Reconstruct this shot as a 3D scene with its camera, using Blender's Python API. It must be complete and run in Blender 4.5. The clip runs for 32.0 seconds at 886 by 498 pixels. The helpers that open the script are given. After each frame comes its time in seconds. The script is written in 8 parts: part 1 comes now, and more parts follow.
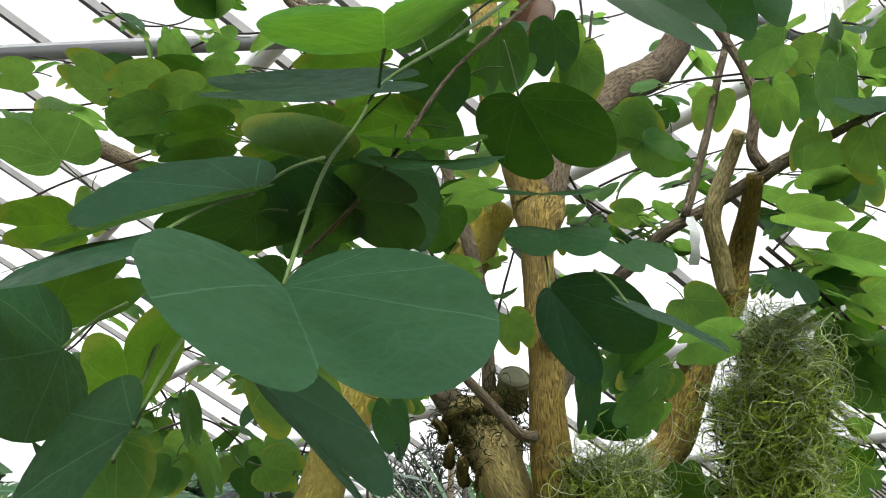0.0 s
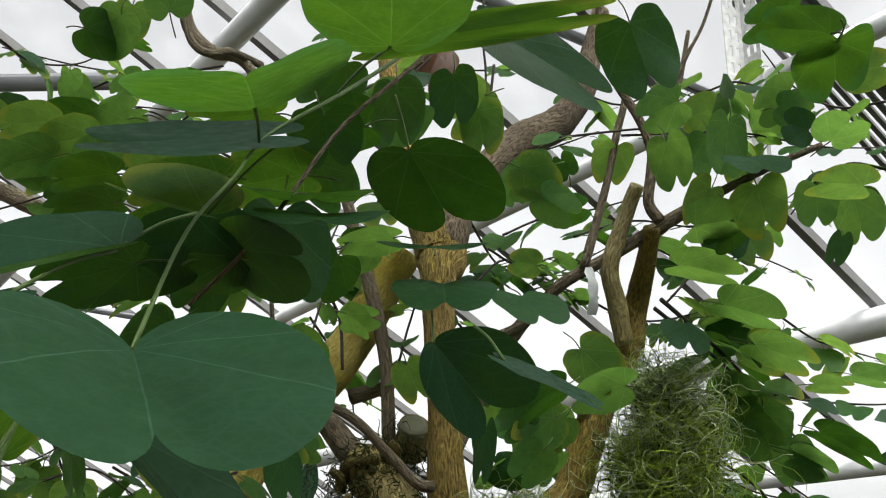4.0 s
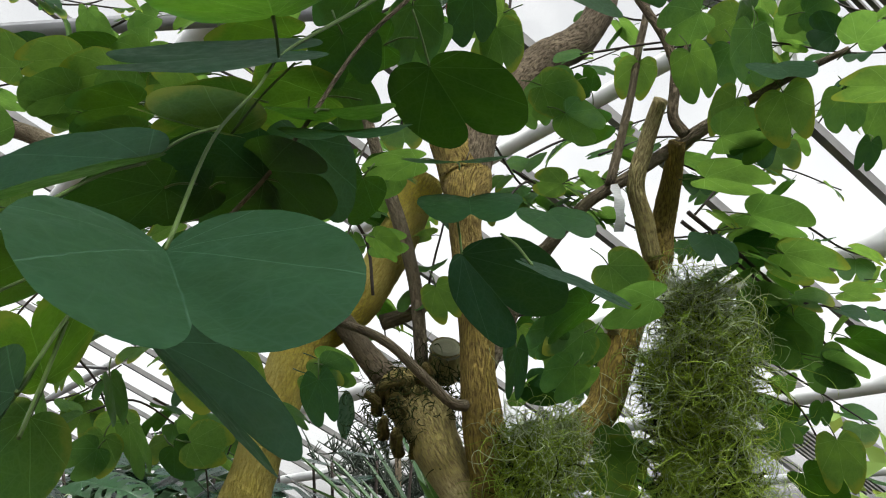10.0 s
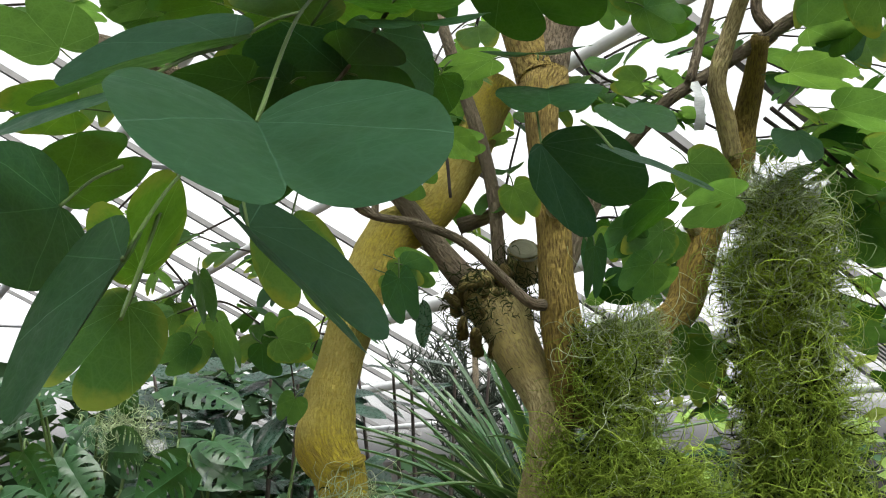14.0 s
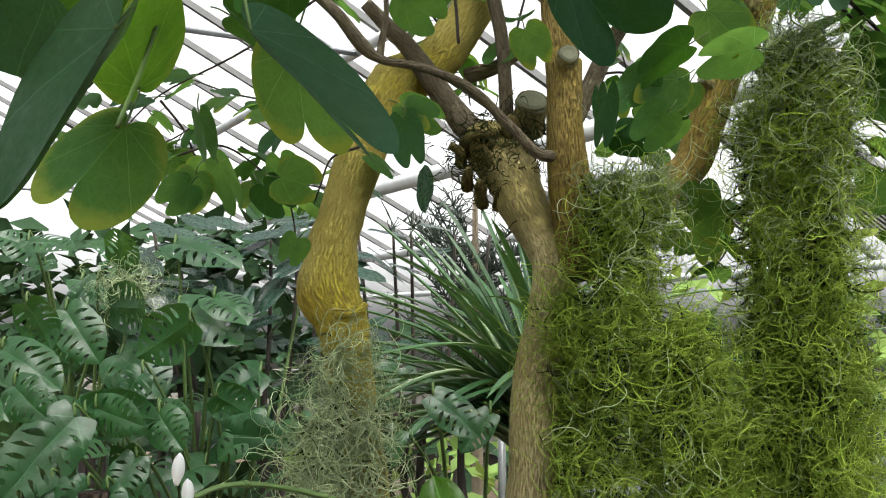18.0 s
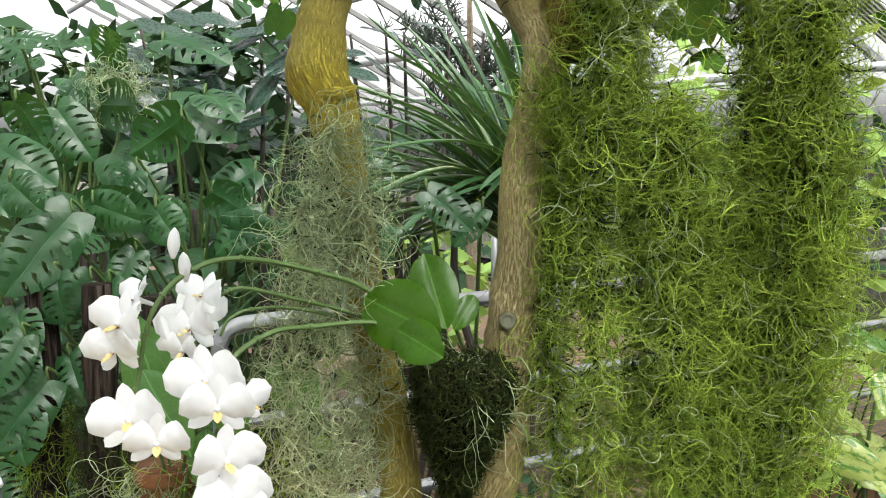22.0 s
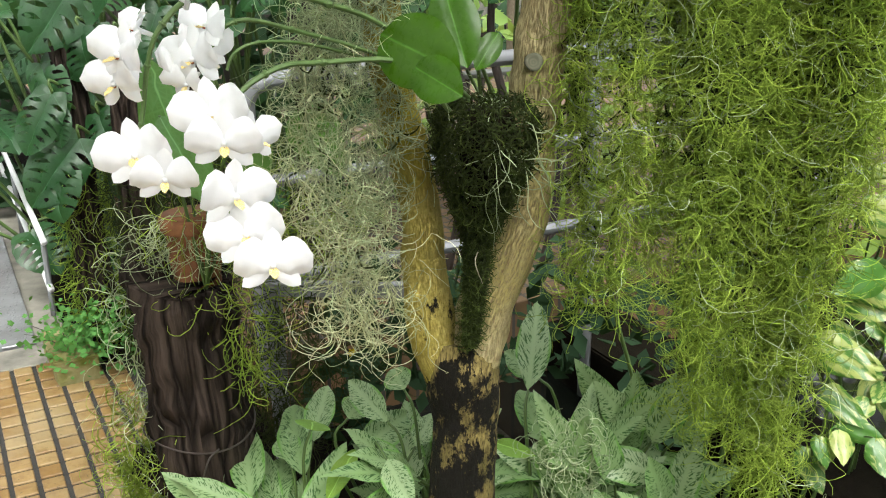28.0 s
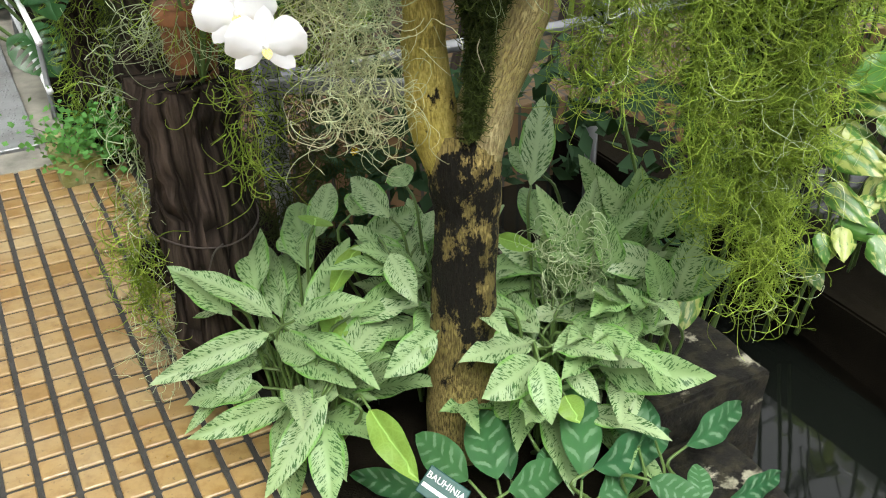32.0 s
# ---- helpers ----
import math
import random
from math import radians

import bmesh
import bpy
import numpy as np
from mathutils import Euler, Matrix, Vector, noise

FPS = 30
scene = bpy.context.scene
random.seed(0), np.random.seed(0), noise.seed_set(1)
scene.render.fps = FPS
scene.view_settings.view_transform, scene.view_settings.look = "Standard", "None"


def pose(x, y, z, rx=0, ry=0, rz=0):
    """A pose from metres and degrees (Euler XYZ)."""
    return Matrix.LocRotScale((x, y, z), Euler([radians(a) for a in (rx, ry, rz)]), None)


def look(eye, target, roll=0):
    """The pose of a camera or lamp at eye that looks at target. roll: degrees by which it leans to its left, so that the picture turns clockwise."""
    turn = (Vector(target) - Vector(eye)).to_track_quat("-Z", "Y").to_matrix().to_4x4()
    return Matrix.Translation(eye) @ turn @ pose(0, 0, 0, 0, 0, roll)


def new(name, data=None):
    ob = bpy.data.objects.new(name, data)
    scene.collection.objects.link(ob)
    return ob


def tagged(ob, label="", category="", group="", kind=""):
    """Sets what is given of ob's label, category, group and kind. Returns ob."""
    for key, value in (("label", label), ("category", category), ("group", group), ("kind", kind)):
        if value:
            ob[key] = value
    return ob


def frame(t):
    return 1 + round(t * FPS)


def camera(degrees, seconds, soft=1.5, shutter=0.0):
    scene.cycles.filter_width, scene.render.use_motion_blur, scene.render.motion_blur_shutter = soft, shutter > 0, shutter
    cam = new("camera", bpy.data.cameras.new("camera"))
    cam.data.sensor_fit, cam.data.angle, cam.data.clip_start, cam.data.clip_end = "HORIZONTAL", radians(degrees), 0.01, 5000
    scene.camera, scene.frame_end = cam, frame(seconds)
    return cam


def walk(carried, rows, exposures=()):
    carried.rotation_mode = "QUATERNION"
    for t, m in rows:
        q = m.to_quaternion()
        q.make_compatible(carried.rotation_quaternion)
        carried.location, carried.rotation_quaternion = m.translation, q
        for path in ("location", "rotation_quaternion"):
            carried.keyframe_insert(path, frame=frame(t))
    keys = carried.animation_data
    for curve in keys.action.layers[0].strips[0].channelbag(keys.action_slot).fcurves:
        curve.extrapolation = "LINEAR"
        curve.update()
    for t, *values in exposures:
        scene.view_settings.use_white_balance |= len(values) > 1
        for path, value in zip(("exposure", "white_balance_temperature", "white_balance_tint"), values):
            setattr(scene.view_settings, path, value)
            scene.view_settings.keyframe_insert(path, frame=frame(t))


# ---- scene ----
cam = camera(47.8, 32.0, soft=1.1)
METRES, EYE, TILT, LEAN, TURN = 0.5, 1.75, 17.7, -0.6, 0.0
ROWS = [
    (0.0, 0.0, 0.0, 0.0, 0.0, 0.0, -0.0),
    (0.5, 0.0103, 0.0129, 0.0038, -0.71, 0.98, 0.05),
    (1.0, 0.0167, 0.0111, 0.0073, -1.22, 1.52, -0.12),
    (1.5, 0.0321, -0.0023, 0.0141, -1.63, 1.72, -0.25),
    (2.0, 0.0363, -0.007, 0.0216, -2.22, 2.41, -0.53),
    (2.5, 0.0438, -0.0074, 0.02, -2.93, 2.29, -0.86),
    (3.0, 0.0481, -0.004, 0.0201, -3.68, 2.39, -0.69),
    (3.5, 0.0595, -0.0077, 0.0222, -4.16, 2.52, -0.39),
    (4.0, 0.0631, -0.0128, 0.0237, -4.7, 2.42, -0.72),
    (4.5, 0.0641, -0.0021, 0.0218, -5.3, 2.87, -0.79),
    (6.5, 0.0519, -0.0223, 0.0269, -5.22, 3.31, -0.75),
    (7.0, 0.0543, -0.0288, 0.0231, -5.27, 2.78, -0.35),
    (7.5, 0.0535, -0.0311, 0.0204, -4.92, 2.17, 0.34),
    (8.0, 0.0576, -0.0377, 0.016, -4.67, 1.57, 1.46),
    (8.5, 0.0586, -0.0421, 0.0109, -3.97, 1.06, 1.91),
    (9.0, 0.0646, -0.0421, 0.0014, -3.36, 0.31, 2.21),
    (9.5, 0.073, -0.0315, -0.0094, -3.4, -0.63, 2.13),
    (10.0, 0.0635, -0.0224, -0.0191, -3.16, -1.34, 1.61),
    (10.5, 0.0558, -0.0332, -0.0299, -2.42, -2.21, 1.5),
    (11.0, 0.0684, -0.0246, -0.0376, -2.28, -2.92, 1.32),
    (11.5, 0.0726, -0.0197, -0.0432, -2.19, -3.56, 1.14),
    (12.0, 0.0656, -0.0213, -0.0462, -1.82, -4.2, 1.35),
    (12.5, 0.0628, -0.0134, -0.0552, -1.45, -4.67, 1.59),
    (13.0, 0.062, -0.0143, -0.0601, -0.77, -5.03, 2.02),
    (13.5, 0.0613, -0.0341, -0.056, 0.04, -5.18, 2.47),
    (14.0, 0.0507, -0.0425, -0.065, 1.05, -6.07, 2.61),
    (14.5, 0.0562, -0.032, -0.0792, 1.2, -6.94, 2.68),
    (16.5, 0.0388, -0.0124, -0.1263, 1.36, -10.6, 1.92),
    (17.0, 0.0324, 0.0147, -0.1421, 1.37, -11.38, 1.67),
    (17.5, 0.0246, 0.0203, -0.1531, 1.35, -12.39, 1.53),
    (18.0, 0.0277, 0.0122, -0.1596, 1.24, -13.32, 1.42),
    (18.5, 0.0235, 0.0015, -0.1717, 1.14, -16.46, 1.2),
    (19.0, 0.0238, -0.0135, -0.1745, 0.95, -17.68, 1.47),
    (19.5, 0.0309, -0.0296, -0.1793, 0.89, -18.55, 1.42),
    (20.0, 0.0389, -0.0381, -0.1874, 0.86, -19.6, 1.53),
    (20.5, 0.034, -0.0371, -0.1972, 0.94, -20.54, 1.4),
    (21.0, 0.0363, -0.0381, -0.209, 1.03, -21.39, 1.38),
    (21.5, 0.0432, -0.0388, -0.2217, 1.02, -22.55, 1.38),
    (22.0, 0.047, -0.0337, -0.2431, 0.96, -24.24, 1.5),
    (22.5, 0.0382, -0.0218, -0.2605, 1.06, -25.2, 1.5),
    (23.0, 0.0358, -0.0061, -0.2786, 1.14, -26.34, 1.53),
    (23.5, 0.0374, 0.0083, -0.3016, 1.1, -28.07, 1.6),
    (24.0, 0.0307, 0.0253, -0.325, 1.0, -29.63, 1.59),
    (24.5, 0.0299, 0.0385, -0.3419, 0.99, -30.82, 1.53),
    (25.0, 0.0405, 0.0415, -0.3549, 1.02, -31.96, 1.61),
    (25.5, 0.0548, 0.0642, -0.3768, 0.92, -33.23, 1.67),
    (27.5, 0.1092, 0.0442, -0.4179, 2.52, -36.41, 2.17),
    (28.0, 0.1186, 0.0352, -0.4214, 3.29, -36.83, 2.53),
    (28.5, 0.1356, 0.0232, -0.4348, 3.42, -38.54, 2.63),
    (29.0, 0.1553, 0.0324, -0.4551, 3.7, -39.91, 2.65),
    (29.5, 0.1443, 0.0277, -0.4672, 4.0, -40.98, 2.73),
    (30.0, 0.1546, 0.0302, -0.4852, 3.95, -42.51, 2.84),
    (30.5, 0.1517, 0.0541, -0.5042, 3.91, -43.65, 2.86),
    (31.0, 0.132, 0.0536, -0.5216, 3.79, -44.9, 2.86),
    (31.5, 0.1304, 0.0266, -0.52, 3.66, -46.3, 2.84),
    (32.0, 0.1389, 0.0235, -0.5184, 3.63, -47.47, 2.82),
]
walk(cam, [(t, pose(0, 0, EYE, TILT, LEAN, TURN) @ pose(METRES * x, METRES * y, METRES * z, 90 + pitch, roll, yaw)) for t, x, y, z, yaw, pitch, roll in ROWS],
     exposures=[(0.0, 1.5), (2.0, 1.35), (4.0, 0.93), (7.0, 0.78), (8.0, 0.75), (9.5, 0.92), (12.0, 1.22), (14.0, 1.36), (19.0, 1.5), (24.0, 1.8), (28.0, 1.8), (32.0, 1.7)])

# ---- light ----
world = bpy.data.worlds.new("overcast_sky")
scene.world = world
world.use_nodes = True
wn, wl = world.node_tree.nodes, world.node_tree.links
sky = wn.new("ShaderNodeTexSky")
sky.sky_type, sky.sun_disc = "NISHITA", False
sky.sun_elevation, sky.sun_rotation = radians(60), radians(159)
sky.air_density, sky.dust_density = 1.0, 4.0
grey = wn.new("ShaderNodeHueSaturation")
grey.inputs["Saturation"].default_value = 0.07
wl.new(sky.outputs[0], grey.inputs["Color"])
wl.new(grey.outputs[0], wn["Background"].inputs[0])
wn["Background"].inputs[1].default_value = 0.15

sun = new("sun", bpy.data.lights.new("sun", "SUN"))
sun.data.energy, sun.data.angle, sun.data.color = 2.2, radians(38), (1.0, 0.975, 0.93)
sun.matrix_world = look((1.8, -3.2, 8.8), (0.0, 1.5, 0.0))

# ---- materials ----


class Net:
    """A small builder for node materials."""

    def __init__(self, name, rough=0.6, spec=0.4):
        self.mat = bpy.data.materials.new(name)
        self.mat.use_nodes = True
        self.n, self.l = self.mat.node_tree.nodes, self.mat.node_tree.links
        self.b = self.n["Principled BSDF"]
        self.b.inputs["Roughness"].default_value = rough
        self.b.inputs["Specular IOR Level"].default_value = spec

    def put(self, socket, value):
        if hasattr(value, "is_output"):
            self.l.new(value, socket)
        elif isinstance(value, (tuple, list)) and len(value) == 3 and socket.type == "RGBA":
            socket.default_value = (*value, 1)
        else:
            socket.default_value = value

    def coord(self, kind="Object"):
        return self.n.new("ShaderNodeTexCoord").outputs[kind]

    def scaled(self, vec, scale):
        m = self.n.new("ShaderNodeMapping")
        m.inputs["Scale"].default_value = scale
        self.l.new(vec, m.inputs[0])
        return m.outputs[0]

    def noise(self, vec, scale, detail=3.0, rough=0.55, distort=0.0):
        t = self.n.new("ShaderNodeTexNoise")
        self.l.new(vec, t.inputs["Vector"])
        for k, v in (("Scale", scale), ("Detail", detail), ("Roughness", rough), ("Distortion", distort)):
            t.inputs[k].default_value = v
        return t.outputs["Fac"]

    def voronoi(self, vec, scale, feature="DISTANCE_TO_EDGE"):
        t = self.n.new("ShaderNodeTexVoronoi")
        t.feature = feature
        self.l.new(vec, t.inputs["Vector"])
        t.inputs["Scale"].default_value = scale
        return t.outputs["Distance"]

    def math(self, op, a, b=0.0, clamp=False):
        m = self.n.new("ShaderNodeMath")
        m.operation, m.use_clamp = op, clamp
        self.put(m.inputs[0], a)
        self.put(m.inputs[1], b)
        return m.outputs[0]

    def ramp(self, fac, *stops):
        r = self.n.new("ShaderNodeValToRGB")
        self.l.new(fac, r.inputs[0])
        e = r.color_ramp.elements
        while len(e) < len(stops):
            e.new(0.5)
        for el, (p, c) in zip(e, stops):
            el.position, el.color = p, (c, c, c, 1) if isinstance(c, (int, float)) else (*c, 1)
        return r.outputs[0]

    def mix(self, fac, a, b, blend="MIX"):
        m = self.n.new("ShaderNodeMix")
        m.data_type, m.blend_type = "RGBA", blend
        self.put(m.inputs[0], fac)
        self.put(m.inputs[6], a)
        self.put(m.inputs[7], b)
        return m.outputs[2]

    def rnd(self):
        return self.n.new("ShaderNodeObjectInfo").outputs["Random"]

    def island(self):
        return self.n.new("ShaderNodeNewGeometry").outputs["Random Per Island"]

    def bump(self, height, strength=0.5, distance=0.01):
        b = self.n.new("ShaderNodeBump")
        b.inputs["Strength"].default_value, b.inputs["Distance"].default_value = strength, distance
        self.l.new(height, b.inputs["Height"])
        self.l.new(b.outputs[0], self.b.inputs["Normal"])
        return b.outputs[0]

    def colour(self, c):
        self.put(self.b.inputs["Base Color"], c)
        return self

    def rough(self, v):
        self.put(self.b.inputs["Roughness"], v)
        return self

    def thin(self, colour, share):
        """Lets light through a thin sheet, as a leaf does."""
        t = self.n.new("ShaderNodeBsdfTranslucent")
        self.put(t.inputs[0], colour)
        m = self.n.new("ShaderNodeMixShader")
        m.inputs[0].default_value = share
        self.l.new(self.b.outputs[0], m.inputs[1])
        self.l.new(t.outputs[0], m.inputs[2])
        self.l.new(m.outputs[0], self.n["Material Output"].inputs[0])
        return self


def leaf_material(name, top, bottom, share=0.35, rough=0.38, spec=0.25, veins=9.0, vein_light=1.5, edge=None):
    """A leaf with radiating veins drawn from its own coordinates (uv: across, along)."""
    k = Net(name, rough, spec)
    uv = k.coord("UV")
    sep = k.n.new("ShaderNodeSeparateXYZ")
    k.l.new(uv, sep.inputs[0])
    ang = k.math("ARCTAN2", sep.outputs[0], sep.outputs[1])
    far = k.math("POWER", k.math("ADD", k.math("POWER", sep.outputs[0], 2.0), k.math("POWER", sep.outputs[1], 2.0)), 0.5)
    comb = k.math("MULTIPLY", k.math("ABSOLUTE", k.math("SINE", k.math("ADD", k.math("MULTIPLY", ang, veins * 0.5), k.math("MULTIPLY", k.math("SUBTRACT", k.noise(uv, 2.5, 2.0), 0.5), 0.5)))), k.math("ADD", far, 0.05))
    vein = k.ramp(comb, (0.006, 1.0), (0.03, 0.0))
    shift = k.n.new("ShaderNodeCombineXYZ")
    for i in range(3):
        k.l.new(k.math("MULTIPLY", k.rnd(), 30.0), shift.inputs[i])
    moved = k.n.new("ShaderNodeVectorMath")
    k.l.new(uv, moved.inputs[0])
    k.l.new(shift.outputs[0], moved.inputs[1])
    moved_uv = moved.outputs[0]
    net = k.math("MAXIMUM", k.ramp(k.voronoi(k.scaled(moved_uv, (1, 0.7, 1)), 7.0), (0.0, 0.25), (0.07, 0.0)), k.ramp(k.voronoi(uv, 22.0), (0.0, 0.16), (0.16, 0.0)))
    vein = k.math("MAXIMUM", vein, net) if veins > 2 else k.ramp(k.math("ABSOLUTE", sep.outputs[0]), (0.004, 0.8), (0.014, 0.0))
    blot = k.noise(moved.outputs[0], 4.0, 5.0)
    hue = k.rnd()
    dark = tuple(c * 0.5 for c in top)
    base = k.mix(k.ramp(blot, (0.3, 0.0), (0.7, 1.0)), dark, top)
    base = k.mix(k.math("MULTIPLY", hue, 0.5), base, tuple(c * f for c, f in zip(top, (1.7, 1.35, 0.9))))
    base = k.mix(k.math("MULTIPLY", vein, 0.75), base, tuple(min(1, c * vein_light * 1.35 + 0.022) for c in top))
    under = k.mix(k.math("MULTIPLY", hue, 0.7), bottom, tuple(c * f for c, f in zip(bottom, (1.4, 1.2, 0.8))))
    under = k.mix(k.ramp(blot, (0.35, 0.0), (0.75, 0.75)), under, tuple(c * 0.5 for c in bottom))
    under = k.mix(k.math("MULTIPLY", vein, 0.55), under, tuple(min(1, c * f + 0.015) for c, f in zip(bottom, (1.9, 1.5, 2.6))))
    if edge:
        r = k.math("POWER", k.math("ADD", k.math("POWER", sep.outputs[0], 2.0), k.math("POWER", k.math("SUBTRACT", sep.outputs[1], 0.3), 2.0)), 0.5)
        rim = k.ramp(k.math("ADD", r, k.math("MULTIPLY", k.noise(uv, 9.0), 0.22)), (0.56, 0.0), (0.68, 1.0))
        base, under = k.mix(rim, base, edge), k.mix(k.math("MULTIPLY", rim, 0.7), under, tuple(c * 1.3 for c in edge))
    k.colour(base).rough(k.ramp(k.noise(uv, 12.0), (0.3, rough - 0.08), (0.7, rough + 0.12)))
    k.bump(k.math("ADD", k.math("MULTIPLY", vein, -0.5), k.noise(moved.outputs[0], 6.0, 3.0)), 0.25, 0.002)
    return k.thin(under, share).mat


# one leaf in dark, backlit and lit copies; the light is in the colour
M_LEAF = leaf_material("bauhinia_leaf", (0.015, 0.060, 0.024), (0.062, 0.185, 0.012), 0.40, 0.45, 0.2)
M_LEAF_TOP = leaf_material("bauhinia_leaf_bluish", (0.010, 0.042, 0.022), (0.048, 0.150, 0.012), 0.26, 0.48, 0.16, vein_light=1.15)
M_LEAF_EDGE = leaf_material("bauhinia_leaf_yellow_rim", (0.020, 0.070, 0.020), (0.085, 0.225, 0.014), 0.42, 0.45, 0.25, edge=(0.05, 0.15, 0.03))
M_LEAF_LIT = leaf_material("bauhinia_lit_leaf", (0.036, 0.12, 0.034), (0.19, 0.40, 0.065), 0.52, 0.5, 0.2)
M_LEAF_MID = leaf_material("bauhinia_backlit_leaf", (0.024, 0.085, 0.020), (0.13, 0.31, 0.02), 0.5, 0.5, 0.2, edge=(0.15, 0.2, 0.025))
M_LEAF_LIT_EDGE = leaf_material("bauhinia_lit_leaf_rim", (0.048, 0.125, 0.03), (0.20, 0.40, 0.065), 0.52, 0.5, 0.2, edge=(0.22, 0.26, 0.03))
M_DEAD = leaf_material("dead_leaf", (0.09, 0.04, 0.015), (0.16, 0.06, 0.015))


def bark_material(name, light, dark, moss=None, patch=None):
    k = Net(name, 0.85, 0.2)
    uv = k.coord("UV")
    wob = k.noise(k.scaled(uv, (55, 14, 1)), 1.0, 3.0)
    u = k.n.new("ShaderNodeVectorMath")
    u.operation = "ADD"
    k.l.new(k.scaled(uv, (300, 58, 1)), u.inputs[0])
    s = k.n.new("ShaderNodeVectorMath")
    s.operation = "SCALE"
    s.inputs["Scale"].default_value = 0.9
    c = k.n.new("ShaderNodeCombineXYZ")
    k.l.new(wob, c.inputs[0])
    k.l.new(wob, c.inputs[1])
    k.l.new(c.outputs[0], s.inputs[0])
    k.l.new(s.outputs[0], u.inputs[1])
    ridge = k.noise(u.outputs[0], 1.0, 4.0, 0.6)
    fiss = k.ramp(ridge, (0.36, 0.0), (0.54, 1.0))
    obj = k.coord("Object")
    tone = k.mix(k.ramp(k.noise(obj, 9.0, 4.0), (0.35, 0.0), (0.65, 1.0)), light, tuple(a * 0.62 for a in light))
    if moss:
        tone = k.mix(k.ramp(k.noise(obj, 5.0, 5.0), (0.42, 0.0), (0.6, 0.85)), tone, moss)
    col = k.mix(fiss, dark, tone)
    speck = k.ramp(k.noise(obj, 210.0, 3.0), (0.42, 0.0), (0.68, 0.55))
    col = k.mix(speck, col, tuple(a * 0.5 for a in light))
    if patch is not None:
        where = k.n.new("ShaderNodeSeparateXYZ")
        k.l.new(obj, where.inputs[0])
        streak = k.math("MULTIPLY", k.math("ABSOLUTE", k.math("ADD", where.outputs[0], 0.045)), 1.7)
        drop = k.math("MULTIPLY", k.math("POWER", k.math("ABSOLUTE", k.math("SUBTRACT", where.outputs[2], 0.53)), 2.0), 3.4)
        wide = k.math("SUBTRACT", k.math("SUBTRACT", k.math("MULTIPLY", k.noise(k.scaled(obj, (1, 1, 0.55)), 15.0, 9.0, 0.75), 2.4), 0.75), k.math("ADD", streak, drop))
        soot = k.ramp(wide, (0.26 - patch, 0.0), (0.35 - patch, 1.0))
        col = k.mix(soot, col, (0.008, 0.007, 0.004))
    k.colour(col)
    k.bump(k.math("ADD", fiss, k.math("MULTIPLY", k.noise(obj, 220.0, 2.0), 0.4)), 0.9, 0.006)
    return k.mat


M_BARK = bark_material("bark_tan", (0.62, 0.53, 0.28), (0.26, 0.20, 0.095), moss=(0.40, 0.34, 0.11))
M_BARK_BROWN = bark_material("bark_orange_brown", (0.42, 0.31, 0.10), (0.13, 0.085, 0.028), moss=(0.30, 0.23, 0.04))
M_BARK_GREY = bark_material("bark_grey_brown", (0.24, 0.19, 0.13), (0.07, 0.055, 0.035))
M_BARK_YELLOW = bark_material("bark_yellow", (0.56, 0.47, 0.13), (0.34, 0.27, 0.055), moss=(0.50, 0.41, 0.035), patch=0.0)
M_BARK_TRUNK = bark_material("bark_trunk", (0.36, 0.285, 0.10), (0.09, 0.068, 0.026), moss=(0.085, 0.08, 0.017), patch=0.02)
M_TWIG = bark_material("bark_grey_twig", (0.27, 0.225, 0.155), (0.15, 0.12, 0.08))
M_TWIG_GREEN = Net("green_stem", 0.5).colour((0.07, 0.12, 0.03)).mat
M_TWIG_DARK = Net("dark_twig", 0.7).colour((0.045, 0.035, 0.03)).mat


def plain(name, colour, rough=0.5, metal=0.0, grime=0.35, scale=14.0, spec=0.4, bump=0.15):
    k = Net(name, rough, spec)
    o = k.coord("Object")
    n = k.ramp(k.noise(o, scale, 5.0), (0.35, 0.0), (0.75, 1.0))
    k.colour(k.mix(k.math("MULTIPLY", n, grime), colour, tuple(c * 0.35 for c in colour)))
    k.b.inputs["Metallic"].default_value = metal
    k.bump(k.noise(o, scale * 8, 3.0), bump, 0.003)
    return k.mat


def moss_material(name, a, b):
    k = Net(name, 0.75, 0.25)
    col = k.mix(k.math("POWER", k.island(), 1.6), a, b)
    return k.colour(col).thin(tuple(min(0.95, c * 1.15) for c in b), 0.34).mat


M_MOSS_GREY = moss_material("moss_grey", (0.13, 0.17, 0.08), (0.70, 0.79, 0.52))
M_MOSS_GREEN = moss_material("moss_green", (0.052, 0.092, 0.007), (0.47, 0.63, 0.095))
M_MOSS_PALE = moss_material("moss_pale", (0.28, 0.31, 0.13), (0.84, 0.87, 0.60))
M_MOSS_OLIVE = moss_material("moss_olive", (0.02, 0.035, 0.004), (0.10, 0.14, 0.025))
# dark moss on hub and stubs; painted shade inside the curtains
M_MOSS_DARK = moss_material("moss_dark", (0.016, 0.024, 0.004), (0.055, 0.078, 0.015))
M_WHITE = plain("white_painted_steel", (0.72, 0.74, 0.74), 0.45, grime=0.3, scale=5)
M_GREY = plain("grey_galvanised_steel", (0.25, 0.26, 0.27), 0.5, 0.2, 0.4, 6)
M_BAR = plain("dark_glazing_bar", (0.16, 0.16, 0.155), 0.6, 0.0, 0.4, 6)
M_CONCRETE = plain("stained_concrete", (0.25, 0.24, 0.20), 0.9, grime=0.95, scale=9, bump=0.6)
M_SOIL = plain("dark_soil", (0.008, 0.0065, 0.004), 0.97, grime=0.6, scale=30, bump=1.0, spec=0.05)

# ---- mesh tools ----


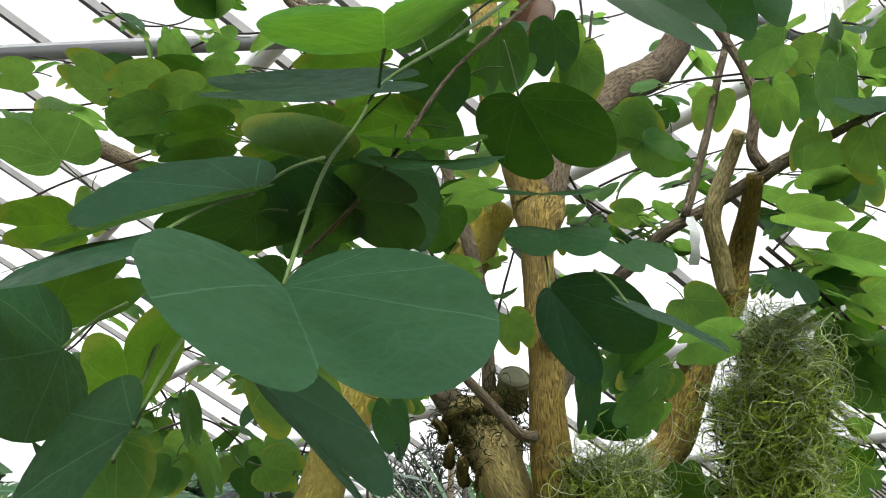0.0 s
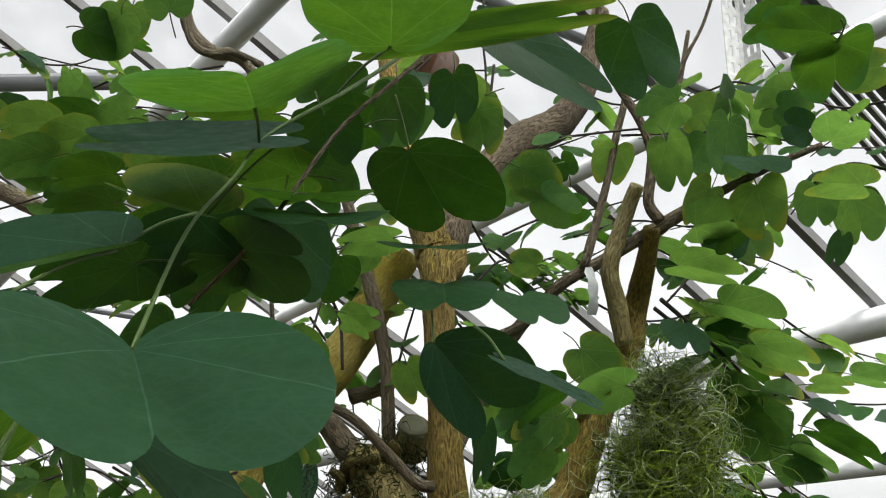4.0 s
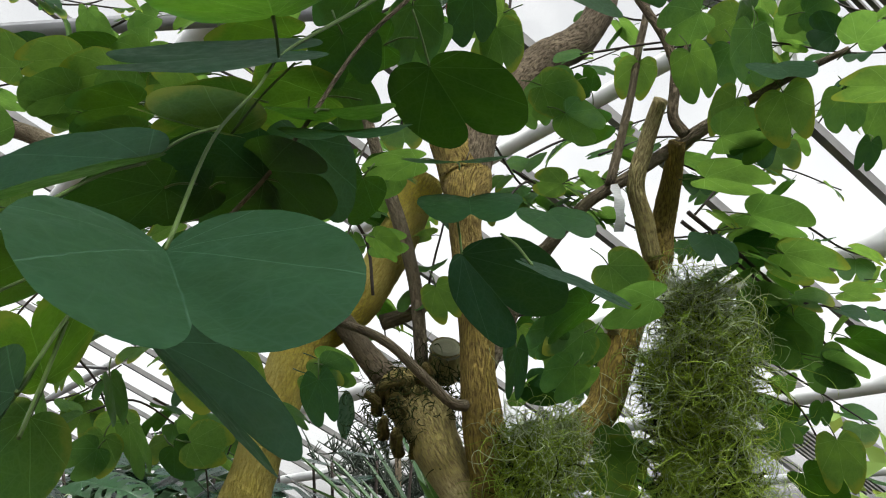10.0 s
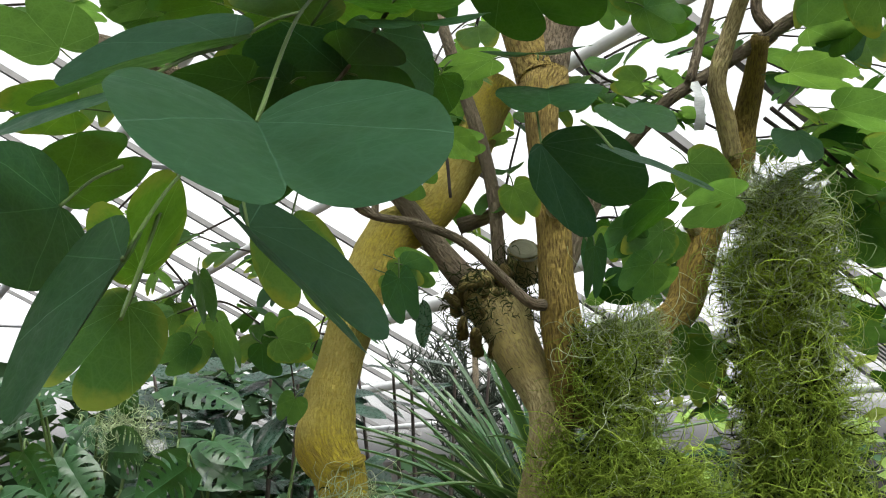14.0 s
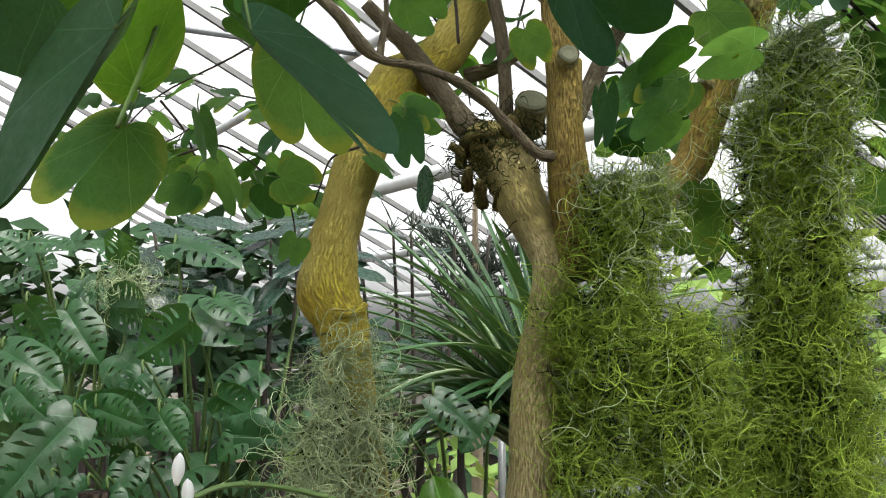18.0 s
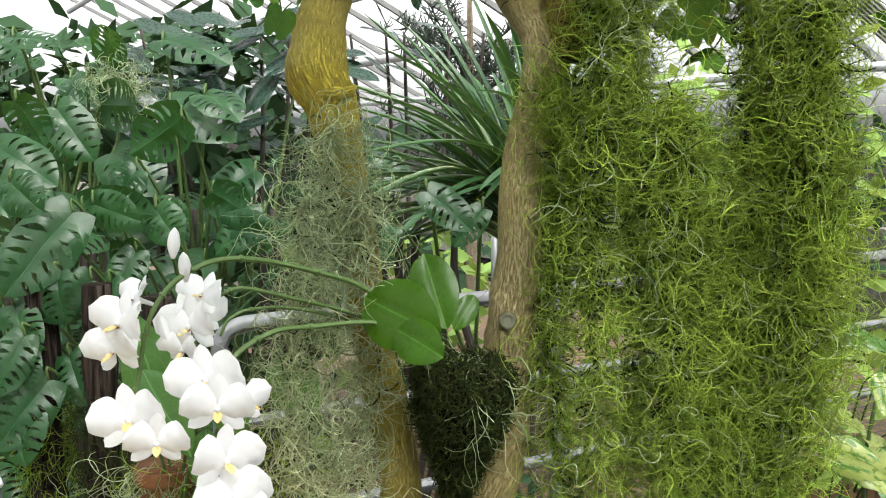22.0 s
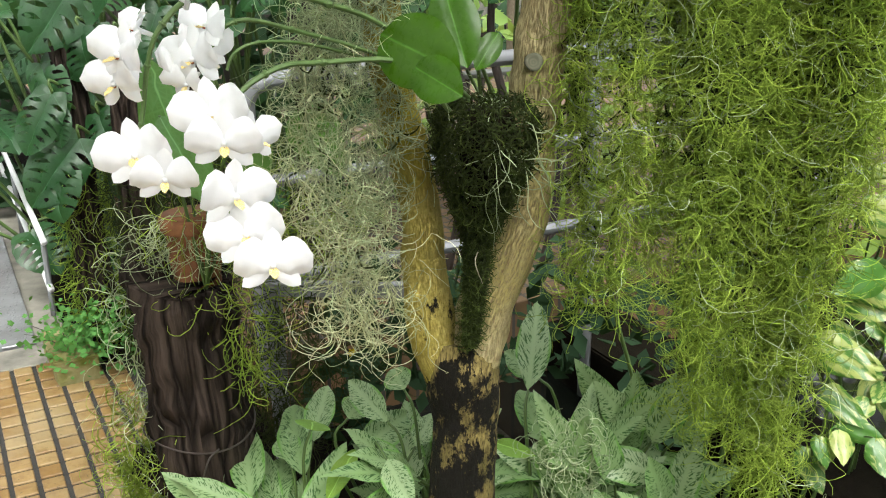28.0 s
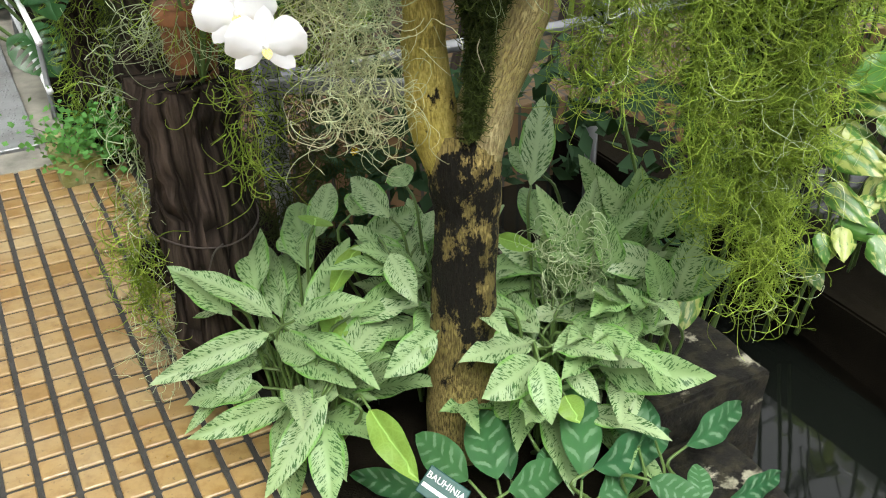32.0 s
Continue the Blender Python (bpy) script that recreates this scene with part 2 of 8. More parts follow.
def mesh_of(name, verts, faces, mat, uv=None, smooth=True):
    me = bpy.data.meshes.new(name)
    me.from_pydata([tuple(v) for v in verts], [], [tuple(f) for f in faces])
    if uv is not None:
        lay = me.uv_layers.new(name="UVMap")
        idx = np.empty(len(me.loops), dtype=np.int32)
        me.loops.foreach_get("vertex_index", idx)
        lay.data.foreach_set("uv", np.asarray(uv, dtype=np.float32)[idx].ravel())
    me.polygons.foreach_set("use_smooth", [smooth] * len(me.polygons))
    for m in mat if isinstance(mat, (list, tuple)) else [mat]:
        me.materials.append(m)
    me.update()
    return me


def big_mesh(name, verts, quads, mat, smooth=True):
    """A mesh of many quads from arrays."""
    me = bpy.data.meshes.new(name)
    me.vertices.add(len(verts))
    me.vertices.foreach_set("co", np.asarray(verts, dtype=np.float32).ravel())
    me.loops.add(quads.size)
    me.loops.foreach_set("vertex_index", quads.astype(np.int32).ravel())
    me.polygons.add(len(quads))
    me.polygons.foreach_set("loop_start", np.arange(0, quads.size, quads.shape[1], dtype=np.int32))
    me.polygons.foreach_set("use_smooth", np.full(len(quads), smooth))
    me.materials.append(mat)
    me.update(calc_edges=True)
    return me


def thing(name, label, category, group="", kind="", at=(0, 0, 0)):
    ob = tagged(new(name), label, category, group, kind)
    ob.location = at
    ob.empty_display_size = 0.05
    return ob


def child(name, me, parent, label="", m=None, kind=""):
    ob = tagged(new(name, me), label, kind=kind)
    ob.parent = parent
    if m is not None:
        ob.matrix_basis = m
    return ob


def structure(name, me, label, category, m=None):
    ob = tagged(new(name, me), label, category, kind="structure")
    if m is not None:
        ob.matrix_basis = m
    return ob


def spline(pts, per=6):
    """Catmull-Rom through rows of x, y, z, r."""
    p = np.asarray(pts, float)
    p = np.vstack([2 * p[0] - p[1], p, 2 * p[-1] - p[-2]])
    out = []
    for i in range(1, len(p) - 2):
        a, b, c, d = p[i - 1], p[i], p[i + 1], p[i + 2]
        for s in np.arange(per) / per:
            out.append(0.5 * (2 * b + (c - a) * s + (2 * a - 5 * b + 4 * c - d) * s * s + (3 * b - a - 3 * c + d) * s ** 3))
    out.append(p[-2])
    return np.array(out)


def tube_data(pts, per=6, sides=12, lumps=0.0, cap=True, seed=0.0):
    q = spline(pts, per) if per > 1 else np.asarray(pts, float)
    c, r = q[:, :3], np.maximum(q[:, 3], 0.0004)
    tan = np.gradient(c, axis=0)
    tan /= np.linalg.norm(tan, axis=1)[:, None] + 1e-9
    ref = np.array([0.3, -1.0, 0.2]) if abs(tan[0] @ np.array([0.3, -1.0, 0.2])) < 0.9 else np.array([1.0, 0, 0])
    verts, uv, faces, along = [], [], [], 0.0
    r_mean = float(np.mean(r))
    for i in range(len(c)):
        x = ref - (ref @ tan[i]) * tan[i]
        x /= np.linalg.norm(x) + 1e-9
        ref = x
        y = np.cross(tan[i], x)
        if i:
            along += np.linalg.norm(c[i] - c[i - 1])
        for k in range(sides + 1):
            a = 2 * math.pi * k / sides
            d = math.cos(a) * x + math.sin(a) * y
            rr = r[i]
            if lumps:
                rr *= 1 + lumps * noise.noise(Vector((c[i] + d * r[i]) * 16) + Vector((seed, 0, 0))) + 0.4 * lumps * noise.noise(Vector((c[i] + d * r[i]) * 45))
            verts.append(c[i] + d * rr)
            uv.append((k / sides * 2 * math.pi * r_mean, along))
    w = sides + 1
    for i in range(len(c) - 1):
        for k in range(sides):
            a = i * w + k
            faces.append((a, a + 1, a + w + 1, a + w))
    if cap:
        for i, order in ((0, -1), (len(c) - 1, 1)):
            ring = [i * w + k for k in range(sides)]
            faces.append(tuple(ring[::order]))
    return verts, faces, uv


def tube(name, pts, mat, per=6, sides=12, lumps=0.0):
    v, f, uv = tube_data(pts, per, sides, lumps)
    return mesh_of(name, v, f, mat, uv)


def join(*datas):
    V, Fc, U = [], [], []
    for v, f, u in datas:
        o = len(V)
        V += list(v)
        U += list(u)
        Fc += [tuple(i + o for i in q) for q in f]
    return V, Fc, U


def box_data(x0, x1, y0, y1, z0, z1, bevel=0.004):
    """A box with chamfered upright and top edges."""
    b = bevel
    rings = []
    for z, i in ((z0, 0.0), (z1 - b, 0.0), (z1, b)):
        rings.append([(x0 + b + i * 0, y0 + i, z), (x1 - b, y0 + i, z), (x1 - i, y0 + b, z), (x1 - i, y1 - b, z),
                      (x1 - b, y1 - i, z), (x0 + b, y1 - i, z), (x0 + i, y1 - b, z), (x0 + i, y0 + b, z)])
    v = [p for r in rings for p in r]
    f = [tuple(range(7, -1, -1)), tuple(range(16, 24))]
    for j in range(2):
        for k in range(8):
            f.append((j * 8 + k, j * 8 + (k + 1) % 8, j * 8 + 8 + (k + 1) % 8, j * 8 + 8 + k))
    return v, f, [(p[0], p[1]) for p in v]


def box(name, x0, x1, y0, y1, z0, z1, mat, bevel=0.004):
    v, f, uv = box_data(x0, x1, y0, y1, z0, z1, bevel)
    return mesh_of(name, v, f, mat, uv, smooth=False)


def frame_of(origin, along, normal, sx=1.0, sy=1.0, sz=1.0):
    """A pose whose y runs along, whose z is near normal, scaled."""
    y = Vector(along).normalized()
    x = y.cross(Vector(normal))
    x = (x if x.length > 1e-6 else y.orthogonal()).normalized()
    z = x.cross(y)
    m = Matrix((x * sx, y * sy, z * sz)).transposed().to_4x4()
    m.translation = Vector(origin)
    return m


# ---- leaf shapes ----


def bauhinia_mesh(name, mat, fold, droop, seed, base=1.0, ripple=0.022):
    """A two-lobed leaf about 1 wide and 1 long, its stalk's joint at the origin."""
    r = random.Random(seed)
    half = [(0.0, 0.0), (0.06, -0.075), (0.16, -0.15), (0.28, -0.155), (0.39, -0.08), (0.465, 0.05), (0.50, 0.21), (0.50, 0.38), (0.465, 0.55),
            (0.41, 0.70), (0.33, 0.83), (0.235, 0.90), (0.145, 0.895), (0.075, 0.82), (0.03, 0.72), (0.0, 0.66)]
    half = [(x, y * base if y < 0 else y) for x, y in half]
    half = [(x * (1 + r.uniform(-0.03, 0.03)), y + r.uniform(-0.012, 0.012) if x else y) for x, y in half]
    out = half + [(-x, y) for x, y in half[-2:0:-1]]
    fine = []
    for i, (x, y) in enumerate(out):
        a, b, c, d = (Vector(out[(i + k) % len(out)]) for k in (-1, 0, 1, 2))
        fine.append(b)
        if i not in (len(half) - 1, len(half) - 2, 0, len(out) - 1):
            fine.append((9 * (b + c) - a - d) / 16)
        else:
            fine.append((b + c) / 2)
    c0, rings = Vector((0.0, 0.03)), 6
    verts, uv, faces = [(0, 0.03, 0)], [(0, 0.03)], []
    ph = r.uniform(0, 6)
    for k in range(1, rings + 1):
        for p in fine:
            q = c0 + (p - c0) * (k / rings) ** 0.9
            z = fold * abs(q.x) ** 1.25 - droop * max(q.y, 0) ** 2 - 0.10 * q.x * q.x
            z += ripple * math.sin(q.x * 11 + ph) * math.sin(q.y * 8 + ph) * (k / rings)
            verts.append((q.x, q.y, z))
            uv.append((q.x, q.y))
    n = len(fine)
    for i in range(n):
        faces.append((0, 1 + (i + 1) % n, 1 + i))
        for k in range(rings - 1):
            a, b = 1 + k * n + i, 1 + k * n + (i + 1) % n
            faces.append((a, b, b + n, a + n))
    return mesh_of(name, verts, faces, mat, uv)


def blade_mesh(name, mat, width, fold=0.15, droop=0.2, wave=0.02, along=14, across=6, seed=0, shape=None, arch=0.0, twist=0.0):
    """A leaf of length 1 along y with a midrib; width(t) gives the half width."""
    r = random.Random(seed)
    ph = r.uniform(0, 6)
    verts, uv, faces = [], [], []
    for i in range(along + 1):
        t = i / along
        w = width(t)
        tw = twist * t
        for k in range(across + 1):
            s = 2 * k / across - 1
            x = s * w
            z = fold * abs(x) - droop * t * t + arch * math.sin(t * math.pi) + wave * math.sin(t * 15 + ph + (2 if s > 0 else 0)) * abs(s) - 0.25 * x * x / 0.2
            verts.append((x * math.cos(tw) - z * 0.3 * math.sin(tw), t, z + x * math.sin(tw)))
            uv.append((x, t))
    w1 = across + 1
    for i in range(along):
        for k in range(across):
            a = i * w1 + k
            faces.append((a, a + 1, a + w1 + 1, a + w1))
    return mesh_of(name, verts, faces, mat, uv)


def oval(w, p=0.45, tip=0.75):
    """Half width of a pointed oval leaf, widest at p."""
    def f(t):
        a = min(t / p, 1.0)
        b = max((t - p) / (1 - p), 0.0)
        return max(w * (math.sin(a * math.pi / 2) ** 0.7) * (math.cos(b * math.pi / 2) ** tip), 0.0015)
    return f


def monstera_mesh(name, mat, seed):
    """A large oval leaf with slots between its side veins, some of them open at the rim."""
    r = random.Random(seed)
    verts, uv, faces = [], [], []

    def rim(t):
        return 0.44 * math.sin(min((t + 0.14) / 0.45, 1.0) * math.pi / 2) ** 0.7 * math.cos(max((t - 0.32) / 0.68, 0) * math.pi / 2) ** 0.72 + 0.004

    def add(x, y):
        z = -0.35 * y * y - 0.9 * x * x + 0.35 * abs(x) + 0.018 * math.sin(11 * y + 9 * abs(x) + seed)
        verts.append((x, y, z))
        uv.append((x, y))
        return len(verts) - 1

    n, steps = 8, 9
    for side in (-1, 1):
        for i in range(n):
            t0, t1 = i / n, (i + 1) / n
            s0, s1 = r.uniform(0.18, 0.34), r.uniform(0.78, 0.92)
            open_ = r.random() < 0.2 and 1 < i < n - 1
            fat = (0.0 if i in (0, n - 1) else r.uniform(0.30, 0.52)) / n
            rows = []
            for k in range(steps + 1):
                s = k / steps
                q = (s - s0) / (s1 - s0)
                w = fat * (math.sin(q * math.pi) ** 0.6 if 0 < q < 1 else 0)
                if open_ and q > 0.5:
                    w = fat * (0.6 + 0.4 * (1 - q))
                tm = (t0 + t1) / 2
                row = []
                for t in (t0, tm - w / 2, tm + w / 2, t1):
                    sweep = 0.30 * s * s * (0.25 + t) * (1 - t) - (0.16 * s * (1 - t * 3) if t < 0.33 else 0)
                    row.append(add(side * rim(t) * s * (1.0 if t in (t0, t1) else 1.03), t + sweep))
                rows.append(row)
            for a, b in zip(rows, rows[1:]):
                for j in (0, 2):
                    f = (a[j], a[j + 1], b[j + 1], b[j])
                    faces.append(f if side < 0 else f[::-1])
    return mesh_of(name, verts, faces, mat, uv)


# ---- hanging moss ----


def strands(starts, length, steps, radius, fall, curl, seed, sides=3, mats=None):
    """Curly threads from an array of starting points, as one set of thin tubes."""
    g = np.random.default_rng(seed)
    n = len(starts)
    length = np.broadcast_to(np.asarray(length, float), (n,))
    d = g.normal(size=(n, 3)) + np.array([0, 0, -fall])
    d /= np.linalg.norm(d, axis=1)[:, None]
    axis = g.normal(size=(n, 3))
    axis /= np.linalg.norm(axis, axis=1)[:, None]
    p = np.array(starts, float)
    pts = [p.copy()]
    for _ in range(steps):
        d = d + curl * np.cross(axis, d) + g.normal(size=(n, 3)) * 0.14 + np.array([0, 0, -fall * 0.13])
        d /= np.linalg.norm(d, axis=1)[:, None]
        axis += g.normal(size=(n, 3)) * 0.35
        axis /= np.linalg.norm(axis, axis=1)[:, None]
        p = p + d * (length / steps)[:, None]
        pts.append(p.copy())
    pts = np.stack(pts, 1)
    ref = g.normal(size=(n, 1, 3))
    tan = np.gradient(pts, axis=1)
    x = np.cross(tan, ref)
    x /= np.linalg.norm(x, axis=2)[:, :, None] + 1e-9
    y = np.cross(tan, x)
    y /= np.linalg.norm(y, axis=2)[:, :, None] + 1e-9
    rad = radius * (0.7 + 0.6 * g.random((n, 1, 1))) * np.linspace(1.0, 0.45, steps + 1)[None, :, None]
    ring = [pts + rad * (math.cos(a) * x + math.sin(a) * y) for a in np.arange(sides) * 2 * math.pi / sides]
    verts = np.stack(ring, 2).reshape(-1, 3)
    base = (np.arange(n) * (steps + 1) * sides)[:, None, None]
    i = (np.arange(steps) * sides)[None, :, None]
    k = np.arange(sides)[None, None, :]
    k2 = (k + 1) % sides
    quads = np.stack([base + i + k, base + i + k2, base + i + sides + k2, base + i + sides + k], -1).reshape(-1, 4)
    return verts, quads


def moss_mesh(name, mat, *args, **kw):
    v, q = strands(*args, **kw)
    return big_mesh(name, v, q, mat)

# ---- the glasshouse and its ground ----
# its own axes: x across the house, y along it
HOUSE = pose(0, 0, 0, 0, 0, 31.3)
RIDGE_X, RIDGE_Z, SLOPE, EAVE_R, EAVE_L = 0.3, 6.55, 0.5, 9.2, -8.0


def roof_z(x):
    return RIDGE_Z - SLOPE * abs(x - RIDGE_X)


M_GLASS = bpy.data.materials.new("greenhouse_glass")
M_GLASS.use_nodes = True
gn, gl = M_GLASS.node_tree.nodes, M_GLASS.node_tree.links
clear = gn.new("ShaderNodeBsdfTransparent")
clear.inputs[0].default_value = (0.985, 0.99, 0.985, 1)
film = gn.new("ShaderNodeBsdfTranslucent")
film.inputs[0].default_value = (0.85, 0.87, 0.85, 1)
gmix = gn.new("ShaderNodeMixShader")
gtex = gn.new("ShaderNodeTexNoise")
gtex.inputs["Scale"].default_value, gtex.inputs["Detail"].default_value = 3.0, 6.0
gramp = gn.new("ShaderNodeMapRange")
gramp.inputs[1].default_value, gramp.inputs[2].default_value, gramp.inputs[3].default_value, gramp.inputs[4].default_value = 0.45, 0.85, 0.01, 0.16
gl.new(gn.new("ShaderNodeTexCoord").outputs["Object"], gtex.inputs["Vector"])
gl.new(gtex.outputs["Fac"], gramp.inputs[0])
gl.new(gramp.outputs[0], gmix.inputs[0])
gl.new(clear.outputs[0], gmix.inputs[1])
gl.new(film.outputs[0], gmix.inputs[2])
gl.new(gmix.outputs[0], gn["Material Output"].inputs[0])

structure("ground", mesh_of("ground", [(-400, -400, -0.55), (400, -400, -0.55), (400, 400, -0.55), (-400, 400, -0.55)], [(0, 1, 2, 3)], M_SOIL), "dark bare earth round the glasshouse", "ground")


def pipe(p0, p1, r, sides=10):
    return tube_data([(*p0, r), (*p1, r)], 1, sides)[:2]


def bar(p0, p1, w, h):
    """A square bar between two points."""
    a, b = Vector(p0), Vector(p1)
    t = (b - a).normalized()
    x = t.cross(Vector((0, 0, 1)))
    x = (x if x.length > 1e-4 else Vector((1, 0, 0))).normalized()
    y = x.cross(t)
    v = [q + sx * x * w / 2 + sy * y * h / 2 for q in (a, b) for sx, sy in ((-1, -1), (1, -1), (1, 1), (-1, 1))]
    f = [(3, 2, 1, 0), (4, 5, 6, 7)] + [(k, (k + 1) % 4, 4 + (k + 1) % 4, 4 + k) for k in range(4)]
    return v, f, [(0, 0)] * 8


Y0, Y1 = -9.0, 24.0
# rafters, glazing bars, purlins
rafters = thing("roof_frame", "steel and aluminium frame of the pitched glasshouse roof", "roof frame", kind="structure")
rafters.matrix_basis = HOUSE


for y in 4.45 + 1.05 * np.arange(-12, 19):
    for x1 in (EAVE_R, EAVE_L):
        child("glazing_bar", mesh_of("glazing_bar", *bar((RIDGE_X, y, RIDGE_Z), (x1, y, roof_z(x1)), 0.06, 0.07)[:2], M_BAR, smooth=False), rafters)
for x, r in ((2.3, 0.085), (4.2, 0.06), (6.0, 0.10), (7.4, 0.075), (8.6, 0.05), (-1.6, 0.06), (-3.6, 0.085), (-5.6, 0.06)):
    child("purlin", mesh_of("purlin", *pipe((x, Y0, roof_z(x) - 0.16), (x, Y1, roof_z(x) - 0.16), r), M_WHITE), rafters)
for y0, x0, x1 in ((2.32, 3.6, 5.4), (5.85, 7.2, 9.15)):
    for i in range(7):
        child("shade_slat", mesh_of("shade_slat", *bar((x0, y0 + i * 0.055, roof_z(x0) - 0.06), (x1, y0 + i * 0.055, roof_z(x1) - 0.06), 0.03, 0.02)[:2], M_BAR, smooth=False), rafters, "dark slat of a rolled shade")
child("brace", mesh_of("brace", *pipe((-2.9, 5.10, 4.5), (-0.2, 4.80, 4.5), 0.05), M_GREY), rafters, m=HOUSE.inverted())
child("ridge_beam", mesh_of("ridge_beam", *bar((RIDGE_X, Y0, RIDGE_Z), (RIDGE_X, Y1, RIDGE_Z), 0.14, 0.2)[:2], M_GREY, smooth=False), rafters)
for y in np.arange(Y0, Y1 + 0.1, 6.0):
    child("tie_rod", mesh_of("tie_rod", *pipe((-3.6, y, roof_z(-3.6) - 0.2), (4.2, y, roof_z(4.2) - 0.2), 0.03, 8), M_GREY), rafters)

for side, x1 in (("east", EAVE_R), ("west", EAVE_L)):
    v = [(RIDGE_X, Y0, RIDGE_Z + 0.05), (x1, Y0, roof_z(x1) + 0.05), (x1, Y1, roof_z(x1) + 0.05), (RIDGE_X, Y1, RIDGE_Z + 0.05)]
    g = structure("roof_glass_" + side, mesh_of("roof_glass", v, [(0, 1, 2, 3)], M_GLASS, smooth=False), "dusty clear glass of the sloping roof", "glass roof", HOUSE)
    g.visible_shadow = False
for side, x1 in (("east", EAVE_R), ("west", EAVE_L)):
    w = structure("wall_" + side, box("wall", min(x1, x1 + 0.2), max(x1, x1 + 0.2), Y0, Y1, -0.5, 0.6, M_CONCRETE), "low concrete wall below the glass", "wall", HOUSE)
    zt = roof_z(x1)
    g = structure("window_" + side, mesh_of("side_glass", [(x1 + 0.1, Y0, 0.6), (x1 + 0.1, Y1, 0.6), (x1 + 0.1, Y1, zt), (x1 + 0.1, Y0, zt)], [(0, 1, 2, 3)], M_GLASS, smooth=False), "side glazing above the low wall", "window", HOUSE)
    g.visible_shadow = False
for name, y in (("north", Y1), ("south", Y0)):
    structure("wall_" + name, box("wall", EAVE_L, EAVE_R, y, y + 0.2, -0.5, 0.6, M_CONCRETE), "low concrete gable wall", "wall", HOUSE)
    v = [(EAVE_L, y + 0.1, 0.6), (EAVE_R, y + 0.1, 0.6), (EAVE_R, y + 0.1, roof_z(EAVE_R)), (RIDGE_X, y + 0.1, RIDGE_Z), (EAVE_L, y + 0.1, roof_z(EAVE_L))]
    g = structure("window_" + name, mesh_of("gable_glass", v, [(0, 1, 2, 3, 4)], M_GLASS, smooth=False), "glazed gable end", "window", HOUSE)
    g.visible_shadow = False

# path of small square tiles, with dark joints
BED_X = 0.569
k = Net("tile_bedding", 0.9)
M_JOINT = k.colour(k.mix(k.noise(k.coord(), 40.0, 4.0), (0.012, 0.012, 0.011), (0.055, 0.053, 0.048))).mat
k.bump(k.noise(k.coord(), 150.0), 0.6, 0.004)
floor = structure("floor", box("path_slab", -2.75, BED_X + 0.03, -1.42, 3.62, -0.5, -0.006, M_JOINT), "path of small ochre quarry tiles with dark joints", "floor", HOUSE)
structure("kerb_strip", box("kerb_strip", -3.5, 0.38, 3.62, 3.80, -0.5, 0.0, M_CONCRETE), "worn concrete strip across the path", "kerb", HOUSE)
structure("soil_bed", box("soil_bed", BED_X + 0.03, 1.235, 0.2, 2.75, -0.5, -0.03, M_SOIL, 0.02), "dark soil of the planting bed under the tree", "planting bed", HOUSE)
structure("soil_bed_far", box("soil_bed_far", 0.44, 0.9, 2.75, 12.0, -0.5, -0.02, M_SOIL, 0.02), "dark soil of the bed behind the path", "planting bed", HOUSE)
k = Net("far_tiles", 0.6)
br = k.n.new("ShaderNodeTexBrick")
br.offset = 0.0
br.inputs["Scale"].default_value = 6.7
for key, v in (("Mortar Size", 0.05), ("Brick Width", 0.5), ("Row Height", 0.5)):
    br.inputs[key].default_value = v
br.inputs["Color1"].default_value, br.inputs["Color2"].default_value, br.inputs["Mortar"].default_value = (0.17, 0.10, 0.045, 1), (0.12, 0.075, 0.035, 1), (0.05, 0.045, 0.04, 1)
k.l.new(k.coord(), br.inputs["Vector"])
k.colour(br.outputs[0])
structure("floor_far", box("floor_far", 0.9, 6.0, 3.3, 14.0, -0.5, -0.01, k.mat), "far floor of brown tiles behind the rail", "floor", HOUSE)

# ribbed metal plates further along the path
k = Net("chequer_plate", 0.38, 0.5)
o = k.coord()
rib = k.voronoi(k.scaled(o, (60, 34, 1)), 1.0, "F1")
k.colour(k.mix(k.ramp(k.noise(o, 6.0, 4.0), (0.4, 0.0), (0.7, 1.0)), (0.36, 0.37, 0.38), (0.20, 0.20, 0.19)))
k.b.inputs["Metallic"].default_value = 0.55
k.bump(k.ramp(rib, (0.15, 1.0), (0.35, 0.0)), 0.8, 0.004)
for i in range(6):
    structure("path_plate_%d" % (i + 1), box("path_plate", -1.2, 0.30, 3.82 + i * 1.25, 3.82 + i * 1.25 + 1.24, -0.03, 0.006 , k.mat, 0.003), "grey ribbed metal walkway plate", "walkway", HOUSE)
structure("path_base", box("path_base", -3.5, 0.42, 3.81, 12.0, -0.5, -0.035, M_CONCRETE), "concrete base under the metal walkway", "floor", HOUSE)

# pond
k = Net("pond_water", 0.05, 0.35)
k.colour((0.004, 0.005, 0.004))
k.bump(k.noise(k.coord(), 6.0, 2.0), 0.06, 0.01)
structure("water", mesh_of("water", [(1.3, -3, -0.36), (5.5, -3, -0.36), (5.5, 3.3, -0.36), (1.3, 3.3, -0.36)], [(0, 1, 2, 3)], k.mat, smooth=False), "still black pond water", "water", HOUSE)


def rough_block(name, x0, x1, y0, y1, z0, z1, mat, seed, cut=0.022):
    bm = bmesh.new()
    bmesh.ops.create_cube(bm, size=1.0)
    bmesh.ops.bevel(bm, geom=list(bm.edges), offset=cut, segments=2, affect="EDGES")
    bmesh.ops.subdivide_edges(bm, edges=[e for e in bm.edges if e.calc_length() > 0.3], cuts=6, use_grid_fill=True)
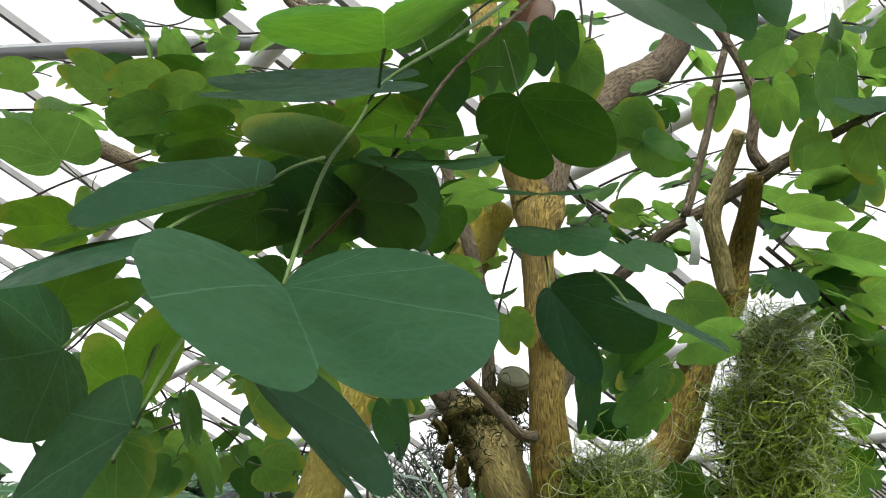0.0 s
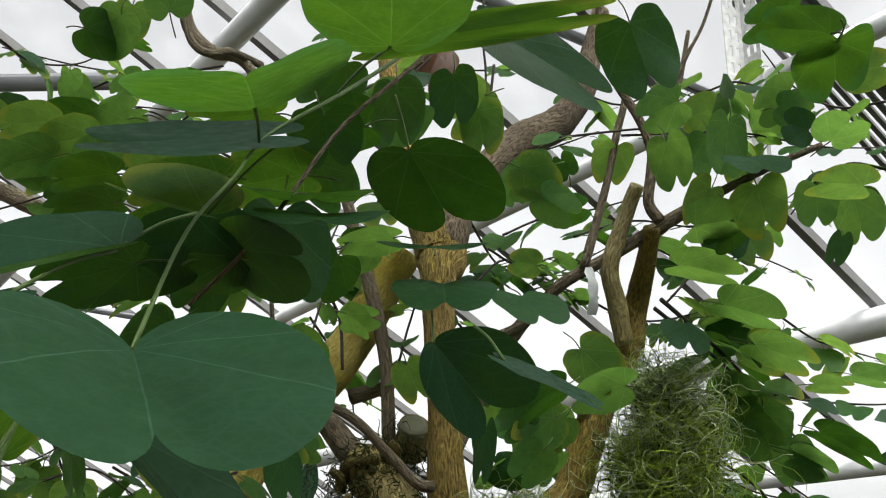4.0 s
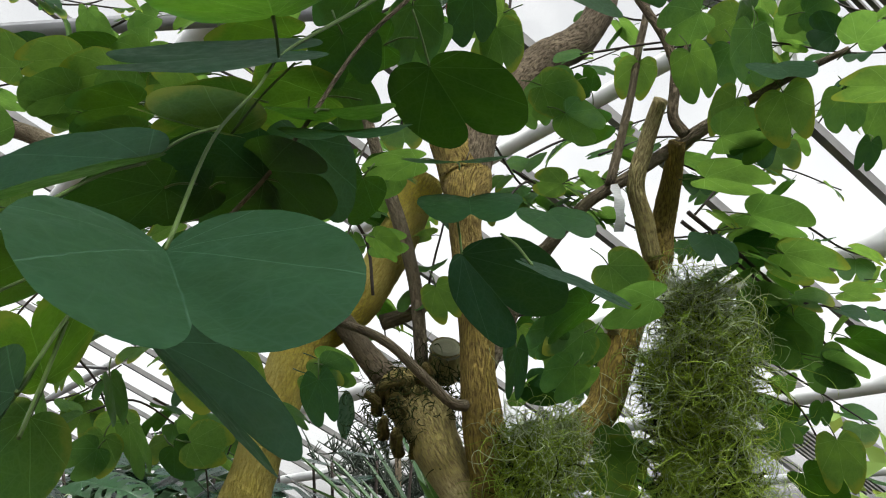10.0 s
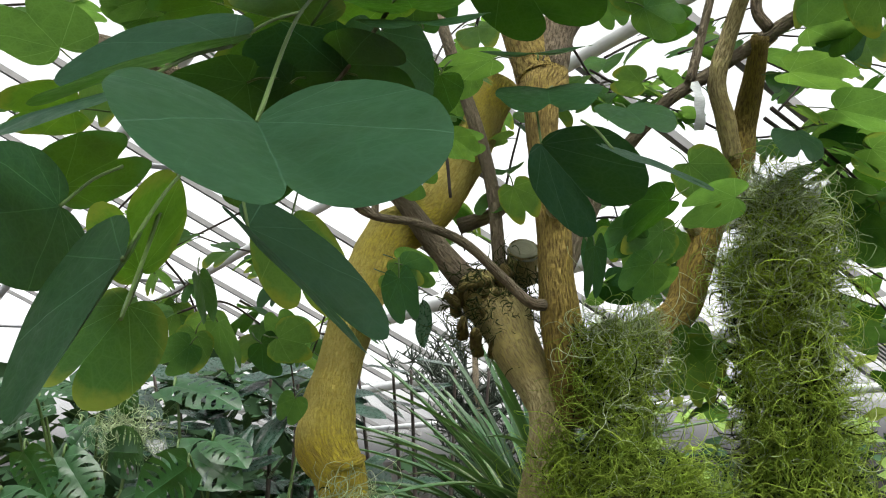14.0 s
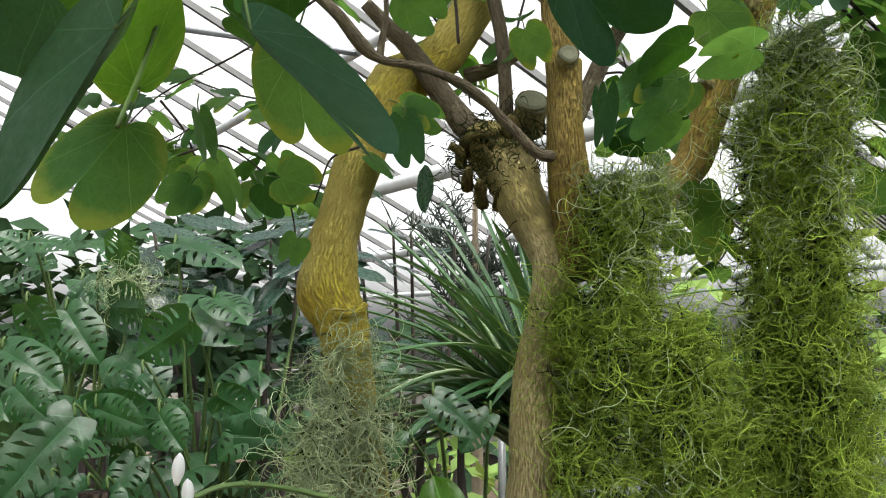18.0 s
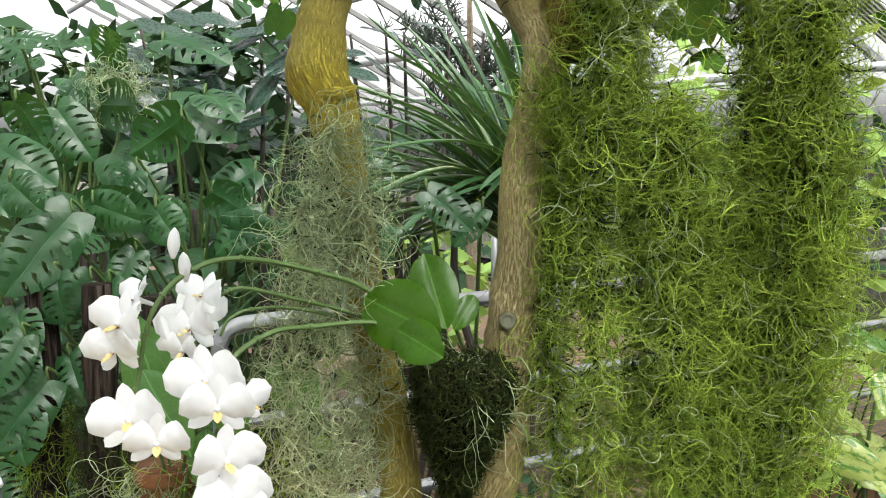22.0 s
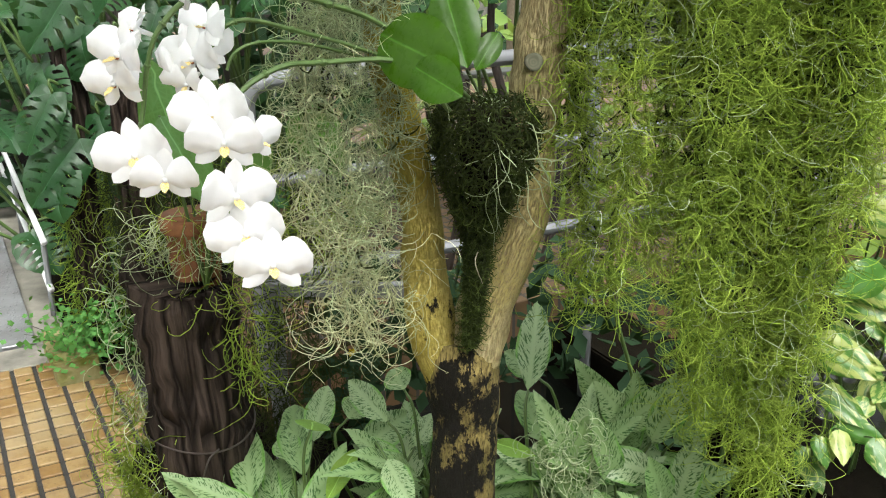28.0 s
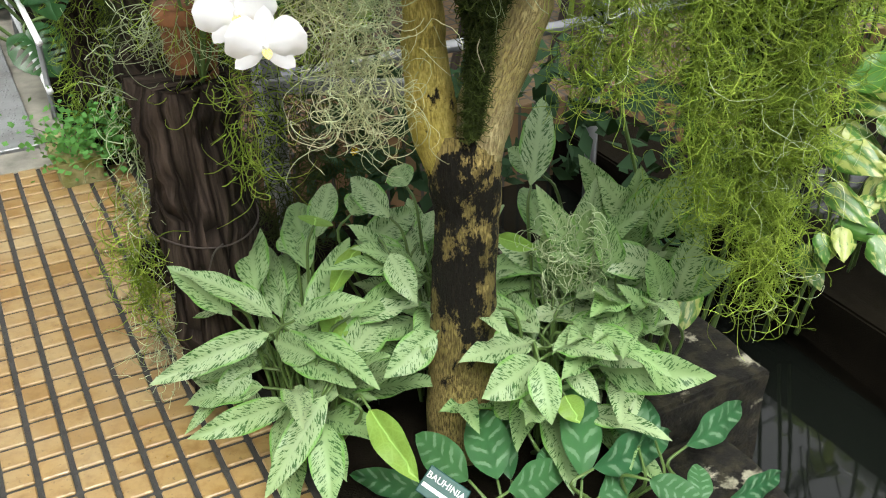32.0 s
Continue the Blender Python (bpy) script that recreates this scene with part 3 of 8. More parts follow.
    for v in bm.verts:
        v.co = Vector((x0 + (v.co.x + 0.5) * (x1 - x0), y0 + (v.co.y + 0.5) * (y1 - y0), z0 + (v.co.z + 0.5) * (z1 - z0)))
        v.co += 0.012 * noise.noise_vector(v.co * 9 + Vector((seed, 0, 0)))
    me = bpy.data.meshes.new(name)
    bm.to_mesh(me)
    bm.free()
    me.materials.append(mat)
    return me


k = Net("lichen_stone", 0.92, 0.2)
o = k.coord()
pat = k.noise(o, 7.0, 7.0, 0.65)
k.colour(k.mix(k.ramp(k.noise(o, 26.0, 5.0), (0.45, 0.0), (0.62, 1.0)), k.mix(k.ramp(pat, (0.62, 0.0), (0.66, 1.0)), (0.008, 0.0075, 0.006), (0.24, 0.23, 0.17)), (0.022, 0.02, 0.012)))
k.bump(k.math("ADD", pat, k.noise(o, 60.0, 4.0)), 0.7, 0.012)
M_LICHEN = k.mat
kerb = thing("pond_kerb", "black-stained concrete pond kerb with pale lichen", "kerb")
kerb.matrix_basis = HOUSE
child("kerb_block", rough_block("kerb_block", 1.22, 1.67, 1.42, 1.78, -0.5, 0.05, M_LICHEN, 3), kerb)
child("kerb_block", rough_block("kerb_block", 1.16, 1.52, 0.55, 1.43, -0.5, -0.07, M_LICHEN, 9), kerb)
child("kerb_block", rough_block("kerb_block", 1.25, 1.6, 1.79, 2.9, -0.5, -0.10, M_LICHEN, 12), kerb)
child("kerb_block", rough_block("kerb_block", 2.25, 2.6, -1.0, 3.3, -0.5, -0.12, M_SOIL, 15), kerb)

# tiles
k = Net("ochre_tile", 0.42, 0.5)
o = k.coord()
geo = k.n.new("ShaderNodeNewGeometry").outputs["Position"]
tone = k.mix(k.rnd(), (0.22, 0.125, 0.034), (0.31, 0.21, 0.085))
tone = k.mix(k.ramp(k.noise(geo, 30.0, 5.0), (0.45, 0.0), (0.7, 0.75)), tone, (0.17, 0.09, 0.022))
tone = k.mix(k.ramp(k.noise(geo, 3.0, 4.0), (0.45, 0.0), (0.7, 0.6)), tone, (0.32, 0.255, 0.14))
tone = k.mix(k.ramp(k.noise(geo, 70.0, 4.0, 0.7), (0.60, 0.0), (0.70, 0.8)), tone, (0.10, 0.07, 0.03))
tone = k.mix(k.ramp(k.noise(geo, 14.0, 6.0, 0.7), (0.64, 0.0), (0.69, 0.95)), tone, (0.02, 0.018, 0.014))
k.colour(tone).rough(k.ramp(k.noise(o, 18.0, 4.0), (0.3, 0.25), (0.7, 0.55)))
k.bump(k.noise(o, 90.0, 3.0), 0.25, 0.002)
M_TILE = k.mat
PITCH = 0.0745
tile_shapes = [mesh_of("tile", *box_data(-0.0302, 0.0302, -0.0318, 0.0318, -0.02, 0.0, 0.003)[:2], M_TILE, smooth=False) for _ in range(1)]
rest = []
for i in range(-44, 1):
    for j in range(-20, 48):
        cx, cy = BED_X - 0.005 - PITCH / 2 + i * PITCH, 3.62 - PITCH / 2 - (47 - j) * PITCH
        dz = 0.0018 * noise.noise(Vector((i * 1.7, j * 2.3, 0)))
        if i > -14 and j > 25:
            ob = child("tile", tile_shapes[0], floor)
            ob.matrix_basis = pose(cx, cy, dz, 1.2 * noise.noise(Vector((i, j, 5))), 1.2 * noise.noise(Vector((i, j, 9))), 1.5 * noise.noise(Vector((i, j, 13))))
        else:
            v, f, u = box_data(cx - 0.0302, cx + 0.0302, cy - 0.0318, cy + 0.0318, -0.02, dz, 0.003)
            rest.append((v, f, u))
child("tile_rest", mesh_of("tile_rest", *join(*rest)[:2], M_TILE, smooth=False), floor, kind="stuff")

# ---- the orchid tree ----
tree = thing("orchid_tree", "orchid tree with yellow-tan furrowed bark and two-lobed leaves", "tree")
LIMB_LOOK = {"trunk": (M_BARK_TRUNK, 20, 0.10, "furrowed trunk with black mould stains"), "stem_left": (M_BARK_YELLOW, 20, 0.12, "yellow algae-covered stem with a cut stump"),
             "stem_right": (M_BARK, 20, 0.14, ""), "branch_mid": (M_BARK_BROWN, 18, 0.09, ""), "branch_high": (M_BARK_GREY, 16, 0.12, ""), "branch_right": (M_BARK_BROWN, 16, 0.09, ""), "twig_dark": (M_BARK_GREY, 10, 0.10, "dark grey crooked twig"), "stub_right": (M_BARK, 12, 0.14, "pruned grey stub")}


def limb(name, pts):
    mat, sides, lumps, label = LIMB_LOOK.get(name, (M_TWIG, 10, 0.08, ""))
    return child(name.replace("_left", "").replace("_right", "").replace("_dark", ""), tube(name, pts, mat, 6, sides, lumps), tree, label)


limb("trunk", [
    (-0.058, 1.860, -0.194, 0.0836), (-0.052, 1.860, -0.078, 0.0789), (-0.036, 1.860, 0.430, 0.0679), (-0.031, 1.860, 0.576, 0.0681),
    (-0.035, 1.860, 0.689, 0.0754), (-0.035, 1.870, 0.745, 0.0726)])
limb("stem_left", [
    (-0.059, 1.860, 0.664, 0.0502), (-0.090, 1.850, 0.776, 0.0478), (-0.105, 1.840, 0.928, 0.0418), (-0.101, 1.830, 0.969, 0.0378),
    (-0.119, 1.820, 1.102, 0.0369), (-0.151, 1.820, 1.259, 0.0362), (-0.182, 1.810, 1.485, 0.0385), (-0.203, 1.800, 1.607, 0.0424),
    (-0.217, 1.800, 1.688, 0.0464), (-0.238, 1.800, 1.733, 0.0561), (-0.241, 1.820, 1.784, 0.0508), (-0.230, 1.850, 1.858, 0.0446),
    (-0.204, 1.880, 1.951, 0.0435), (-0.172, 1.920, 2.061, 0.0468), (-0.133, 1.960, 2.147, 0.0513), (-0.062, 2.000, 2.196, 0.0479),
    (-0.004, 2.020, 2.277, 0.0439), (0.035, 2.040, 2.342, 0.0445), (0.079, 2.060, 2.444, 0.0418), (0.111, 2.070, 2.503, 0.0447)])
limb("stem_right", [
    (-0.020, 1.860, 0.701, 0.0608), (0.018, 1.860, 0.832, 0.0515), (0.077, 1.850, 1.006, 0.0495), (0.094, 1.840, 1.181, 0.0470),
    (0.105, 1.830, 1.291, 0.0471), (0.119, 1.820, 1.406, 0.0421), (0.122, 1.820, 1.523, 0.0427), (0.142, 1.840, 1.634, 0.0411),
    (0.168, 1.860, 1.727, 0.0436), (0.163, 1.880, 1.811, 0.0441), (0.120, 1.900, 1.890, 0.0446), (0.090, 1.920, 1.963, 0.0518),
    (0.054, 1.940, 2.017, 0.0525), (0.016, 1.950, 2.041, 0.0374)])
limb("branch_mid", [
    (0.208, 1.860, 1.760, 0.0350), (0.207, 1.840, 1.841, 0.0409), (0.196, 1.830, 1.923, 0.0399), (0.187, 1.820, 2.035, 0.0338),
    (0.186, 1.820, 2.151, 0.0330), (0.185, 1.820, 2.119, 0.0296), (0.176, 1.830, 2.277, 0.0303), (0.176, 1.840, 2.383, 0.0353),
    (0.186, 1.880, 2.430, 0.0519), (0.166, 1.900, 2.505, 0.0461), (0.135, 1.940, 2.623, 0.0430), (0.111, 1.980, 2.721, 0.0394),
    (0.096, 2.020, 2.839, 0.0357), (0.076, 2.100, 3.094, 0.0300)])
limb("branch_high", [
    (0.186, 1.880, 2.448, 0.0453), (0.227, 1.920, 2.563, 0.0375), (0.301, 1.960, 2.680, 0.0389), (0.385, 2.000, 2.764, 0.0425),
    (0.469, 2.030, 2.826, 0.0383), (0.530, 2.050, 2.917, 0.0339), (0.563, 2.080, 3.025, 0.0268), (0.605, 2.100, 3.179, 0.0220)])
limb("branch_right", [
    (0.216, 1.880, 1.803, 0.0355), (0.304, 1.900, 1.845, 0.0359), (0.386, 1.930, 1.933, 0.0366), (0.441, 1.950, 1.984, 0.0356),
    (0.484, 1.960, 2.087, 0.0351), (0.528, 1.970, 2.188, 0.0346), (0.584, 1.980, 2.279, 0.0316), (0.604, 1.980, 2.365, 0.0272),
    (0.612, 1.91, 2.44, 0.0215), (0.613, 1.85, 2.50, 0.0180)])
limb("stub_right", [(0.562, 1.930, 2.276, 0.0200), (0.545, 1.904, 2.351, 0.0190), (0.529, 1.878, 2.421, 0.0180), (0.548, 1.852, 2.492, 0.0170), (0.565, 1.826, 2.543, 0.0160), (0.575, 1.800, 2.572, 0.0150)])
limb("twig_dark", [(0.622, 1.820, 2.503, 0.0125), (0.603, 1.824, 2.544, 0.0118), (0.614, 1.829, 2.609, 0.0112), (0.621, 1.833, 2.663, 0.0105), (0.608, 1.838, 2.724, 0.0098), (0.585, 1.842, 2.779, 0.0092), (0.554, 1.847, 2.841, 0.0085), (0.535, 1.851, 2.899, 0.0078), (0.533, 1.856, 2.987, 0.0072), (0.538, 1.860, 3.139, 0.0065)])
limb("twig_dark", [(0.636, 1.830, 2.643, 0.0052), (0.655, 1.844, 2.722, 0.0049), (0.686, 1.858, 2.826, 0.0045), (0.730, 1.872, 2.920, 0.0042), (0.783, 1.886, 3.019, 0.0038), (0.834, 1.900, 3.153, 0.0035)])
limb("bough_cross", [
    (0.009, 2.040, 2.182, 0.0166), (0.080, 2.020, 2.201, 0.0141), (0.156, 2.000, 2.249, 0.0129), (0.260, 1.970, 2.281, 0.0116),
    (0.349, 1.930, 2.310, 0.0114), (0.429, 1.900, 2.389, 0.0125), (0.531, 1.880, 2.447, 0.0125), (0.646, 1.860, 2.516, 0.0148),
    (0.729, 1.820, 2.558, 0.0112), (0.765, 1.750, 2.562, 0.0086), (0.829, 1.720, 2.589, 0.0075), (0.913, 1.680, 2.617, 0.0063)])
limb("twig_up", [
    (0.475, 1.880, 2.421, 0.0101), (0.508, 1.880, 2.525, 0.0092), (0.538, 1.880, 2.625, 0.0081), (0.563, 1.880, 2.729, 0.0083),
    (0.590, 1.890, 2.821, 0.0072), (0.626, 1.900, 3.015, 0.0062)])
limb("twig_far", [
    (0.666, 1.940, 2.648, 0.0084), (0.699, 1.960, 2.785, 0.0074), (0.749, 1.980, 2.923, 0.0063), (0.788, 2.000, 3.068, 0.0052)])
limb("sprout", [
    (0.088, 1.960, 2.059, 0.0146), (0.084, 1.950, 2.161, 0.0136), (0.076, 1.950, 2.255, 0.0137), (0.050, 1.950, 2.369, 0.0151),
    (0.014, 1.960, 2.497, 0.0130), (-0.015, 1.970, 2.610, 0.0120), (-0.020, 1.980, 2.612, 0.0109), (-0.066, 2.000, 2.756, 0.0087)])
limb("branch_hub_left", [
    (0.091, 1.940, 2.000, 0.0331), (0.036, 1.940, 2.035, 0.0299), (-0.013, 1.940, 2.086, 0.0256), (-0.057, 1.930, 2.147, 0.0223),
    (-0.096, 1.920, 2.203, 0.0190), (-0.133, 1.900, 2.239, 0.0156), (-0.181, 1.880, 2.286, 0.0122)])
limb("twig_front", [
    (0.159, 1.780, 1.971, 0.0112), (0.130, 1.760, 1.976, 0.0100), (0.081, 1.740, 2.022, 0.0090), (0.017, 1.720, 2.080, 0.0089),
    (-0.061, 1.700, 2.112, 0.0079), (-0.132, 1.680, 2.122, 0.0078), (-0.166, 1.670, 2.147, 0.0126), (-0.204, 1.660, 2.195, 0.0107),
    (-0.254, 1.660, 2.242, 0.0088)])
limb("twig_front_up", [
    (-0.136, 1.680, 2.119, 0.0078), (-0.132, 1.680, 2.154, 0.0059), (-0.124, 1.680, 2.205, 0.0049), (-0.128, 1.670, 2.274, 0.0040)])
limb("bough_back", [
    (0.201, 2.000, 2.036, 0.0180), (0.252, 2.030, 2.140, 0.0195), (0.314, 2.080, 2.265, 0.0177), (0.389, 2.120, 2.374, 0.0157),
    (0.470, 2.150, 2.458, 0.0123)])
limb("bough_left", [
    (-0.422, 1.900, 2.425, 0.0160), (-0.543, 1.950, 2.492, 0.0165), (-0.665, 2.000, 2.568, 0.0195), (-0.781, 2.050, 2.632, 0.0201),
    (-0.945, 2.100, 2.676, 0.0181), (-1.131, 2.150, 2.725, 0.0146)])
limb("bough_top_left", [
    (-0.194, 1.950, 2.839, 0.0111), (-0.257, 1.970, 2.926, 0.0126), (-0.322, 1.980, 2.948, 0.0152), (-0.381, 2.000, 3.019, 0.0155),
    (-0.406, 2.020, 3.122, 0.0132), (-0.445, 2.050, 3.285, 0.0109)])

# cut stubs and knots
def stub(base, tip, r, mat=M_BARK, ring=True):
    v, f, u = tube_data([(*base, r * 1.05), (*((Vector(base) + Vector(tip)) / 2), r), (*tip, r * 0.97)], 4, 14, 0.1, cap=False)
    child("stub", mesh_of("stub", v, f, mat, u), tree)
    d = (Vector(tip) - Vector(base)).normalized()
    m = frame_of(tip, d.orthogonal(), d)
    v, f, u = [(0, 0, 0.0)], [], [(0, 0)]
    for kk in range(1, 5):
        for a in range(14):
            an = a * 2 * math.pi / 14
            rr = r * kk / 4 * (1 + 0.04 * math.sin(3 * an))
            v.append((rr * math.cos(an), rr * math.sin(an), (0.004 if kk == 3 else 0) - (0.008 if kk == 4 else 0)))
            u.append((v[-1][0], v[-1][1]))
    for a in range(14):
        f.append((0, 1 + a, 1 + (a + 1) % 14))
        for kk in range(3):
            f.append((1 + kk * 14 + a, 1 + kk * 14 + 14 + a, 1 + kk * 14 + 14 + (a + 1) % 14, 1 + kk * 14 + (a + 1) % 14))
    child("cut_face", mesh_of("cut_face", v, f, M_CUT, u), tree, "weathered sawn face of a pruned branch", m)


k = Net("sawn_wood", 0.9, 0.2)
o = k.coord()
wv = k.n.new("ShaderNodeTexWave")
wv.wave_type = "RINGS"
wv.rings_direction = "Z"
wv.inputs["Scale"].default_value, wv.inputs["Distortion"].default_value = 60.0, 3.0
k.l.new(o, wv.inputs["Vector"])
k.colour(k.mix(k.noise(o, 40.0, 4.0), k.mix(k.math("MULTIPLY", wv.outputs["Fac"], 0.4), (0.20, 0.20, 0.14), (0.07, 0.075, 0.045)), (0.13, 0.135, 0.09)))
M_CUT = k.mat
stub((0.130, 1.99, 2.06), (0.136, 1.935, 2.108), 0.033)
v, f, u = tube_data([(-0.250, 1.780, 1.716, 0.006), (-0.235, 1.763, 1.704, 0.009), (-0.208, 1.757, 1.700, 0.011), (-0.184, 1.764, 1.703, 0.010), (-0.172, 1.785, 1.712, 0.006)], 6, 12, 0.25)
child("lip", mesh_of("bark_lip", v, f, M_BARK_YELLOW, u), tree, "bark rolled over an old cut")
stub((0.098, 1.80, 1.295), (0.095, 1.782, 1.297), 0.018)
stub((0.188, 1.82, 2.14), (0.192, 1.778, 2.156), 0.020)
stub((0.50, 1.955, 2.12), (0.462, 1.93, 2.145), 0.013)
stub((0.62, 1.95, 2.50), (0.665, 1.925, 2.535), 0.012)
# rough mossy hub where the branches part
gg = np.random.default_rng(3)
hub = np.array((0.07, 1.92, 2.0)) + gg.normal(size=(900, 3)) * np.array((0.045, 0.03, 0.04))
child("hub_moss", moss_mesh("hub_moss", M_MOSS_DARK, hub, 0.04, 6, 0.0013, 0.3, 0.6, 4), tree, "dark moss on the branch hub", kind="stuff")
for i in range(16):
    p = Vector((0.07 + gg.normal() * 0.04, 1.885 + 0.01 * gg.random(), 1.99 + gg.normal() * 0.035))
    v, f, u = tube_data([(*(p + Vector((0, 0.03, -0.02))), 0.011), (*p, 0.010), (*(p + Vector((0.01 * gg.normal(), -0.012, 0.012))), 0.006)], 3, 8, 0.6)
    child("burr", mesh_of("burr", v, f, M_BARK_TRUNK, u), tree)

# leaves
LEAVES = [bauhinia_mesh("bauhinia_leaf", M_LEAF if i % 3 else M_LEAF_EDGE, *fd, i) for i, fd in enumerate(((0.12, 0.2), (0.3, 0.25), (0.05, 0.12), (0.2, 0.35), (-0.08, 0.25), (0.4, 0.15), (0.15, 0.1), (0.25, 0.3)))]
LIT = [bauhinia_mesh("bauhinia_lit_leaf", M_LEAF_LIT if i % 3 else M_LEAF_LIT_EDGE, *fd, 20 + i) for i, fd in enumerate(((0.12, 0.2), (0.3, 0.25), (0.05, 0.12), (0.2, 0.35), (-0.08, 0.25), (0.4, 0.15)))]
leaf_count = 0


def leaf_at(x, y, z, along, normal, wide, long_, me=None, twig=True):
    """One leaf and its stalk. The joint is at x, y, z."""
    global leaf_count
    leaf_count += 1
    # leaves farther than y 1.25 mostly take the lit copy
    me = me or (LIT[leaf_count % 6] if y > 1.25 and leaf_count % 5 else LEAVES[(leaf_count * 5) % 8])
    m = frame_of((x, y, z), along, normal, wide, long_ * 1.11, (wide + long_) / 2)
    ob = child("leaf", me, tree, "", m)
    if twig:
        d = Vector(along).normalized()
        p = Vector((x, y, z))
        side = d.cross(Vector(normal)).normalized() * 0.08 * wide * math.sin(leaf_count * 2.3)
        v, f, u = tube_data([(*(p - d * 0.42 * wide + side + Vector((0, 0.02, 0.04 * wide))), 0.0012), (*(p - d * 0.2 * wide + side * 0.7), 0.0011), (x, y, z, 0.0013)], 4, 5)
        child("petiole", mesh_of("petiole", v, f, M_TWIG_GREEN, u), tree)
    return ob


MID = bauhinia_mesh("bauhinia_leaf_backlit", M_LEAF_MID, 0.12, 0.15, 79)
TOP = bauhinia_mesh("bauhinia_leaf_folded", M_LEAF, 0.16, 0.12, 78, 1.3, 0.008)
DEAD = bauhinia_mesh("dead_leaf", M_DEAD, 0.5, 0.3, 80)

def near_leaf(joint, mid, left, right, mat=M_LEAF, bulge=0.10, seed=0, stalk=None, base=1.0):
    """A close two-lobed leaf. mid runs from the joint along the fold; left and right lead across each lobe."""
    r = random.Random(seed)
    half = [(0.0, 0.0), (0.03, -0.08), (0.10, -0.165), (0.215, -0.20), (0.33, -0.165), (0.42, -0.06), (0.475, 0.08), (0.50, 0.25), (0.495, 0.42),
            (0.465, 0.58), (0.41, 0.73), (0.325, 0.85), (0.225, 0.91), (0.13, 0.905), (0.06, 0.85), (0.02, 0.77), (0.0, 0.68)]
    half = [(x, y * base if y < 0 else y) for x, y in half]
    j, m, lv, rv = (Vector(q) for q in (joint, mid, left, right))
    size = (m.length + lv.length + rv.length) / 3
    verts, uv, faces = [], [], []
    ph = r.uniform(0, 6)
    for side, w in ((-1, lv), (1, rv)):
        nrm = (w.cross(m) * -side).normalized()
        fine = []
        for i in range(len(half)):
            b = Vector(half[i])
            fine.append(b * (1 + r.uniform(-0.006, 0.006)) if 0 < i < len(half) - 1 else b)
            if i < len(half) - 1:
                a, c, d = Vector(half[max(i - 1, 0)]), Vector(half[i + 1]), Vector(half[min(i + 2, len(half) - 1)])
                fine.append((9 * (b + c) - a - d) / 16)
        rings, core, o = 9, Vector((0.0, 0.22)), len(verts)
        rows = []
        for k in range(rings + 1):
            row = []
            for p in fine:
                q = core.lerp(p, (k / rings) ** 0.85)
                vein = math.atan2(q.x, q.y + 0.02)
                h = bulge * q.x * (0.55 - q.x) - 0.05 * max(q.y, 0) ** 2
                h += 0.010 * abs(math.sin(vein * 4.6)) * min(1, q.length * 1.6) + 0.009 * math.sin(q.x * 9 + ph + side) * math.sin(q.y * 7 + ph) * (k / rings)
                h *= min(1.0, q.x * 9)
                row.append(len(verts))
                verts.append(j + q.y * m + q.x * w + nrm * h * size)
                uv.append((q.x * side, q.y))
            rows.append(row)
        for a, b in zip(rows, rows[1:]):
            for i in range(len(fine) - 1):
                f = (a[i], a[i + 1], b[i + 1], b[i])
                faces.append(f if side > 0 else f[::-1])
    child("leaf", mesh_of("bauhinia_leaf_near", verts, faces, mat, uv), tree)
    if stalk:
        a, b = j, Vector(stalk)
        v, f, u = tube_data([(*b, 0.0013), (*(a.lerp(b, 0.5) + Vector((0, 0, 0.004))), 0.0012), (*a, 0.0014)], 5, 8)
        child("petiole", mesh_of("petiole", v, f, M_TWIG_GREEN, u), tree)


near_leaf((-0.079, 0.469, 1.880), (0.040, -0.0935, -0.075), (-0.116, -0.120, 0.018), (0.166, -0.066, 0.012), M_LEAF_TOP, 0.12, 1)
near_leaf((0.078, 0.992, 2.241), (0.063, 0.110, -0.050), (-0.105, 0.053, -0.036), (0.165, -0.040, -0.007), M_LEAF_TOP, 0.06, 2, (0.06, 0.97, 2.30), 0.8)
near_leaf((0.101, 0.935, 2.009), (0.067, 0.050, -0.066), (-0.025, 0.015, -0.089), (0.149, -0.002, 0.030), M_LEAF_TOP, 0.06, 3, (0.10, 0.98, 2.07), 0.6)
near_leaf((0.149, 0.792, 1.957), (0.083, -0.005, -0.037), (-0.004, -0.105, -0.042), (0.052, 0.102, 0.023), M_LEAF_TOP, 0.06, 4, (0.13, 0.84, 2.0))
near_leaf((-0.139, 0.716, 1.884), (0.097, -0.001, -0.098), (0.026, -0.112, -0.042), (0.068, 0.104, 0.034), M_LEAF_TOP, 0.06, 5, (-0.16, 0.76, 1.95))
near_leaf((-0.121, 0.589, 1.975), (-0.115, -0.009, -0.035), (-0.076, 0.085, 0.087), (-0.039, -0.135, -0.063), M_LEAF_TOP, 0.06, 6, (-0.085, 0.64, 2.02))
near_leaf((-0.155, 0.515, 1.922), (-0.088, -0.006, -0.025), (-0.066, 0.102, 0.030), (0.008, -0.106, -0.063), M_LEAF_TOP, 0.06, 7, (-0.12, 0.58, 1.97))
near_leaf((-0.052, 0.753, 2.137), (-0.159, -0.024, -0.027), (0.021, -0.131, -0.089), (-0.021, 0.143, 0.107), M_LEAF_TOP, 0.05, 8)
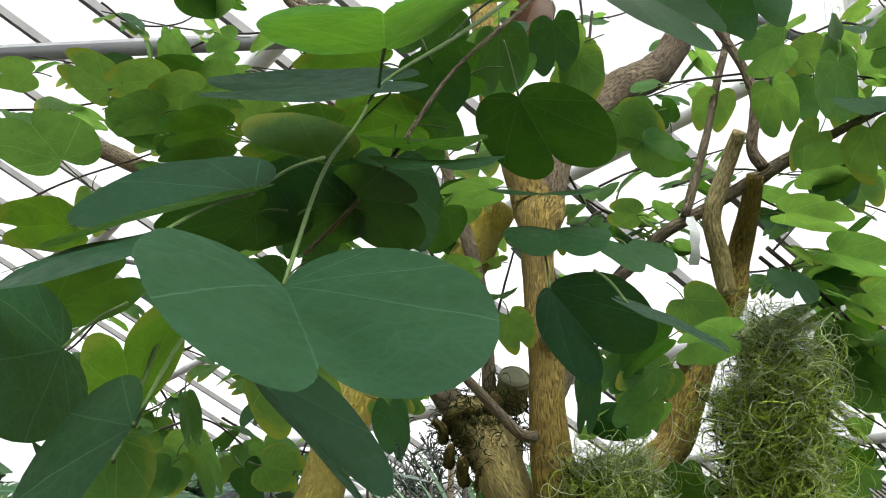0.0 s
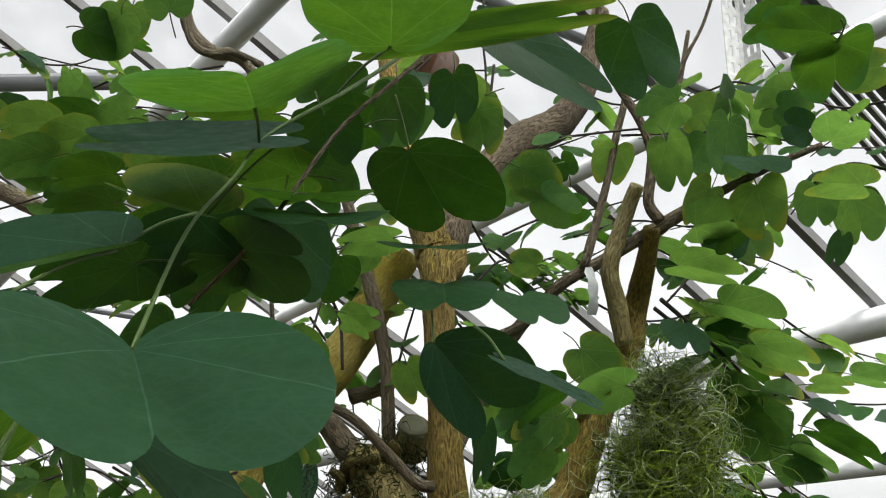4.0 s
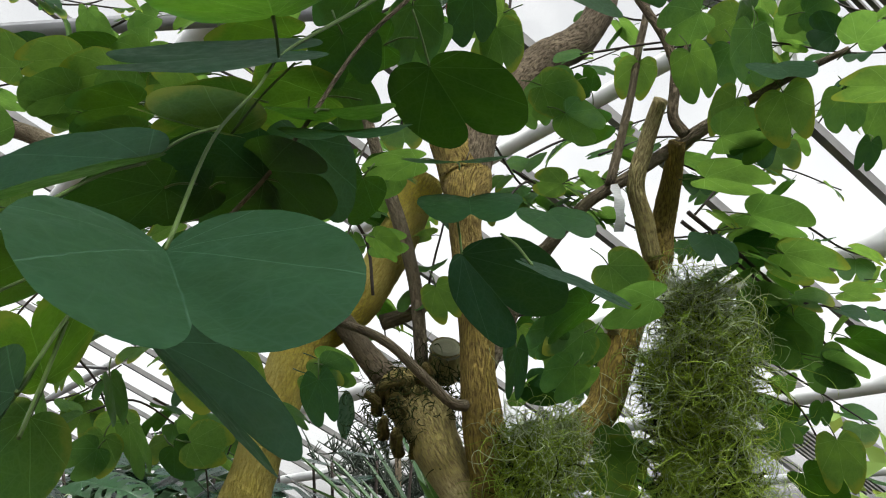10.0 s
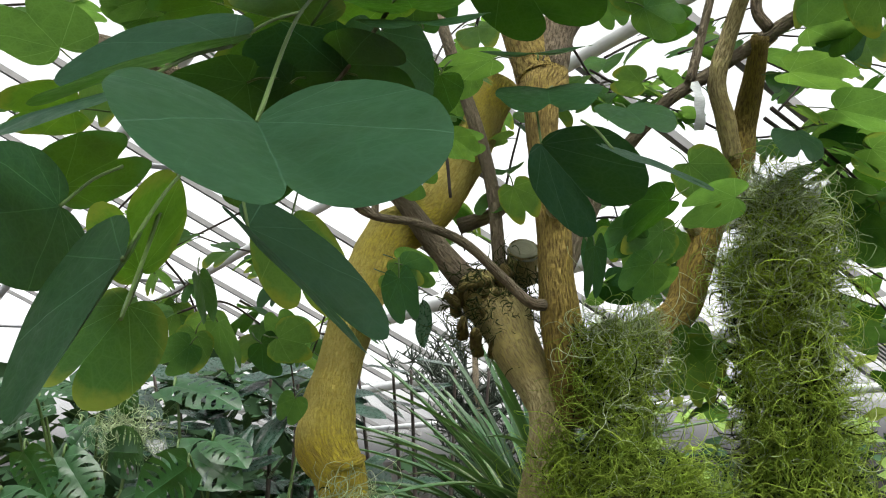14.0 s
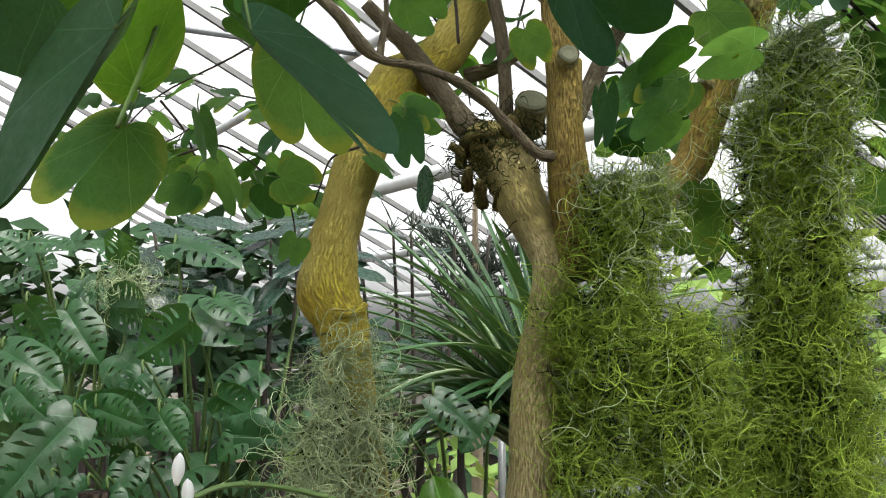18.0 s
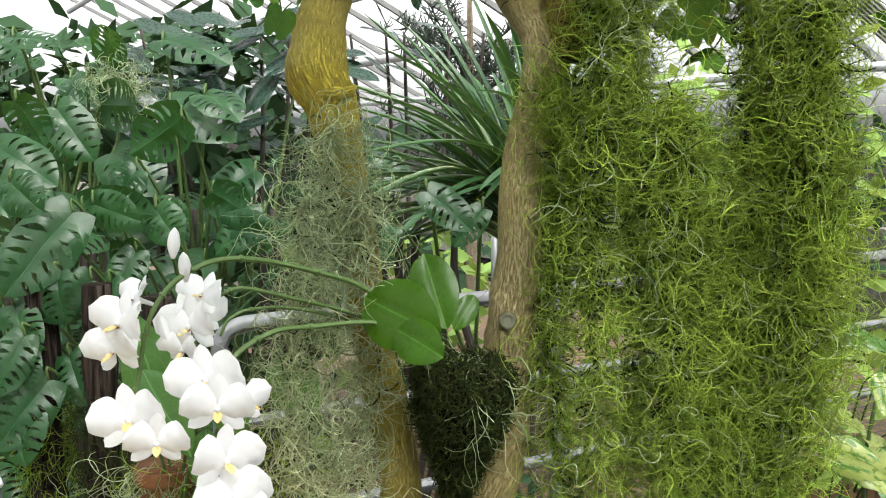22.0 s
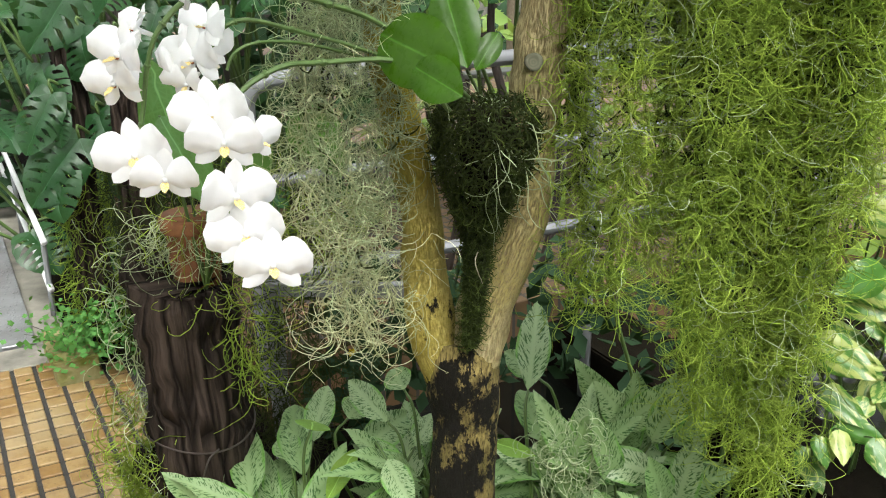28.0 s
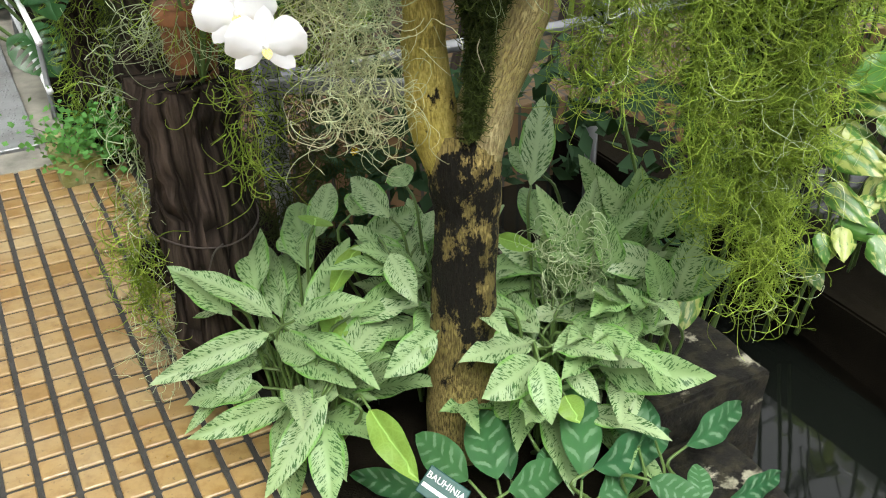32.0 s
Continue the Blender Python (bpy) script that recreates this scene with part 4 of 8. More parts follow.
near_leaf((-0.040, 0.559, 2.060), (0.009, -0.141, -0.048), (-0.143, -0.015, -0.006), (0.115, 0.020, 0.074), M_LEAF_EDGE, 0.07, 9, (-0.055, 0.72, 2.115))
near_leaf((0.046, 0.615, 2.143), (-0.002, -0.123, -0.017), (-0.124, 0.002, 0.028), (0.113, -0.006, 0.038), M_LEAF_EDGE, 0.07, 10, (0.002, 0.86, 2.24))
near_leaf((-0.241, 0.618, 1.879), (-0.009, -0.114, -0.035), (-0.047, 0.014, 0.095), (0.027, 0.016, -0.097), M_LEAF, 0.06, 11, (-0.23, 0.7, 1.93))
near_leaf((-0.146, 0.472, 1.812), (-0.061, 0.014, -0.091), (-0.084, 0.079, 0.038), (-0.047, 0.119, 0.013), M_LEAF, 0.06, 12, (-0.15, 0.6, 1.9))
near_leaf((-0.300, 0.925, 1.860), (-0.032, -0.081, -0.089), (-0.104, 0.031, 0.017), (0.070, 0.046, -0.077), M_LEAF_MID, 0.06, 13, (-0.28, 0.95, 1.93))
near_leaf((-0.284, 0.910, 1.890), (0.017, -0.114, 0.048), (-0.091, 0.025, 0.009), (0.079, 0.046, 0.109), M_LEAF_MID, 0.06, 14, (-0.27, 0.95, 1.95))
near_leaf((-0.182, 1.128, 1.985), (0.003, 0.094, -0.100), (-0.110, 0.024, -0.003), (0.134, -0.028, -0.069), M_LEAF_LIT_EDGE, 0.06, 15, (-0.17, 1.15, 2.05))
near_leaf((-0.095, 0.950, 2.107), (0.079, -0.052, -0.028), (-0.020, -0.075, 0.046), (0.024, 0.072, -0.082), M_LEAF, 0.06, 16, (-0.10, 1.05, 2.16))
near_leaf((-0.108, 0.822, 2.092), (-0.095, 0.010, 0.030), (-0.020, -0.060, -0.020), (0.040, 0.060, 0.099), M_LEAF_MID, 0.06, 17, (-0.05, 0.8, 2.15))
child("twig", tube("near_twig", [(-0.079, 0.469, 1.880, 0.0013), (-0.073, 0.55, 1.973, 0.0012), (-0.063, 0.655, 2.055, 0.0012), (-0.052, 0.757, 2.140, 0.0014), (0.004, 0.88, 2.249, 0.0022), (0.068, 1.0, 2.368, 0.0025), (0.12, 1.1, 2.48, 0.003)], M_TWIG_GREEN, 6, 8), tree)

leaf_at(-0.095, 0.950, 2.098, (-1.00, -0.03, 0.07), (0.03, 0.72, 0.70), 0.105, 0.100)
leaf_at(-0.024, 0.850, 2.127, (0.02, 0.92, 0.40), (-0.01, -0.40, 0.92), 0.123, 0.111, TOP)
leaf_at(-0.009, 0.900, 2.127, (-0.02, -0.93, -0.37), (-0.01, -0.37, 0.93), 0.126, 0.114, TOP)
leaf_at(0.105, 1.000, 2.131, (0.05, 0.90, 0.44), (-0.02, -0.44, 0.90), 0.124, 0.112, TOP)
leaf_at(0.116, 1.000, 2.090, (-0.06, -0.88, -0.47), (-0.02, -0.47, 0.88), 0.108, 0.097, TOP)
leaf_at(0.230, 1.500, 2.597, (-0.60, 0.76, -0.24), (0.52, 0.60, 0.61), 0.105, 0.094)
leaf_at(0.266, 1.400, 2.205, (0.21, -0.80, -0.56), (0.06, -0.56, 0.83), 0.111, 0.100, TOP)
leaf_at(-0.541, 1.300, 2.289, (-0.13, -0.97, 0.22), (-0.22, 0.24, 0.94), 0.135, 0.121)
leaf_at(-0.527, 1.400, 2.452, (-0.76, -0.20, 0.62), (0.30, 0.74, 0.61), 0.084, 0.076)
leaf_at(-0.291, 1.200, 2.268, (-0.96, -0.09, 0.27), (0.22, 0.39, 0.90), 0.092, 0.093)
leaf_at(-0.443, 1.400, 2.382, (-0.93, -0.12, 0.36), (0.20, 0.66, 0.72), 0.092, 0.082)
leaf_at(-0.401, 1.450, 2.471, (-0.99, 0.04, -0.12), (-0.07, 0.64, 0.77), 0.086, 0.077)
leaf_at(-0.018, 1.000, 2.287, (0.12, 0.75, -0.65), (-0.07, 0.66, 0.75), 0.085, 0.058)
leaf_at(0.047, 1.300, 2.428, (0.85, -0.24, 0.46), (0.07, 0.94, 0.35), 0.090, 0.081)
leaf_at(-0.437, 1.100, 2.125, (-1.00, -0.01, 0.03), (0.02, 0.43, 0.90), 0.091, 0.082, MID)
leaf_at(-0.696, 1.500, 2.529, (-1.00, -0.02, 0.06), (0.04, 0.53, 0.85), 0.068, 0.061)
leaf_at(-0.208, 1.200, 2.162, (-1.00, 0.02, -0.07), (-0.06, 0.47, 0.88), 0.060, 0.054)
leaf_at(0.303, 1.600, 2.509, (0.86, 0.16, -0.48), (0.10, 0.88, 0.46), 0.086, 0.077)
leaf_at(0.342, 1.600, 2.456, (0.84, 0.17, -0.52), (0.03, 0.94, 0.35), 0.079, 0.071)
leaf_at(0.413, 1.700, 2.546, (-0.56, -0.52, 0.65), (-0.18, 0.84, 0.52), 0.053, 0.047)
leaf_at(0.749, 1.800, 2.752, (-0.95, 0.09, -0.29), (-0.12, 0.77, 0.62), 0.086, 0.078)
leaf_at(0.731, 1.800, 2.689, (0.21, 0.30, -0.93), (0.46, 0.81, 0.36), 0.096, 0.086)
leaf_at(0.768, 1.700, 2.573, (-0.06, 0.81, 0.58), (0.01, -0.58, 0.82), 0.116, 0.105, TOP)
leaf_at(0.690, 1.700, 2.526, (-0.55, 0.25, -0.80), (-0.45, 0.72, 0.53), 0.105, 0.094)
leaf_at(0.705, 1.700, 2.476, (0.13, 0.30, -0.94), (0.32, 0.89, 0.33), 0.099, 0.089)
leaf_at(0.707, 1.800, 2.300, (1.00, -0.01, 0.05), (-0.04, 0.38, 0.93), 0.108, 0.120)
leaf_at(0.770, 1.800, 2.245, (0.92, 0.12, -0.37), (0.18, 0.71, 0.68), 0.089, 0.080)
leaf_at(0.750, 1.900, 2.204, (0.30, 0.60, -0.74), (-0.12, 0.79, 0.60), 0.082, 0.074)
leaf_at(0.802, 1.900, 2.137, (0.51, 0.26, -0.82), (0.20, 0.89, 0.41), 0.084, 0.076)
leaf_at(-0.442, 1.100, 2.030, (0.89, -0.14, 0.44), (-0.33, 0.46, 0.82), 0.112, 0.100)
leaf_at(-0.082, 1.500, 1.980, (0.13, 0.30, -0.94), (-0.74, 0.67, 0.11), 0.076, 0.068, TOP)
leaf_at(0.252, 1.700, 1.990, (0.28, 0.96, -0.06), (-0.57, 0.21, 0.80), 0.076, 0.069)
leaf_at(0.235, 1.700, 2.062, (0.08, 0.30, -0.95), (-0.77, 0.63, 0.13), 0.045, 0.068, TOP)
leaf_at(0.342, 1.700, 2.063, (-0.12, 0.80, -0.59), (0.08, 0.60, 0.80), 0.087, 0.078)
leaf_at(0.339, 1.500, 2.088, (-0.91, 0.12, -0.40), (-0.30, 0.45, 0.84), 0.095, 0.085)
leaf_at(0.104, 1.600, 2.146, (0.46, 0.27, -0.85), (0.30, 0.85, 0.44), 0.069, 0.062)
leaf_at(0.402, 1.200, 2.558, (0.38, 0.46, -0.80), (0.01, 0.86, 0.50), 0.118, 0.106)
leaf_at(0.589, 1.000, 2.423, (-0.99, 0.04, 0.11), (0.11, 0.68, 0.72), 0.061, 0.090)
leaf_at(0.595, 1.000, 2.411, (0.26, 0.95, -0.19), (-0.27, 0.26, 0.93), 0.110, 0.075)
leaf_at(0.847, 1.600, 2.857, (-0.97, 0.15, -0.20), (-0.12, 0.41, 0.90), 0.113, 0.101)
leaf_at(0.689, 1.700, 2.293, (0.98, -0.00, -0.22), (0.21, 0.33, 0.92), 0.105, 0.112)
leaf_at(0.740, 1.700, 2.219, (0.97, 0.02, -0.26), (0.24, 0.33, 0.91), 0.104, 0.112)
leaf_at(0.705, 1.800, 2.157, (1.00, -0.08, -0.00), (0.06, 0.69, 0.72), 0.077, 0.069)
leaf_at(0.784, 1.800, 2.126, (0.36, 0.30, -0.89), (0.46, 0.77, 0.44), 0.088, 0.079)
leaf_at(0.887, 1.800, 2.079, (0.93, 0.06, -0.37), (0.33, 0.33, 0.88), 0.083, 0.121)
leaf_at(0.833, 1.800, 2.042, (0.93, 0.06, -0.37), (0.33, 0.34, 0.88), 0.089, 0.080)
leaf_at(1.021, 1.900, 2.212, (0.99, -0.03, -0.14), (0.14, 0.33, 0.93), 0.080, 0.081)
leaf_at(0.983, 2.000, 2.216, (1.00, -0.08, -0.00), (0.03, 0.34, 0.94), 0.075, 0.078)
leaf_at(0.611, 1.700, 2.367, (0.99, -0.05, -0.09), (0.10, 0.33, 0.94), 0.098, 0.116)
leaf_at(0.687, 1.600, 2.415, (-0.50, 0.69, -0.52), (0.32, 0.71, 0.63), 0.071, 0.063)
leaf_at(0.693, 1.500, 2.443, (0.37, 0.82, -0.45), (-0.21, 0.54, 0.82), 0.106, 0.095)
leaf_at(0.899, 1.700, 2.537, (0.10, 0.34, -0.94), (0.61, 0.72, 0.32), 0.085, 0.077)
leaf_at(0.970, 1.700, 2.516, (0.27, 0.31, -0.91), (0.62, 0.67, 0.41), 0.100, 0.090)
leaf_at(0.689, 1.500, 2.495, (-0.12, -0.82, -0.56), (-0.06, -0.56, 0.83), 0.112, 0.101, TOP)
leaf_at(0.744, 1.700, 2.715, (-0.75, -0.66, -0.04), (-0.61, 0.66, 0.44), 0.090, 0.081)
leaf_at(0.698, 1.600, 2.618, (-0.13, 0.35, -0.93), (-0.47, 0.80, 0.37), 0.112, 0.101)
leaf_at(0.829, 1.400, 2.610, (0.91, -0.40, 0.03), (0.37, 0.85, 0.37), 0.076, 0.068)
leaf_at(0.825, 1.600, 2.688, (-0.85, 0.24, -0.46), (-0.16, 0.72, 0.67), 0.096, 0.086)
leaf_at(0.640, 1.700, 2.711, (-0.73, 0.65, -0.20), (0.49, 0.71, 0.50), 0.095, 0.085)
leaf_at(0.848, 1.600, 2.606, (-0.97, -0.22, 0.06), (-0.18, 0.91, 0.37), 0.074, 0.066)
leaf_at(0.782, 1.400, 2.482, (0.17, -0.95, 0.25), (0.35, 0.29, 0.89), 0.083, 0.074)
leaf_at(0.799, 1.600, 2.651, (0.97, 0.22, -0.06), (-0.18, 0.91, 0.37), 0.074, 0.067)
leaf_at(0.883, 1.500, 2.449, (-0.98, 0.01, 0.19), (0.18, 0.33, 0.93), 0.091, 0.099)
leaf_at(0.882, 1.600, 2.393, (-0.26, 0.35, -0.90), (0.79, 0.61, 0.01), 0.047, 0.053, TOP)
leaf_at(0.173, 0.950, 2.371, (0.88, 0.10, -0.46), (0.14, -0.99, 0.06), 0.074, 0.144, TOP)
leaf_at(0.050, 0.800, 2.259, (0.98, -0.14, 0.16), (-0.02, 0.69, 0.72), 0.035, 0.211, MID)
leaf_at(-0.292, 1.400, 2.673, (-0.16, -0.42, 0.89), (0.06, 0.90, 0.43), 0.082, 0.074)
leaf_at(-0.395, 1.500, 2.728, (-0.38, 0.70, -0.61), (0.26, 0.71, 0.65), 0.087, 0.078)
leaf_at(-0.405, 1.600, 2.811, (-0.11, 0.58, -0.80), (0.11, 0.81, 0.57), 0.073, 0.065)
leaf_at(-0.453, 1.500, 2.697, (0.79, 0.61, -0.02), (-0.54, 0.71, 0.46), 0.086, 0.078)
leaf_at(-0.565, 1.800, 2.784, (-0.08, 0.80, -0.60), (0.14, 0.60, 0.79), 0.045, 0.041)
leaf_at(-0.294, 1.200, 2.278, (-0.98, 0.14, -0.17), (-0.11, 0.35, 0.93), 0.079, 0.081)
leaf_at(-0.386, 1.400, 2.447, (-0.98, -0.09, 0.16), (-0.03, 0.93, 0.36), 0.069, 0.062)
leaf_at(-0.443, 1.400, 2.402, (-1.00, 0.06, 0.05), (0.08, 0.41, 0.91), 0.085, 0.077)
leaf_at(-0.532, 1.500, 2.533, (-0.97, -0.21, -0.10), (-0.23, 0.92, 0.33), 0.065, 0.058)
leaf_at(-0.327, 1.300, 2.347, (-0.62, -0.77, -0.14), (-0.75, 0.53, 0.40), 0.087, 0.078)
leaf_at(0.039, 1.500, 2.556, (0.60, -0.80, -0.04), (0.72, 0.53, 0.45), 0.095, 0.086)
leaf_at(0.254, 1.600, 2.606, (-0.62, -0.78, -0.01), (-0.66, 0.52, 0.54), 0.082, 0.074)
leaf_at(0.354, 1.600, 2.508, (-0.83, 0.52, -0.23), (0.38, 0.81, 0.45), 0.091, 0.082)
leaf_at(0.402, 1.800, 2.503, (0.94, -0.19, 0.29), (-0.11, 0.64, 0.76), 0.079, 0.071)
leaf_at(0.364, 1.800, 2.396, (-0.98, 0.01, 0.19), (0.12, 0.82, 0.55), 0.062, 0.056)
leaf_at(0.610, 1.700, 2.623, (0.37, 0.29, -0.88), (0.76, 0.45, 0.47), 0.103, 0.094)
leaf_at(0.614, 1.600, 2.407, (0.97, -0.14, 0.17), (-0.03, 0.68, 0.73), 0.091, 0.082)
leaf_at(0.386, 1.700, 2.081, (-0.66, 0.47, -0.59), (0.21, 0.86, 0.46), 0.079, 0.071)
leaf_at(0.265, 1.700, 1.993, (0.91, 0.38, -0.17), (-0.28, 0.85, 0.44), 0.067, 0.060)
leaf_at(-0.182, 1.100, 2.065, (-0.67, 0.06, -0.74), (-0.39, 0.82, 0.42), 0.079, 0.071)
leaf_at(-0.106, 1.600, 2.006, (0.86, 0.18, -0.47), (-0.12, 0.98, 0.16), 0.063, 0.057)
leaf_at(-0.094, 1.700, 2.045, (0.96, 0.06, -0.28), (0.17, 0.67, 0.72), 0.078, 0.070)
leaf_at(-0.259, 1.500, 1.898, (-0.16, -0.61, 0.77), (-0.13, 0.79, 0.60), 0.051, 0.046)
leaf_at(-0.293, 1.500, 1.886, (0.57, 0.54, -0.62), (-0.32, 0.84, 0.44), 0.063, 0.057)
leaf_at(-0.224, 1.400, 1.796, (-0.43, 0.50, -0.75), (0.17, 0.86, 0.48), 0.043, 0.039)
leaf_at(-0.403, 1.500, 1.887, (-0.79, 0.04, -0.61), (-0.14, 0.96, 0.25), 0.060, 0.054)
leaf_at(-0.395, 1.500, 1.904, (-0.32, 0.43, -0.84), (0.09, 0.90, 0.43), 0.064, 0.057)
leaf_at(-0.361, 1.500, 1.921, (0.52, 0.11, -0.85), (0.64, 0.61, 0.47), 0.079, 0.080)
leaf_at(0.301, 1.600, 2.072, (-0.66, 0.49, -0.58), (0.29, 0.87, 0.40), 0.063, 0.057)
leaf_at(0.346, 1.600, 2.062, (-0.76, 0.31, -0.58), (0.18, 0.95, 0.27), 0.081, 0.073)
leaf_at(0.326, 1.600, 2.008, (-0.58, 0.51, -0.63), (0.26, 0.85, 0.45), 0.072, 0.065)
leaf_at(0.233, 1.600, 2.041, (-0.07, 0.11, -0.99), (0.75, 0.66, 0.02), 0.049, 0.086, TOP)
leaf_at(0.431, 1.900, 1.897, (0.76, 0.09, -0.64), (0.36, 0.76, 0.54), 0.092, 0.083)
leaf_at(0.758, 1.800, 2.281, (-0.58, 0.74, -0.33), (0.56, 0.66, 0.50), 0.082, 0.073)
leaf_at(0.758, 1.800, 2.135, (-0.74, 0.61, -0.30), (0.50, 0.79, 0.35), 0.091, 0.082)
leaf_at(0.419, 1.700, 2.204, (0.75, 0.10, -0.65), (0.29, 0.84, 0.45), 0.099, 0.089)
leaf_at(0.006, 1.500, 2.202, (0.85, 0.08, -0.52), (0.38, 0.58, 0.72), 0.054, 0.050)
leaf_at(0.001, 1.600, 2.220, (0.99, -0.06, 0.14), (-0.08, 0.57, 0.82), 0.064, 0.058)
leaf_at(0.001, 1.700, 2.389, (0.99, -0.06, 0.14), (-0.08, 0.57, 0.82), 0.069, 0.062)
leaf_at(-0.069, 1.300, 2.104, (0.63, 0.70, -0.35), (-0.45, 0.69, 0.57), 0.069, 0.062)
leaf_at(-0.271, 1.200, 2.049, (0.94, 0.05, -0.33), (0.24, 0.59, 0.77), 0.074, 0.066)
leaf_at(-0.249, 1.400, 1.882, (0.63, 0.77, -0.08), (-0.67, 0.60, 0.44), 0.071, 0.064)
leaf_at(-0.083, 1.600, 2.020, (0.92, 0.14, -0.36), (-0.04, 0.96, 0.26), 0.055, 0.050)
leaf_at(-0.363, 1.400, 1.972, (0.23, 0.22, -0.95), (0.75, 0.58, 0.32), 0.073, 0.066)
leaf_at(0.714, 1.800, 2.149, (0.87, 0.46, -0.16), (-0.39, 0.86, 0.34), 0.095, 0.086)
leaf_at(0.730, 1.800, 2.095, (0.86, 0.10, -0.50), (0.25, 0.77, 0.58), 0.094, 0.085)
leaf_at(0.829, 1.800, 2.030, (0.94, 0.05, -0.33), (0.06, 0.95, 0.31), 0.073, 0.066)
leaf_at(0.833, 1.800, 1.894, (0.20, 0.22, -0.95), (0.77, 0.57, 0.30), 0.096, 0.095)
leaf_at(0.805, 1.900, 1.841, (0.80, 0.12, -0.58), (0.47, 0.47, 0.75), 0.101, 0.092)
leaf_at(0.444, 1.900, 1.934, (0.15, 0.47, -0.87), (-0.01, 0.88, 0.48), 0.076, 0.068)
leaf_at(0.471, 2.000, 1.855, (0.36, 0.21, -0.91), (0.54, 0.75, 0.38), 0.067, 0.061)
leaf_at(0.749, 1.900, 1.928, (0.85, 0.10, -0.52), (0.22, 0.82, 0.53), 0.070, 0.063)
leaf_at(0.304, 1.700, 2.091, (0.97, 0.19, -0.11), (-0.16, 0.95, 0.26), 0.079, 0.071)
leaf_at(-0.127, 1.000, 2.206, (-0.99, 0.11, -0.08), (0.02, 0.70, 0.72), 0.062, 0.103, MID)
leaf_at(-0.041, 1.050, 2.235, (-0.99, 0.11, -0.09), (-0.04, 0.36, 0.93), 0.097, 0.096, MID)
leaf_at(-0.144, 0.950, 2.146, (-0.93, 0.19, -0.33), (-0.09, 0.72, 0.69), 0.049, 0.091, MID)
leaf_at(-0.104, 1.000, 2.139, (-0.98, 0.13, -0.15), (-0.01, 0.70, 0.71), 0.068, 0.093)
leaf_at(-0.064, 1.050, 2.185, (-0.01, 0.33, -0.94), (-0.72, 0.66, 0.24), 0.141, 0.097)
leaf_at(0.028, 1.100, 2.326, (-0.98, 0.13, -0.14), (-0.08, 0.37, 0.93), 0.103, 0.093)
leaf_at(0.067, 1.200, 2.438, (0.08, 0.32, -0.94), (0.59, 0.75, 0.31), 0.091, 0.082)
leaf_at(-0.084, 1.100, 2.338, (-1.00, 0.09, -0.02), (0.01, 0.35, 0.94), 0.071, 0.105, MID)
leaf_at(-0.002, 1.200, 2.473, (-0.57, 0.54, -0.62), (0.23, 0.83, 0.51), 0.090, 0.081)
leaf_at(-0.410, 1.300, 2.416, (-0.99, 0.05, 0.09), (0.10, 0.34, 0.93), 0.078, 0.077)
leaf_at(-0.375, 1.350, 2.460, (-0.99, 0.05, 0.09), (0.11, 0.34, 0.93), 0.059, 0.072)
leaf_at(-0.325, 1.350, 2.450, (-0.97, 0.14, -0.17), (-0.10, 0.41, 0.91), 0.062, 0.056)
leaf_at(-0.354, 1.300, 2.398, (-0.99, 0.12, -0.11), (-0.05, 0.42, 0.91), 0.084, 0.076)
leaf_at(-0.406, 1.300, 2.363, (-0.99, 0.10, -0.06), (-0.02, 0.35, 0.93), 0.085, 0.076)
leaf_at(-0.266, 1.100, 2.251, (-0.99, 0.10, -0.04), (-0.00, 0.35, 0.94), 0.072, 0.081)
leaf_at(-0.263, 1.100, 2.215, (-1.00, 0.08, 0.02), (0.05, 0.35, 0.94), 0.052, 0.076)
leaf_at(0.076, 1.500, 2.331, (-1.00, 0.09, -0.01), (0.02, 0.35, 0.94), 0.072, 0.087)
leaf_at(0.044, 1.600, 2.344, (-0.81, 0.25, -0.54), (-0.01, 0.90, 0.44), 0.054, 0.049)
leaf_at(-0.183, 0.900, 2.071, (-0.97, 0.15, -0.20), (-0.04, 0.71, 0.71), 0.069, 0.095)
leaf_at(-0.150, 0.950, 2.088, (-0.95, 0.18, -0.28), (-0.07, 0.71, 0.70), 0.054, 0.060)
leaf_at(0.166, 1.400, 2.576, (0.15, 0.32, -0.94), (0.56, 0.76, 0.34), 0.093, 0.083)
leaf_at(0.216, 1.500, 2.568, (0.28, 0.30, -0.91), (0.59, 0.70, 0.41), 0.090, 0.081)
leaf_at(-0.033, 1.200, 2.319, (0.57, 0.50, -0.66), (-0.09, 0.83, 0.55), 0.075, 0.068)
leaf_at(-0.106, 1.250, 2.368, (-0.46, 0.86, -0.23), (0.56, 0.47, 0.68), 0.086, 0.078, MID)
leaf_at(-0.245, 1.300, 2.349, (-0.86, -0.10, 0.50), (0.30, 0.69, 0.65), 0.072, 0.065)
leaf_at(-0.003, 1.200, 2.190, (-0.42, 0.71, -0.57), (0.30, 0.70, 0.65), 0.073, 0.066)
leaf_at(-0.145, 1.100, 2.129, (-0.54, 0.57, -0.62), (0.25, 0.81, 0.53), 0.066, 0.059)
leaf_at(-0.568, 1.400, 2.166, (0.94, 0.05, -0.33), (0.25, 0.53, 0.81), 0.058, 0.052)
leaf_at(0.497, 1.700, 2.139, (-1.00, 0.05, -0.08), (-0.04, 0.54, 0.84), 0.111, 0.100)
leaf_at(0.356, 1.800, 2.006, (0.72, -0.18, 0.67), (-0.18, 0.88, 0.43), 0.065, 0.058)
leaf_at(0.165, 1.70, 2.80, (-0.25, -0.3, -1), (0.4, -0.8, 0.4), 0.085, 0.10, DEAD)

